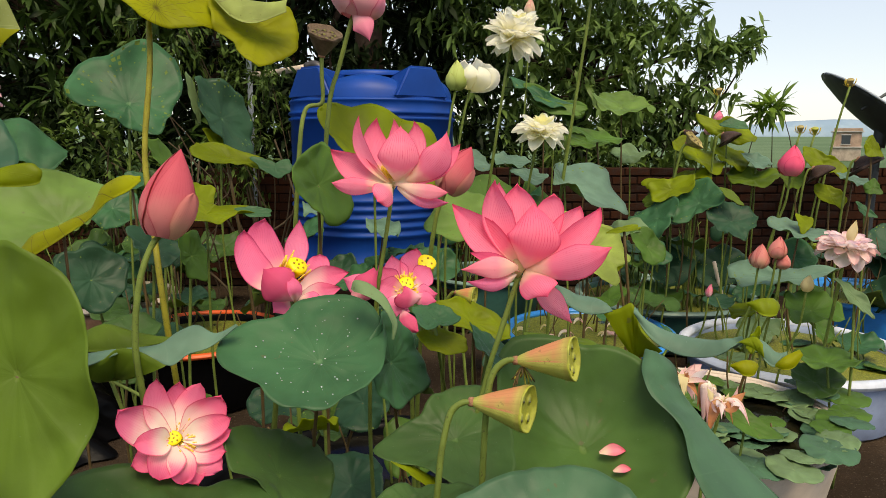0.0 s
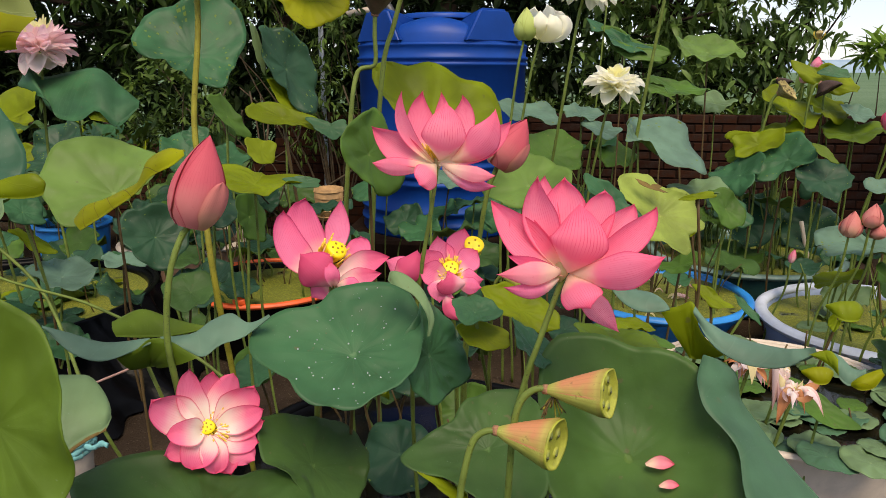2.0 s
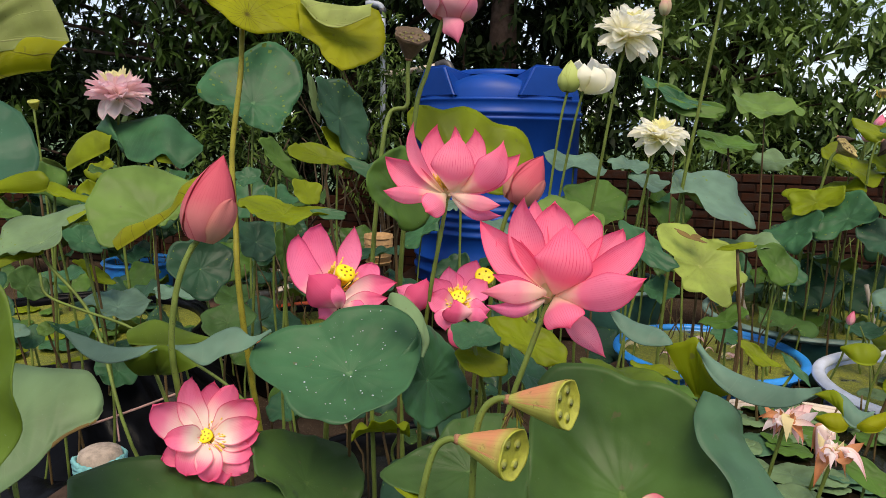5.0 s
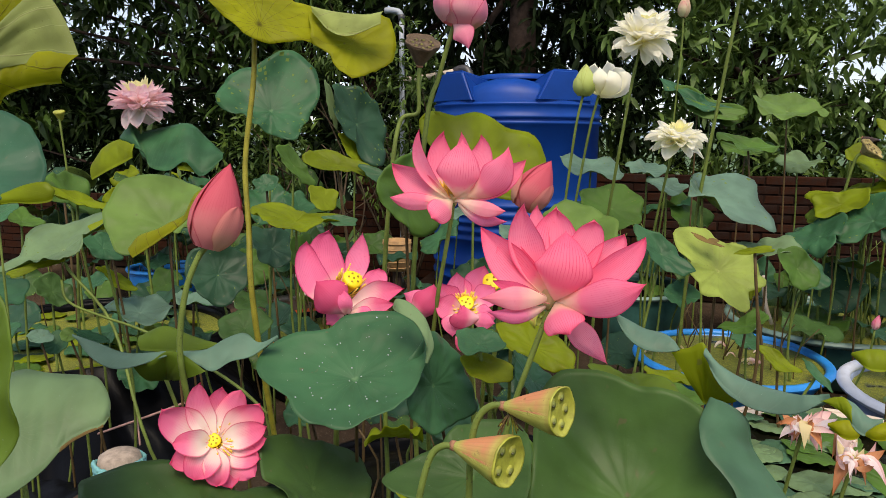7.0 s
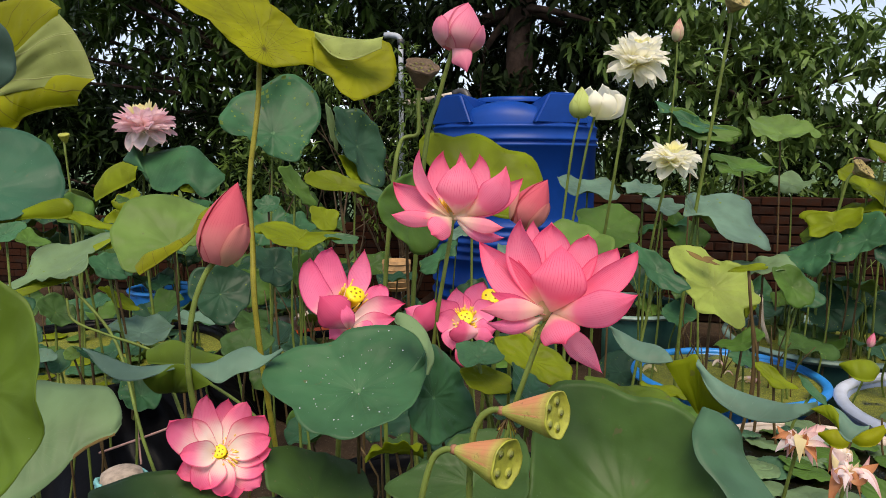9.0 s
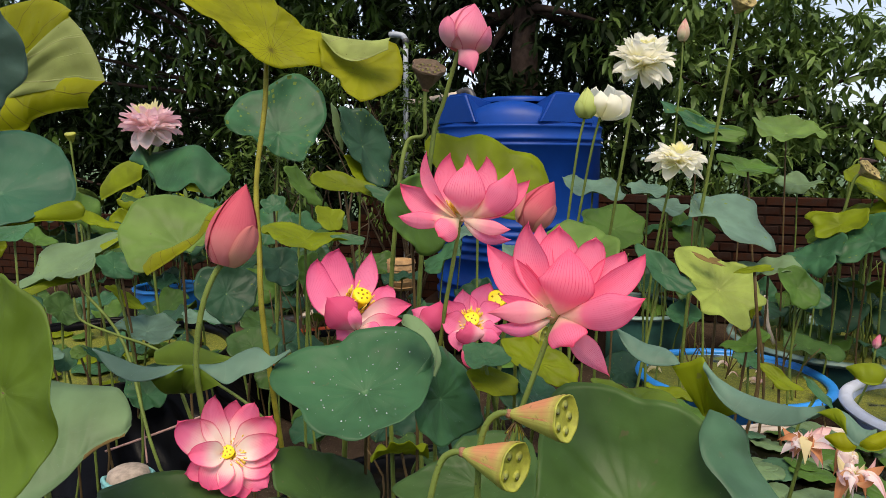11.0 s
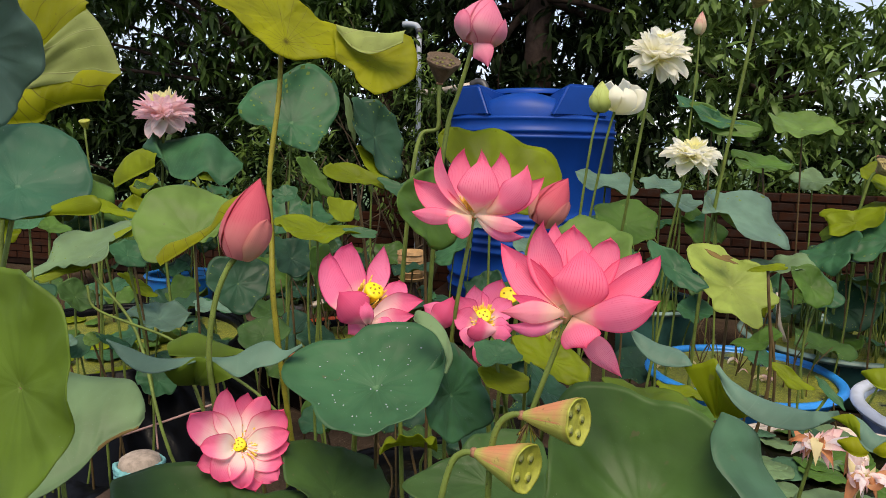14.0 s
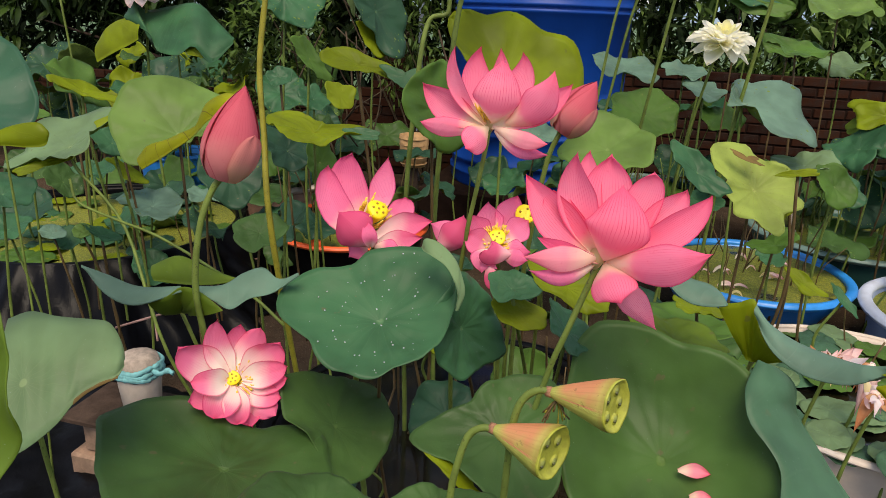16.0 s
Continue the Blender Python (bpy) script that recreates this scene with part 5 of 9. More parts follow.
def black_drape():
    """The crumpled black sheet that hangs over the side of the lined pond."""
    ob = thing("black_sheet", "crumpled glossy black plastic sheet over the pond side", "plastic sheet", (-2.72, 3.30, 0))
    verts, faces, seg, rows = [], [], 150, 16
    for i in range(rows + 1):
        s = i / rows
        for k in range(seg + 1):
            w = radians(-150 + 210 * k / seg)
            fold = 0.030 * math.sin(23 * w + 3 * s) + 0.02 * math.sin(41 * w - 5 * s) + 0.05 * noise.noise(Vector((math.cos(w) * 5, math.sin(w) * 5, s * 4)))
            r = 0.805 + (0.10 + 0.42 * max(0, math.cos(w - radians(-60)))) * s ** 1.3 + fold * (0.25 + s)
            verts.append((r * math.cos(w), r * math.sin(w), 0.362 - 0.36 * s))
    n = seg + 1
    for i in range(rows):
        for k in range(seg):
            faces.append((i * n + k, i * n + k + 1, (i + 1) * n + k + 1, (i + 1) * n + k))
    mesh_object("sheet", verts, faces, BLACK, ob)
    cord = [((0.90 + 0.02 * math.sin(k)) * math.cos(radians(-140 + 12 * k)), 0.93 * math.sin(radians(-140 + 12 * k)), 0.17 + 0.03 * math.sin(k * 1.3)) for k in range(16)]
    tube("cord", cord, 0.006, ROPE, ob, 6, 60, label="pinkish cord tied round")
    tube("cord", [(0.907, -1.000, 0.254), (1.162, -0.980, 0.358), (1.377, -0.960, 0.451)], 0.005, ROPE, ob, 6, 20, label="pinkish cord slung across the sheet")
    tube("cord", [(1.046, -0.940, 0.404), (1.092, -0.990, 0.331), (1.139, -1.040, 0.250)], 0.004, ROPE, ob, 6, 14, label="pinkish cord hanging down")


black_drape()


def ground_sheet_black():
    """A spare length of the black sheet lying crumpled on the soil."""
    ob = thing("black_sheet", "crumpled black plastic sheet lying on the soil", "plastic sheet", (-1.2, 1.5, 0))
    nx, ny = 70, 60
    verts = []
    for j in range(ny + 1):
        for i in range(nx + 1):
            x, y = -1.0 + 2.1 * i / nx, -0.75 + 1.5 * j / ny
            p = Vector((x * 3.2, y * 3.2, 1.7))
            z = 0.045 + 0.05 * noise.noise(p) + 0.03 * abs(noise.noise(p * 2.6)) + 0.012 * noise.noise(p * 7)
            verts.append((x + 0.05 * noise.noise(Vector((y * 2, 3, 1))), y + 0.06 * noise.noise(Vector((x * 2, 5, 2))), max(0.012, z)))
    n = nx + 1
    faces = [(j * n + i, j * n + i + 1, (j + 1) * n + i + 1, (j + 1) * n + i) for j in range(ny) for i in range(nx)]
    mesh_object("sheet", verts, faces, BLACK, ob)


ground_sheet_black()
for key, n, top, sd in (("white", 8, 0.6, 1), ("violet", 18, 0.75, 2), ("blue", 18, 0.8, 3), ("green", 40, 0.95, 4), ("far", 22, 0.95, 5), ("mid", 24, 1.0, 6), ("orange", 18, 0.9, 7),
                        ("clay", 18, 0.9, 8), ("left", 12, 0.8, 9), ("front", 12, 0.8, 11), ("black", 4, 0.7, 11)):
    o = tubs[key][0]
    stems(o, (o.location.x, o.location.y), 0.6 if key == "black" else min(0.36, tubs[key][1] * 0.8), 0.27, top, n, sd, 0.0042, STALK_DRY if sd % 2 else STALK)
# ---- lotus leaves, front to back ----
centre_leaf = lotus_leaf("broad green waxy lotus leaf with a folded rim", (-0.214, 1.132, 1.076), (-0.24, 1.41),
           ("teal", (-0.214, 1.132, 1.076, 28.1, -3.5, 22.1), (0.1335, 0.1335), ((0.163, 111), (0.066, 45), (0.098, 130), (0.074, -103), (0.029, 82), (0.018, -149), (0.009, 7), (0.016, -15), (0.016, 144))),
           ("pale", ((-0.167, 1.200, 1.176), (-0.160, 1.200, 1.192), (-0.135, 1.200, 1.187), (-0.107, 1.190, 1.168), (-0.093, 1.180, 1.149), (-0.080, 1.160, 1.123), (-0.085, 1.140, 1.099)), ((-0.160, 1.190, 1.173), (-0.143, 1.180, 1.170), (-0.117, 1.170, 1.160), (-0.098, 1.155, 1.143), (-0.088, 1.145, 1.126), (-0.088, 1.140, 1.112), (-0.088, 1.135, 1.101)), 0.001, 0), wavy=0.2, dish=0.7)
lotus_leaf("broad funnel-shaped dusty green lotus leaf holding fallen petals", (0.25, 1.08, 0.975), (0.30, 1.22),
           ("dusty", (0.25, 1.08, 0.975, 37, 2, -4), (0.1724, 0.1724), ((0.032, -170), (0.108, -132), (0.035, 25), (0.054, -170), (0.032, -84), (0.01, 50), (0.006, 106), (0.003, -70))), wavy=0.15, dish=3.3)
lotus_leaf("blue-green lotus leaf standing up beside the broad leaf", (0.30, 0.98, 0.80), (0.42, 1.39),
           ("sea", ((0.371, 1.197, 1.064), (0.355, 1.160, 1.047), (0.349, 1.130, 1.037), (0.355, 1.100, 1.013), (0.383, 1.075, 0.988), (0.396, 1.050, 0.969), (0.391, 1.000, 0.940), (0.398, 0.950, 0.909), (0.413, 0.900, 0.886)),
            ((0.376, 1.200, 1.060), (0.407, 1.210, 1.048), (0.434, 1.210, 1.024), (0.442, 1.200, 0.984), (0.472, 1.190, 0.944), (0.509, 1.170, 0.898), (0.546, 1.130, 0.863), (0.579, 1.080, 0.835), (0.613, 1.030, 0.805)), 0.012, 0),
           ("yg", ((0.393, 1.098, 0.977), (0.405, 1.090, 0.966), (0.415, 1.080, 0.945), (0.403, 1.060, 0.929)), ((0.393, 1.097, 0.968), (0.394, 1.092, 0.950), (0.394, 1.080, 0.935), (0.398, 1.065, 0.927)), 0.002, 0), via=((0.40, 1.2, 0.86),))
lotus_leaf("cupped lotus leaf with rolled blue-green rims and a yellow-green underside", (0.383, 1.290, 1.019), (0.42, 1.75),
           ("yg", ((0.316, 1.300, 1.105), (0.345, 1.290, 1.116), (0.368, 1.280, 1.128), (0.382, 1.275, 1.081), (0.400, 1.270, 1.058), (0.426, 1.265, 1.037)), ((0.374, 1.288, 1.018), (0.377, 1.287, 1.018), (0.380, 1.286, 1.017), (0.383, 1.285, 1.017), (0.385, 1.284, 1.018), (0.389, 1.283, 1.019)), 0.006, 0),
           ("glauc", ((0.369, 1.268, 1.125), (0.393, 1.260, 1.099), (0.433, 1.250, 1.080), (0.474, 1.230, 1.075), (0.510, 1.200, 1.080), (0.535, 1.170, 1.096)), ((0.371, 1.265, 1.106), (0.382, 1.235, 1.084), (0.402, 1.210, 1.066), (0.438, 1.185, 1.055), (0.487, 1.165, 1.061), (0.526, 1.150, 1.092)), 0.012, 0),
           ("glauc", ((0.216, 1.330, 1.161), (0.244, 1.330, 1.147), (0.273, 1.330, 1.134), (0.303, 1.320, 1.131), (0.320, 1.300, 1.125), (0.329, 1.280, 1.115)), ((0.219, 1.330, 1.154), (0.232, 1.300, 1.136), (0.250, 1.280, 1.121), (0.274, 1.270, 1.112), (0.303, 1.270, 1.111), (0.327, 1.270, 1.116)), 0.01, 0),
           ("yg", ((0.519, 1.155, 1.089), (0.535, 1.150, 1.099), (0.546, 1.140, 1.103), (0.553, 1.130, 1.094)), ((0.526, 1.150, 1.089), (0.539, 1.140, 1.084), (0.550, 1.130, 1.076), (0.557, 1.120, 1.063)), 0.004, 0),
           ("glauc", ((0.544, 1.150, 1.102), (0.561, 1.140, 1.095), (0.578, 1.130, 1.080), (0.598, 1.130, 1.080)), ((0.550, 1.140, 1.085), (0.554, 1.120, 1.068), (0.568, 1.110, 1.060), (0.592, 1.120, 1.077)), 0.006, 0),
           ("yel", ((0.571, 1.115, 1.065), (0.580, 1.110, 1.077), (0.592, 1.110, 1.084), (0.607, 1.110, 1.091)), ((0.568, 1.110, 1.060), (0.578, 1.100, 1.058), (0.596, 1.100, 1.063), (0.608, 1.100, 1.085)), 0.012, 0),
           ("yg", ((0.606, 1.31, 1.124), (0.625, 1.30, 1.134), (0.650, 1.30, 1.134), (0.664, 1.31, 1.120)), ((0.604, 1.31, 1.119), (0.622, 1.28, 1.105), (0.648, 1.28, 1.105), (0.664, 1.31, 1.115)), 0.006, 0),
           ("yel", ((0.580, 1.31, 0.995), (0.600, 1.305, 1.005), (0.620, 1.305, 1.005), (0.634, 1.31, 0.997)), ((0.580, 1.31, 0.990), (0.600, 1.29, 0.978), (0.620, 1.29, 0.980), (0.634, 1.31, 0.992)), 0.006, 0))
lotus_leaf("mid-green lotus leaf with fine pale veins", (-0.353, 0.522, 1.258), (-0.8, 0.57),
           ("fresh", (-0.353, 0.522, 1.258, -25.9, -72.1, 122.3), (0.108, 0.072), ((0.03, 21), (0.083, 17), (0.046, 108), (0.011, 149), (0.035, 109), (0.017, 177), (0.017, -92), (0.008, -135), (0.004, -74), (0.006, 1))))
lotus_leaf("pale grey-green lotus leaf with a browned edge", (-0.562, 0.779, 1.073), (-0.68, 0.83),
           ("pale", ((-0.638, 0.835, 1.132), (-0.616, 0.853, 1.139), (-0.580, 0.860, 1.134), (-0.539, 0.872, 1.131), (-0.515, 0.878, 1.128), (-0.494, 0.870, 1.117), (-0.477, 0.858, 1.104), (-0.468, 0.848, 1.095)), ((-0.555, 0.699, 1.016), (-0.532, 0.713, 1.019), (-0.515, 0.734, 1.029), (-0.502, 0.760, 1.044), (-0.496, 0.787, 1.061), (-0.480, 0.811, 1.073), (-0.465, 0.825, 1.079), (-0.464, 0.841, 1.089)), 0.010, 0),
           ("brown", ((-0.499, 0.790, 1.064), (-0.492, 0.802, 1.070), (-0.482, 0.815, 1.076), (-0.466, 0.830, 1.082)), ((-0.497, 0.782, 1.058), (-0.489, 0.798, 1.067), (-0.478, 0.812, 1.073), (-0.463, 0.826, 1.079)), 0.002, 0))
lotus_leaf("blue-green waxy lotus leaf with folded edges", (-0.569, 0.751, 1.437), (-0.97, 0.8),
           ("slate", (-0.569, 0.751, 1.437, 42.0, -3.8, 47.3), (0.081, 0.098), ((0.233, 85), (0.085, 22), (0.034, -63), (0.029, -176), (0.033, -64), (0.014, -112), (0.007, 115), (0.015, -81), (0.013, 123), (0.007, -122))),
           ("yg", ((-0.630, 0.750, 1.388), (-0.563, 0.750, 1.393), (-0.519, 0.752, 1.404), (-0.485, 0.755, 1.416), (-0.458, 0.760, 1.420), (-0.451, 0.765, 1.410)), ((-0.625, 0.745, 1.383), (-0.549, 0.745, 1.387), (-0.502, 0.748, 1.394), (-0.470, 0.752, 1.394), (-0.451, 0.757, 1.397), (-0.449, 0.763, 1.407)), 0.004, 0), wavy=0.4, dish=0.7)
lotus_leaf("sea-green lotus leaf with a fine pale rim", (-0.607, 0.761, 1.602), (-1.05, 0.9),
           ("glauc", (-0.607, 0.761, 1.602, 134.7, 84.3, 142.7), (0.089, 0.089), ((0.096, 79), (0.113, -22), (0.054, -93), (0.044, -25), (0.022, -94), (0.026, 159), (0.006, -80), (0.014, 130), (0.007, 23), (0.014, 125))))
lotus_leaf("ageing yellow lotus leaf with black specks, folded back on itself", (-0.84, 1.0, 1.60), (-1.07, 1.04),
           ("yel", ((-0.823, 1.000, 1.718), (-0.774, 1.000, 1.727), (-0.733, 1.000, 1.731), (-0.694, 1.000, 1.727), (-0.655, 0.990, 1.708)), ((-0.850, 1.000, 1.557), (-0.810, 1.000, 1.595), (-0.765, 1.000, 1.628), (-0.706, 0.990, 1.662), (-0.656, 0.985, 1.694)), 0.006, 0),
           ("buff", ((-0.656, 0.985, 1.698), (-0.622, 0.975, 1.669), (-0.598, 0.970, 1.634), (-0.579, 0.965, 1.593)), ((-0.810, 1.000, 1.593), (-0.811, 1.000, 1.586), (-0.814, 1.000, 1.578), (-0.817, 1.000, 1.570)), 0.01, 0),
           ("yel", ((-0.819, 1.000, 1.574), (-0.763, 0.995, 1.591), (-0.700, 0.985, 1.603), (-0.640, 0.975, 1.606), (-0.579, 0.965, 1.593)), ((-0.848, 1.000, 1.514), (-0.778, 1.000, 1.518), (-0.750, 0.995, 1.537), (-0.687, 0.985, 1.549), (-0.622, 0.975, 1.553)), 0.012, 0))
lotus_leaf("pale dusty green lotus leaf with a curled rim", (-1.586, 1.946, 1.116), (-1.09, 2.0),
           ("pale", (-1.586, 1.946, 1.116, 13.3, -26.0, 47.1), (0.147, 0.147), ((0.266, 84), (0.061, 6), (0.094, 75), (0.127, 26), (0.086, 118), (0.053, -52), (0.012, 54), (0.019, 3), (0.025, 132), (0.026, -47))),
           ("yg", (-1.606, 1.871, 1.051, 38.6, -15.7, 47.3), (0.086, 0.02), ((0.016, -179), (0.155, -34), (0.148, -34), (0.063, 118), (0.135, 69), (0.021, 17), (0.035, 76), (0.048, 91))),
           ("yg", (-1.5, 2.046, 1.169, 41.0, -24.1, 43.3), (0.038, 0.025), ((0.012, -71), (0.115, -16), (0.129, 99), (0.094, 109), (0.037, 28), (0.039, 138), (0.035, -131), (0.02, 158))),
           thick=0.005, via=((-1.54, 1.929, 1.032), (-1.376, 1.924, 0.848), (-1.167, 1.8, 0.497)))
lotus_leaf("yellow-green lotus leaf lit through from behind", (-0.887, 1.567, 1.261), (-0.86, 1.58),
           ("lime", (-0.887, 1.567, 1.261, 41.6, -8.9, 36.5), (0.114, 0.114), ((0.637, 115), (0.091, 74), (0.053, -114), (0.08, 138), (0.013, 89), (0.033, -179), (0.0, 9), (0.023, -128))),
           ("yel", ((-0.930, 1.480, 1.208), (-0.903, 1.480, 1.235), (-0.854, 1.480, 1.252), (-0.819, 1.480, 1.268), (-0.763, 1.480, 1.294), (-0.748, 1.480, 1.334), (-0.720, 1.480, 1.355), (-0.688, 1.480, 1.366), (-0.656, 1.480, 1.359)), ((-0.901, 1.450, 1.186), (-0.847, 1.450, 1.217), (-0.811, 1.450, 1.240), (-0.783, 1.450, 1.257), (-0.755, 1.450, 1.278), (-0.725, 1.450, 1.307), (-0.698, 1.450, 1.321), (-0.671, 1.450, 1.334), (-0.644, 1.450, 1.355)), 0.008, 0))
lotus_leaf("glaucous blue-green lotus leaf with a draped wavy rim", (-2.28, 3.52, 1.36), (-2.29, 3.54),
           ("teal", ((-2.589, 3.500, 1.440), (-2.571, 3.520, 1.494), (-2.551, 3.550, 1.558), (-2.495, 3.560, 1.495), (-2.347, 3.600, 1.521), (-2.198, 3.620, 1.540), (-2.074, 3.600, 1.452), (-1.938, 3.550, 1.363)), ((-2.582, 3.500, 1.430), (-2.454, 3.450, 1.403), (-2.368, 3.420, 1.373), (-2.319, 3.400, 1.294), (-2.182, 3.380, 1.279), (-2.068, 3.360, 1.330), (-1.970, 3.360, 1.251), (-1.922, 3.500, 1.345)), 0.03, 0),
           ("yg", ((-2.441, 3.470, 1.443), (-2.565, 3.470, 1.447), (-2.661, 3.450, 1.399), (-2.704, 3.420, 1.326)), ((-2.445, 3.420, 1.345), (-2.497, 3.400, 1.312), (-2.579, 3.380, 1.271), (-2.675, 3.360, 1.217)), 0.02, 0),
           ("yg", ((-2.158, 3.400, 1.320), (-2.097, 3.420, 1.343), (-2.025, 3.420, 1.316)), ((-2.119, 3.380, 1.284), (-2.054, 3.380, 1.276), (-1.997, 3.380, 1.268)), 0.01, 0))
lotus_leaf("blue-green waxy lotus leaf on a tall stalk", (-1.418, 3.127, 1.615), (-1.45, 3.12),
           ("teal", (-1.418, 3.127, 1.615, 58.9, -3.4, 27.6), (0.222, 0.222), ((0.353, 71), (0.04, -114), (0.159, 144), (0.036, -170), (0.019, 23), (0.051, -13), (0.025, 140), (0.014, -153), (0.014, 134), (0.02, 2))))
lotus_leaf("dark teal lotus leaf standing upright on its stalk", (-1.094, 3.493, 1.546), (-1.12, 3.6),
           ("deep", (-1.094, 3.493, 1.546, 50.5, 61.4, 22.2), (0.217, 0.15), ((0.034, 79), (0.076, 9), (0.083, -61), (0.035, -56), (0.036, -112), (0.022, 175), (0.01, 155), (0.012, 133), (0.005, -68), (0.009, -35))),
           ("yg", (-1.115, 3.463, 1.405, 46.7, 47.3, 19.6), (0.101, 0.069), ((0.017, 55), (0.055, -28), (0.054, -163), (0.046, 18), (0.009, 147), (0.048, 87), (0.012, 167), (0.019, 21))),
           ("pale", (-1.233, 3.435, 1.634, 59.3, 77.8, 33.4), (0.114, 0.031), ((0.011, 67), (0.102, -42), (0.024, -89), (0.062, 66), (0.059, -34), (0.039, 35), (0.017, -79), (0.005, -162))))
lotus_leaf("yellow-green lotus leaf lit through from behind", (-0.705, 2.248, 1.388), (-0.67, 2.34),
           ("yg", (-0.705, 2.248, 1.388, 46.1, 17.4, 21.6), (0.123, 0.049), ((0.048, 104), (0.102, 55), (0.204, -19), (0.044, -92), (0.052, -109), (0.064, -85), (0.039, -92), (0.011, -173), (0.022, -170), (0.023, -165))),
           ("teal", (-0.562, 2.278, 1.348, 45.2, 9.3, 18.3), (0.058, 0.04), ((0.065, -81), (0.116, -11), (0.263, 115), (0.086, -118), (0.071, -28), (0.054, -110), (0.057, 34), (0.07, 124))))
lotus_leaf("yellow-green lotus leaf lit through from behind", (-0.202, 2.138, 1.388), (-0.17, 2.15),
           ("yg", (-0.202, 2.138, 1.388, 45.6, 26.8, 9.6), (0.166, 0.166), ((0.514, 83), (0.181, 5), (0.106, 98), (0.036, -73), (0.016, 92), (0.037, -87), (0.021, 29), (0.015, 168), (0.011, -108), (0.007, 93))))
lotus_leaf("mid-green lotus leaf with fine pale veins", (-0.318, 1.817, 1.323), (-0.34, 1.88),
           ("grn", (-0.318, 1.817, 1.323, 34.4, 68.8, 3.1), (0.104, 0.104), ((0.024, 90), (0.088, 9), (0.134, 55), (0.034, -167), (0.012, -2), (0.021, 112), (0.021, -93), (0.009, 14), (0.004, 83), (0.014, -74))))
lotus_leaf("yellow-green lotus leaf lit through from behind", (-0.588, 1.687, 1.273), (-0.56, 1.79),
           ("yg", (-0.588, 1.687, 1.273, 15.6, 7.9, 24.7), (0.102, 0.079), ((0.105, -136), (0.153, -15), (0.29, 49), (0.062, 71), (0.037, 111), (0.049, 142), (0.034, -157), (0.029, -116), (0.028, -63), (0.018, -69))),
           ("teal", (-0.48, 1.721, 1.259, 41.4, 8.6, 21.0), (0.041, 0.02), ((0.026, 5), (0.091, 14), (0.059, 143), (0.019, -92), (0.09, 172), (0.015, -121), (0.014, 177), (0.013, -79))))
lotus_leaf("draped blue-green lotus leaf with a yellow-green underside", (-0.562, 1.095, 1.041), (-0.48, 1.34),
           ("glauc", ((-0.685, 1.020, 1.138), (-0.644, 1.030, 1.123), (-0.594, 1.040, 1.106), (-0.532, 1.060, 1.108)), ((-0.681, 1.020, 1.132), (-0.626, 1.000, 1.103), (-0.573, 1.000, 1.093), (-0.524, 1.050, 1.103)), 0.003, 0),
           ("glauc", ((-0.519, 1.070, 1.106), (-0.474, 1.090, 1.107), (-0.454, 1.120, 1.119), (-0.427, 1.140, 1.126), (-0.393, 1.130, 1.114), (-0.356, 1.130, 1.129)), ((-0.506, 1.060, 1.104), (-0.472, 1.060, 1.090), (-0.443, 1.060, 1.080), (-0.426, 1.090, 1.089), (-0.395, 1.110, 1.096), (-0.350, 1.120, 1.130)), 0.003, 0),
           ("olive", ((-0.633, 1.120, 1.109), (-0.584, 1.130, 1.130), (-0.532, 1.130, 1.117), (-0.467, 1.120, 1.107)), ((-0.616, 1.100, 1.090), (-0.565, 1.100, 1.091), (-0.513, 1.100, 1.097), (-0.461, 1.110, 1.107)), 0.006, 0),
           ("olive", ((-0.568, 1.020, 1.090), (-0.540, 1.030, 1.098), (-0.524, 1.050, 1.110), (-0.491, 1.050, 1.107), (-0.444, 1.040, 1.086)), ((-0.569, 1.090, 1.043), (-0.565, 1.090, 1.042), (-0.558, 1.090, 1.042), (-0.552, 1.090, 1.042), (-0.546, 1.090, 1.044)), 0.012, 0))
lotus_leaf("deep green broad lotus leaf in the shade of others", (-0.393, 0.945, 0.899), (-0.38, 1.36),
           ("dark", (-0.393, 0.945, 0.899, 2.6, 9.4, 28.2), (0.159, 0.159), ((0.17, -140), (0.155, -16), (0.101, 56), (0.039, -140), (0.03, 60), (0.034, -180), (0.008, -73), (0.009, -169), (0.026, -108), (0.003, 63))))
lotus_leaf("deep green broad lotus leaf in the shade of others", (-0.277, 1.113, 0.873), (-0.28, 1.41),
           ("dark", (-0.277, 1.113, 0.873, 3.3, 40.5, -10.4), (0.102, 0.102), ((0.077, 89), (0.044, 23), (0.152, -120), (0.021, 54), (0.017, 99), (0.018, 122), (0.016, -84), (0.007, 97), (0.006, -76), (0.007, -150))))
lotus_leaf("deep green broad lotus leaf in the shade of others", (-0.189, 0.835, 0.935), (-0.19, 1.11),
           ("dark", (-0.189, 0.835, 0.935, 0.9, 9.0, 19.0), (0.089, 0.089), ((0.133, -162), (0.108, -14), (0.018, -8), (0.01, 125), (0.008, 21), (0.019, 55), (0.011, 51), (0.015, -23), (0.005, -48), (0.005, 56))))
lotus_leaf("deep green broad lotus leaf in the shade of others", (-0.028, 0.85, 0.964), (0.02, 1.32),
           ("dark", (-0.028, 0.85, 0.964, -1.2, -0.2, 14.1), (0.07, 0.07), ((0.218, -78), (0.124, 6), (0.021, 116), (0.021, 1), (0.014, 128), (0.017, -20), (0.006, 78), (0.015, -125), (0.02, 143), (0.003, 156))))
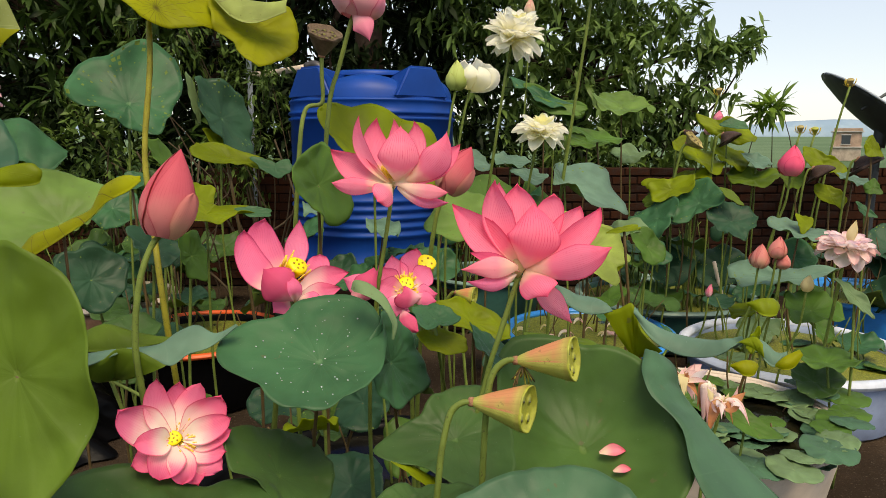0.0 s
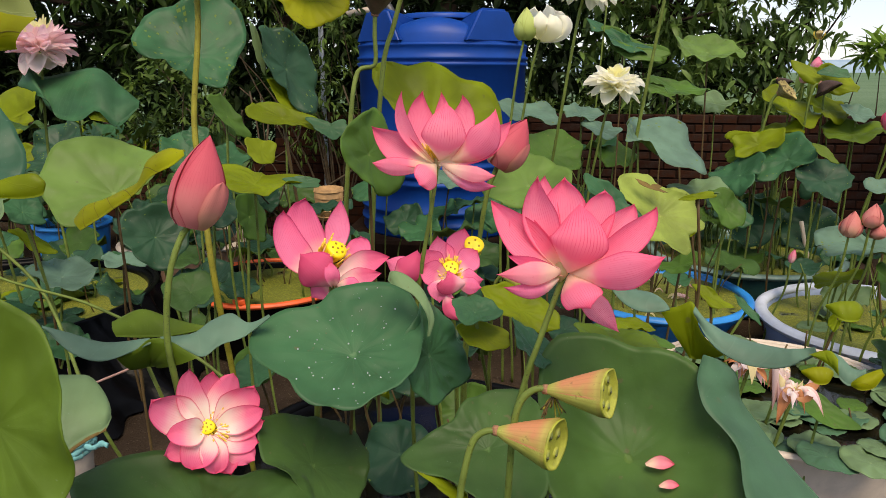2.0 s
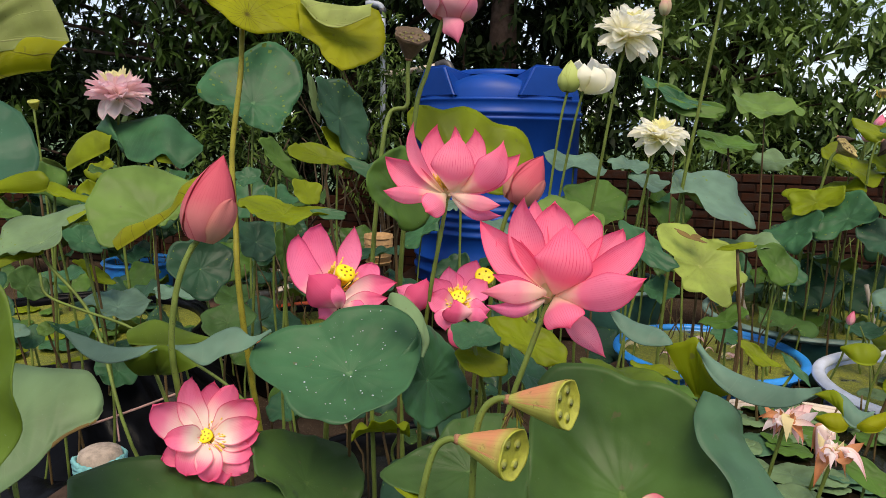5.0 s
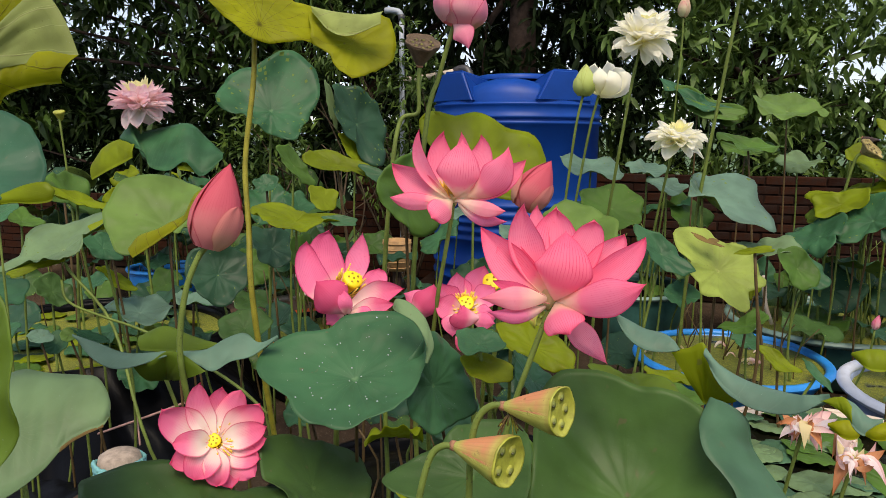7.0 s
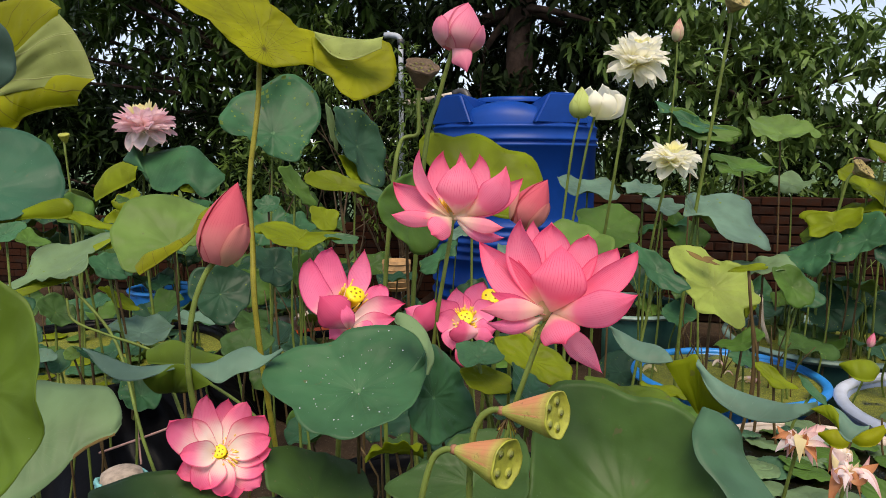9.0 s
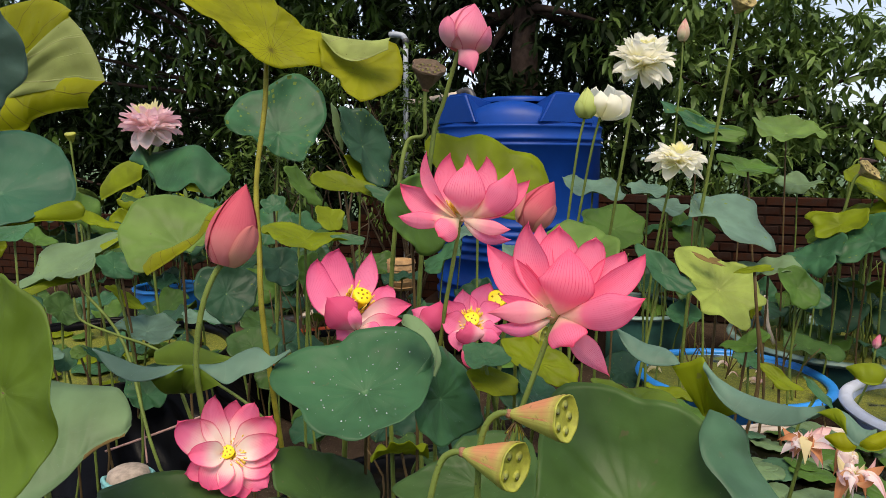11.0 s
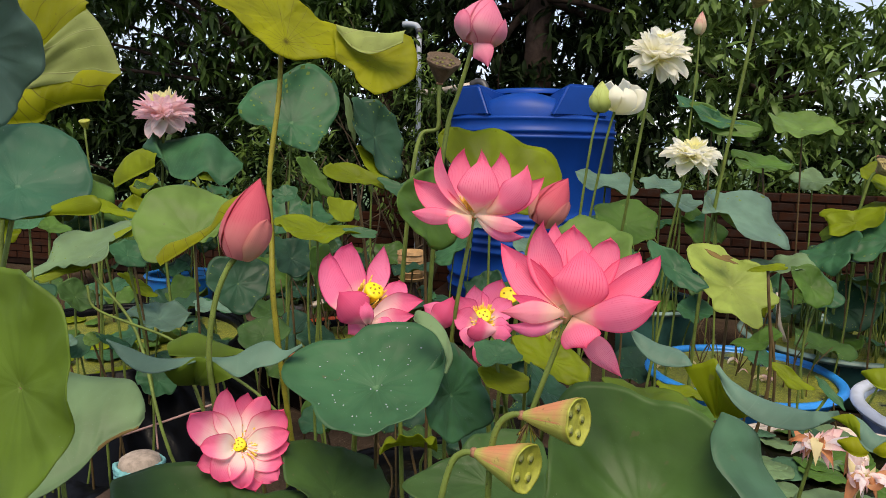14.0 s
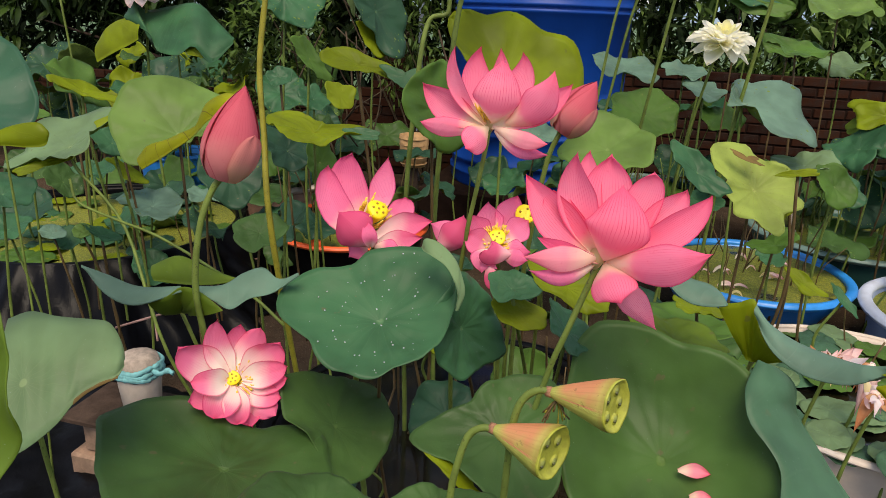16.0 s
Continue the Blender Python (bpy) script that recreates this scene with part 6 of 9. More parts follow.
lotus_leaf("glaucous blue-green lotus leaf with a rolled rim", (0.02, 0.998, 0.994), (0.02, 1.32),
           ("dark", (0.02, 0.998, 0.994, 24.8, -4.5, 11.1), (0.098, 0.098), ((0.082, -70), (0.068, 81), (0.177, 173), (0.058, 27), (0.042, -146), (0.029, 24), (0.013, -108), (0.014, 56), (0.018, -101), (0.017, 126))),
           ("yg", (-0.026, 0.932, 0.95, 5.9, 25.3, -9.2), (0.049, 0.012), ((0.028, 105), (0.147, -88), (0.037, -165), (0.12, 58), (0.021, 58), (0.047, 25), (0.03, -163), (0.031, 168), (0.012, -122), (0.014, 73))))
lotus_leaf("deep green broad lotus leaf in the shade of others", (-0.082, 1.213, 1.034), (-0.04, 1.61),
           ("teal", (-0.082, 1.213, 1.034, -34.3, 69.1, -64.4), (0.086, 0.086), ((0.046, 107), (0.031, 0), (0.102, -162), (0.027, -77), (0.019, -62), (0.02, -16), (0.006, -163), (0.012, 141), (0.007, -162), (0.011, -146))))
lotus_leaf("glaucous blue-green lotus leaf with a rolled rim", (-0.015, 1.225, 1.12), (0.02, 1.69),
           ("teal", (-0.015, 1.225, 1.12, 21.4, 7.3, 8.3), (0.041, 0.041), ((0.033, 108), (0.044, 32), (0.094, 18), (0.049, -36), (0.022, 83), (0.011, -93), (0.039, -11), (0.007, -65))),
           ("yg", (0.001, 1.232, 1.068, 28.9, 14.5, 4.5), (0.046, 0.034), ((0.019, 102), (0.056, 20), (0.026, 99), (0.01, -7), (0.033, -176), (0.05, -75), (0.015, -155), (0.007, -66))))
lotus_leaf("yellow-green lotus leaf lit through from behind", (0.07, 1.409, 1.063), (0.07, 1.76),
           ("yg", (0.07, 1.409, 1.063, 29.9, 23.3, -2.0), (0.079, 0.052), ((0.027, 114), (0.085, 14), (0.014, -112), (0.013, -12), (0.016, 120), (0.031, -25), (0.018, 146), (0.014, -105), (0.015, -152), (0.004, -80))))
lotus_leaf("glaucous blue-green lotus leaf with a wavy rim", (0.091, 1.201, 1.069), (0.1, 1.56),
           ("teal", (0.091, 1.201, 1.069, 7.7, 39.4, -11.4), (0.049, 0.049), ((0.033, 108), (0.039, -1), (0.138, 144), (0.032, 157), (0.044, 110), (0.03, -44), (0.018, -142), (0.029, -94))))
lotus_leaf("fading yellow-green lotus leaf with a browned edge", (0.602, 2.700, 1.013), (0.55, 2.74),
           ("pyel", (0.602, 2.700, 1.013, 34.8, 30.0, -17.4), (0.1524, 0.1524), ((0.024, 133), (0.193, -37), (0.139, 157), (0.044, -129), (0.059, 140), (0.036, 95), (0.053, 134), (0.033, 77))),
           ("brown", (0.554, 2.714, 1.104, 40.0, 21.4, -10.8), (0.054, 0.013), ((0.053, -89), (0.213, 64), (0.139, 165), (0.202, -75), (0.185, 23), (0.102, 102), (0.107, 158), (0.083, -146))))
lotus_leaf("glaucous blue-green lotus leaf with a wavy rim", (0.617, 3.346, 1.251), (0.65, 3.33),
           ("glauc", (0.617, 3.346, 1.251, 22.0, 30.0, -9.4), (0.189, 0.16), ((0.73, 36), (0.263, 78), (0.06, -26), (0.116, -60), (0.062, -24), (0.07, 75), (0.062, 135), (0.045, -151), (0.024, -36), (0.037, 24))))
lotus_leaf("blue-green waxy lotus leaf on a tall stalk", (0.382, 2.492, 1.09), (0.34, 2.56),
           ("teal", (0.382, 2.492, 1.09, 37.1, 37.0, -11.1), (0.113, 0.059), ((0.014, 144), (0.072, -18), (0.042, 101), (0.022, -14), (0.04, 94), (0.017, -136), (0.034, 139), (0.007, -169))))
lotus_leaf("glaucous blue-green lotus leaf with a wavy rim", (1.127, 3.558, 0.861), (1.11, 3.61),
           ("teal", (1.127, 3.558, 0.861, 35.0, 44.0, -24.2), (0.107, 0.083), ((0.013, 122), (0.057, -38), (0.073, 147), (0.039, 34), (0.026, 95), (0.011, 14), (0.033, -120), (0.007, -78))))
lotus_leaf("yellow-green lotus leaf lit through from behind", (0.905, 3.423, 0.991), (0.9, 3.45),
           ("pale", (0.905, 3.423, 0.991, 14.1, -8.7, -10.4), (0.122, 0.122), ((0.015, 132), (0.185, 36), (0.081, 131), (0.039, -102), (0.034, 36), (0.031, -141), (0.038, 37), (0.031, 97), (0.016, -146), (0.022, 60))))
lotus_leaf("fresh lime-green young lotus leaf", (1.273, 4.911, 1.681), (1.32, 4.92),
           ("lime", (1.273, 4.911, 1.681, 24.6, 10.2, -11.9), (0.201, 0.201), ((0.039, 133), (0.072, -15), (0.056, 23), (0.02, 4), (0.011, 24), (0.021, 36), (0.01, 91), (0.028, -39), (0.006, 67), (0.005, 11))))
lotus_leaf("blue-green waxy lotus leaf with folded edges", (0.742, 4.995, 1.739), (0.73, 5.0),
           ("teal", (0.742, 4.995, 1.739, 25.4, 19.9, -5.1), (0.224, 0.115), ((0.134, -101), (0.227, -17), (0.35, 79), (0.155, 165), (0.034, -71), (0.086, 172), (0.082, -130), (0.05, -34), (0.025, -37), (0.021, -19))),
           ("grn", (0.81, 4.94, 1.657, 50.6, 16.3, -6.4), (0.176, 0.069), ((0.155, -77), (0.224, 26), (0.21, 106), (0.099, -155), (0.062, -161), (0.065, -161), (0.058, -72), (0.056, -25))))
lotus_leaf("mid-green lotus leaf with fine pale veins", (1.049, 4.958, 1.429), (1.06, 4.98),
           ("grn", (1.049, 4.958, 1.429, 21.6, 7.4, -9.8), (0.168, 0.124), ((0.022, -135), (0.138, 13), (0.157, 82), (0.067, -148), (0.035, 56), (0.079, 162), (0.022, -60), (0.02, 102))))
lotus_leaf("mid-green lotus leaf with fine pale veins", (1.446, 5.283, 1.325), (1.43, 5.37),
           ("pale", (1.446, 5.283, 1.325, 20.6, 5.5, -13.5), (0.135, 0.135), ((0.025, 132), (0.029, -66), (0.036, 59), (0.05, 32), (0.072, 96), (0.021, -39), (0.005, 60), (0.014, 133))))
lotus_leaf("mid-green lotus leaf with fine pale veins", (0.209, 3.314, 1.167), (0.19, 3.37),
           ("grn", (0.209, 3.314, 1.167, 42.9, 12.7, -1.3), (0.143, 0.143), ((0.029, 111), (0.066, -19), (0.053, -173), (0.018, 149), (0.007, 136), (0.021, -113), (0.012, -137), (0.024, -91), (0.015, 102), (0.003, 56))))
lotus_leaf("mid-green lotus leaf with fine pale veins", (0.086, 2.352, 1.178), (0.13, 2.35),
           ("lime", (0.086, 2.352, 1.178, 31.9, -2.5, 1.7), (0.139, 0.139), ((0.044, 110), (0.033, -9), (0.096, -89), (0.023, 37), (0.01, -171), (0.005, -142), (0.007, 158), (0.026, 61), (0.008, 139), (0.006, 62))))
lotus_leaf("glaucous blue-green lotus leaf with a wavy rim", (0.099, 3.625, 1.341), (0.06, 3.64),
           ("glauc", (0.099, 3.625, 1.341, 20.6, 12.4, 1.2), (0.147, 0.147), ((0.038, 102), (0.086, 28), (0.052, -83), (0.03, -83), (0.033, -153), (0.051, -65), (0.017, -147), (0.007, 67))))
lotus_leaf("blue-green waxy lotus leaf on a tall stalk", (0.379, 3.822, 1.318), (0.41, 3.89),
           ("glauc", (0.379, 3.822, 1.318, 19.7, 7.4, -2.9), (0.099, 0.099), ((0.019, 111), (0.083, 16), (0.025, -159), (0.054, -11), (0.069, 60), (0.026, -19), (0.015, 117), (0.015, -47))))
lotus_leaf("glaucous blue-green lotus leaf with a wavy rim", (0.476, 3.712, 1.245), (0.45, 3.74),
           ("glauc", (0.476, 3.712, 1.245, 24.4, 17.2, -5.4), (0.093, 0.093), ((0.018, 109), (0.028, -9), (0.048, 119), (0.03, -20), (0.082, 92), (0.008, 24), (0.005, 126), (0.015, -142))))
lotus_leaf("blue-green waxy lotus leaf on a tall stalk", (-1.957, 2.786, 0.661), (-1.99, 2.83),
           ("glauc", (-1.957, 2.786, 0.661, 16.1, 6.7, 36.5), (0.143, 0.143), ((0.042, 60), (0.054, -16), (0.106, 137), (0.019, 100), (0.009, 80), (0.023, -106), (0.008, 176), (0.029, -175), (0.007, 24), (0.005, -102))))
lotus_leaf("yellow-green lotus leaf lit through from behind", (-2.046, 2.754, 0.806), (-2.09, 2.83),
           ("yg", (-2.046, 2.754, 0.806, 34.7, 37.9, 30.9), (0.092, 0.045), ((0.017, 36), (0.087, -22), (0.067, 124), (0.027, 33), (0.063, -65), (0.02, -17), (0.022, -105), (0.025, 45))))
lotus_leaf("blue-green waxy lotus leaf on a tall stalk", (-1.757, 2.939, 0.688), (-1.72, 3.05),
           ("teal", (-1.757, 2.939, 0.688, 13.6, 7.4, 32.3), (0.077, 0.077), ((0.025, 78), (0.104, 2), (0.066, -102), (0.002, -6), (0.061, 81), (0.021, 160), (0.029, 83), (0.015, -25))))
lotus_leaf("deep green broad lotus leaf in the shade of others", (-1.201, 2.275, 0.972), (-1.18, 2.39),
           ("deep", (-1.201, 2.275, 0.972, 56.6, 15.7, 28.9), (0.118, 0.118), ((0.027, 64), (0.017, -130), (0.088, 141), (0.007, 88), (0.008, 6), (0.026, -105), (0.035, -64), (0.008, 158))))
lotus_leaf("deep green broad lotus leaf in the shade of others", (-0.986, 2.304, 1.079), (-1.03, 2.32),
           ("deep", (-0.986, 2.304, 1.079, 38.0, 31.1, 22.1), (0.091, 0.091), ((0.028, 58), (0.022, 1), (0.085, 139), (0.056, -23), (0.06, 121), (0.018, 117), (0.022, 109), (0.028, -84))))
lotus_leaf("glaucous blue-green lotus leaf with a wavy rim", (-1.303, 2.843, 1.264), (-1.26, 2.93),
           ("teal", (-1.303, 2.843, 1.264, 45.2, -9.4, 28.9), (0.054, 0.054), ((0.01, 70), (0.037, 16), (0.009, 25), (0.018, -156), (0.083, 87), (0.01, 158), (0.008, 103), (0.003, 85))))
lotus_leaf("yellow-green lotus leaf lit through from behind", (-1.098, 2.728, 1.356), (-1.11, 2.84),
           ("grn", (-1.098, 2.728, 1.356, 44.6, 51.2, 22.6), (0.102, 0.052), ((0.005, 63), (0.084, -43), (0.054, 11), (0.082, 80), (0.019, -54), (0.049, 62), (0.017, 70), (0.005, -150))),
           ("yg", (-0.984, 2.748, 1.215, 43.7, 32.4, 20.3), (0.065, 0.065), ((0.012, 57), (0.007, 26), (0.103, 173), (0.063, -60), (0.027, -51), (0.043, -47), (0.032, 134), (0.009, 176))))
lotus_leaf("glaucous blue-green lotus leaf with a wavy rim", (-1.259, 3.08, 1.155), (-1.25, 3.17),
           ("teal", (-1.259, 3.08, 1.155, 32.3, 23.3, 23.2), (0.075, 0.075), ((0.016, 75), (0.022, -9), (0.024, 59), (0.035, 50), (0.08, 129), (0.014, 26), (0.005, 86), (0.008, 173))))
lotus_leaf("mid-green lotus leaf with fine pale veins", (-0.838, 2.259, 1.052), (-0.86, 2.27),
           ("grn", (-0.838, 2.259, 1.052, 11.4, 73.2, -10.9), (0.086, 0.073), ((0.021, 95), (0.047, -35), (0.04, -2), (0.012, 106), (0.047, 30), (0.039, 138), (0.015, 48), (0.017, 25))))
lotus_leaf("glaucous blue-green lotus leaf with a wavy rim", (-2.12, 2.555, 1.241), (-2.13, 2.55),
           ("teal", (-2.12, 2.555, 1.241, 44.5, 10.4, 42.5), (0.055, 0.042), ((0.007, 59), (0.07, -1), (0.09, 7), (0.025, -47), (0.073, 94), (0.01, 1), (0.017, 45), (0.025, 100))))
lotus_leaf("yellow-green lotus leaf lit through from behind", (-1.956, 2.434, 1.244), (-1.97, 2.55),
           ("grn", (-1.956, 2.434, 1.244, 18.2, 35.1, 39.6), (0.131, 0.131), ((0.02, 61), (0.077, -116), (0.13, -27), (0.122, 35), (0.029, 136), (0.031, 9), (0.055, 12), (0.033, 92))))
lotus_leaf("glaucous blue-green lotus leaf with a wavy rim", (-1.559, 1.697, 1.251), (-1.58, 1.68),
           ("teal", (-1.559, 1.697, 1.251, 28.0, -16.7, 49.1), (0.054, 0.054), ((0.021, 51), (0.021, 136), (0.039, -10), (0.045, 78), (0.073, -33), (0.014, 13), (0.018, 93), (0.006, -81))))
lotus_leaf("mid-green lotus leaf with fine pale veins", (-1.87, 2.089, 1.176), (-1.92, 2.09),
           ("grn", (-1.87, 2.089, 1.176, 16.2, 18.8, 43.9), (0.062, 0.072), ((0.022, 69), (0.035, -5), (0.077, -36), (0.079, -4), (0.047, 121), (0.028, -1), (0.024, -31), (0.022, 29))))
lotus_leaf("glaucous blue-green lotus leaf with a wavy rim", (-1.672, 2.254, 1.054), (-1.64, 2.28),
           ("teal", (-1.672, 2.254, 1.054, 39.2, 27.0, 36.5), (0.074, 0.06), ((0.022, 54), (0.02, -10), (0.049, -144), (0.056, -45), (0.072, -125), (0.015, -21), (0.011, 134), (0.008, 115))))
lotus_leaf("blue-green waxy lotus leaf on a tall stalk", (-1.622, 1.724, 1.0), (-1.64, 1.72),
           ("teal", (-1.622, 1.724, 1.0, 25.1, 4.5, 47.2), (0.079, 0.095), ((0.035, 49), (0.076, -16), (0.051, 13), (0.051, 152), (0.038, 22), (0.043, 140), (0.022, 141), (0.011, 39))))
lotus_leaf("mid-green lotus leaf with fine pale veins", (1.564, 2.647, 0.561), (1.61, 2.69),
           ("grn", (1.564, 2.647, 0.561, 5.9, -0.6, -30.6), (0.119, 0.119), ((0.042, 123), (0.033, 73), (0.041, 51), (0.046, -86), (0.033, 45), (0.042, -50), (0.016, -6), (0.017, 117))))
lotus_leaf("mid-green lotus leaf with fine pale veins", (1.545, 2.682, 0.46), (1.52, 2.67),
           ("dark", (1.545, 2.682, 0.46, 20.1, 13.0, -34.5), (0.104, 0.12), ((0.025, 121), (0.034, 47), (0.108, 130), (0.068, -92), (0.052, 134), (0.012, 163), (0.019, 58), (0.029, -121))))
lotus_leaf("mid-green lotus leaf with fine pale veins", (0.997, 2.099, 0.529), (1.01, 2.1),
           ("grn", (0.997, 2.099, 0.529, 24.1, 24.9, -36.5), (0.1, 0.048), ((0.023, -172), (0.07, 27), (0.153, 91), (0.034, -132), (0.056, 102), (0.014, -142), (0.023, -24), (0.029, 175))))
lotus_leaf("yellow-green lotus leaf lit through from behind", (1.24, 2.611, 0.642), (1.19, 2.66),
           ("yg", (1.24, 2.611, 0.642, 0.8, -68.2, 20.0), (0.051, 0.027), ((0.014, 177), (0.089, -46), (0.131, -29), (0.1, 92), (0.042, -28), (0.038, -13), (0.036, 48), (0.019, -108))))
lotus_leaf("pale dusty green lotus leaf with a curled rim", (0.671, 2.495, 1.108), (0.65, 2.61),
           ("yg", (0.671, 2.495, 1.108, 40.4, -12.7, -13.4), (0.054, 0.018), ((0.028, 6), (0.199, 31), (0.085, -160), (0.091, -123), (0.042, -149), (0.061, -82), (0.017, 114), (0.013, 5))))
lotus_leaf("mid-green lotus leaf with fine pale veins", (0.771, 3.082, 0.712), (0.73, 3.14),
           ("grn", (0.771, 3.082, 0.712, 7.6, -17.6, -5.9), (0.094, 0.094), ((0.014, 114), (0.094, 39), (0.144, 124), (0.028, -89), (0.004, -30), (0.065, -89), (0.019, 41), (0.009, 0))))
lotus_leaf("blue-green waxy lotus leaf on a tall stalk", (0.854, 3.44, 0.533), (0.88, 3.48),
           ("teal", (0.854, 3.44, 0.533, 22.9, 6.6, -12.6), (0.066, 0.066), ((0.015, 117), (0.008, 14), (0.027, -38), (0.038, -3), (0.078, 139), (0.012, 86), (0.003, 88), (0.011, 79))))
lotus_leaf("ageing yellow lotus leaf with brown specks and strong veins", (0.855, 2.831, 0.634), (0.9, 2.88),
           ("yg", (0.855, 2.831, 0.634, 29.8, 28.0, -22.1), (0.079, 0.035), ((0.015, 168), (0.076, -40), (0.124, 102), (0.06, 78), (0.021, 94), (0.02, -6), (0.04, 172), (0.012, -172))))
lotus_leaf("blue-green waxy lotus leaf on a tall stalk", (0.984, 2.788, 0.601), (0.96, 2.83),
           ("teal", (0.984, 2.788, 0.601, 25.6, 40.8, -31.3), (0.067, 0.022), ((0.015, 172), (0.083, -31), (0.053, 68), (0.06, 39), (0.063, -78), (0.028, 4), (0.006, -158), (0.023, 13))))
lotus_leaf("mid-green lotus leaf with fine pale veins", (1.42, 4.341, 0.441), (1.37, 4.38),
           ("grn", (1.42, 4.341, 0.441, 10.1, 2.6, -16.3), (0.148, 0.17), ((0.037, 122), (0.078, 1), (0.02, 79), (0.005, -6), (0.084, 165), (0.004, -70), (0.018, 159), (0.008, -147))))
lotus_leaf("dark teal lotus leaf standing upright on its stalk", (1.396, 4.233, 0.966), (1.43, 4.28),
           ("deep", (1.396, 4.233, 0.966, 17.1, -16.6, -13.8), (0.171, 0.171), ((0.039, 124), (0.056, 68), (0.089, 93), (0.059, -96), (0.038, -24), (0.032, -98), (0.03, 23), (0.016, 60))))
lotus_leaf("yellow-green lotus leaf lit through from behind", (1.426, 4.242, 1.132), (1.38, 4.26),
           ("yg", (1.426, 4.242, 1.132, 43.6, -19.9, -14.5), (0.137, 0.099), ((0.026, 161), (0.134, -2), (0.114, 5), (0.107, 164), (0.014, -4), (0.031, 147), (0.049, 161), (0.015, -35))))
lotus_leaf("ageing yellow lotus leaf with brown specks and strong veins", (-0.736, 1.776, 1.738), (-0.7, 1.83),
           ("yel", (-0.724, 1.768, 1.826, 59.2, 22.8, 32.3), (0.218, 0.108), ((0.03, 9), (0.113, -28), (0.114, 28), (0.138, 67), (0.043, -119), (0.022, -139), (0.011, -132), (0.034, -168), (0.035, -76), (0.02, -99))),
           ("yel", (-0.495, 1.877, 1.729, 56.0, 20.1, 23.3), (0.112, 0.112), ((0.033, 25), (0.085, 35), (0.158, 157), (0.065, -36), (0.038, -16), (0.026, -134), (0.032, 61), (0.024, -148), (0.015, 23), (0.011, -124))),
           ("buff", ((-0.607, 1.840, 1.819), (-0.540, 1.850, 1.804), (-0.460, 1.860, 1.795), (-0.409, 1.870, 1.803)), ((-0.596, 1.830, 1.803), (-0.544, 1.820, 1.751), (-0.485, 1.820, 1.736), (-0.407, 1.840, 1.767)), 0.008, 0),
           stalk=STALK_YEL, thick=0.0072, via=((-0.741, 1.764, 1.609), (-0.752, 1.726, 1.406), (-0.728, 1.689, 1.238), (-0.686, 1.631, 0.986)))
lotus_leaf("mid-green lotus leaf with fine pale veins", (0.269, 1.366, 1.012), (0.24, 1.67),
           ("olive", (0.269, 1.366, 1.012, 2.3, 11.5, -6.9), (0.081, 0.081), ((0.046, 113), (0.122, 19), (0.056, 118), (0.048, -45), (0.021, 94), (0.008, -90), (0.036, 67), (0.01, -43), (0.02, 76), (0.007, 155))))
lotus_leaf("mid-green lotus leaf with fine pale veins", (-1.031, 2.15, 0.819), (-1.06, 2.25),
           ("dark", (-1.031, 2.15, 0.819, 30.7, -9.9, 33.9), (0.09, 0.09), ((0.022, 69), (0.033, -1), (0.062, 18), (0.009, 140), (0.018, -41), (0.012, -63), (0.035, -73), (0.005, 70))))
lotus_leaf("yellow-green lotus leaf lit through from behind", (-1.816, 2.305, 1.233), (-1.85, 2.29),
           ("yg", (-1.816, 2.305, 1.233, 15.7, 20.8, 40.3), (0.11, 0.077), ((0.034, 45), (0.102, 31), (0.023, -57), (0.042, -15), (0.026, 72), (0.044, -81), (0.013, -131), (0.023, -38))))
lotus_leaf("glaucous blue-green lotus leaf with a wavy rim", (-2.04, 2.081, 0.734), (-2.0, 2.14),
           ("teal", (-2.04, 2.081, 0.734, 16.5, -9.2, 51.5), (0.082, 0.082), ((0.025, 52), (0.023, 112), (0.014, 80), (0.009, 83), (0.048, -1), (0.04, 58), (0.009, -82), (0.012, 155))))
lotus_leaf("yellow-green lotus leaf lit through from behind", (1.82, 4.391, 1.494), (1.87, 4.43),
           ("yg", (1.82, 4.391, 1.494, 49.0, 23.2, -22.4), (0.176, 0.084), ((0.01, -30), (0.09, 21), (0.112, -160), (0.071, -22), (0.061, 105), (0.034, -77), (0.029, 41), (0.021, -171), (0.012, -115), (0.011, 135))),
           ("teal", (1.838, 4.35, 1.522, 49.4, 7.7, -22.9), (0.073, 0.044), ((0.017, 74), (0.094, 4), (0.12, -80), (0.037, 100), (0.059, -122), (0.028, -132), (0.015, -92), (0.028, 163))))
lotus_leaf("yellow-green lotus leaf lit through from behind", (1.651, 4.402, 1.331), (1.69, 4.47),
           ("yg", (1.651, 4.402, 1.331, 20.5, 30.6, -21.6), (0.148, 0.148), ((0.018, 82), (0.243, 11), (0.059, -167), (0.07, -87), (0.01, -22), (0.042, 173), (0.025, 174), (0.031, 137), (0.012, -148), (0.016, 48))))
lotus_leaf("yellow-green lotus leaf lit through from behind", (1.869, 4.422, 1.323), (1.9, 4.51),
           ("yg", (1.869, 4.422, 1.323, 27.4, 27.9, -23.9), (0.111, 0.111), ((0.018, 112), (0.093, -30), (0.015, 172), (0.023, 63), (0.019, -128), (0.013, 66), (0.041, -173), (0.007, 116))))
lotus_leaf("yellow-green lotus leaf lit through from behind", (1.519, 4.39, 1.184), (1.52, 4.38),
           ("yg", (1.519, 4.39, 1.184, 18.9, -10.2, -18.6), (0.184, 0.121), ((0.024, 99), (0.144, 26), (0.114, -121), (0.066, -57), (0.045, 150), (0.022, -92), (0.025, 73), (0.006, -66), (0.034, 54), (0.02, -128))))
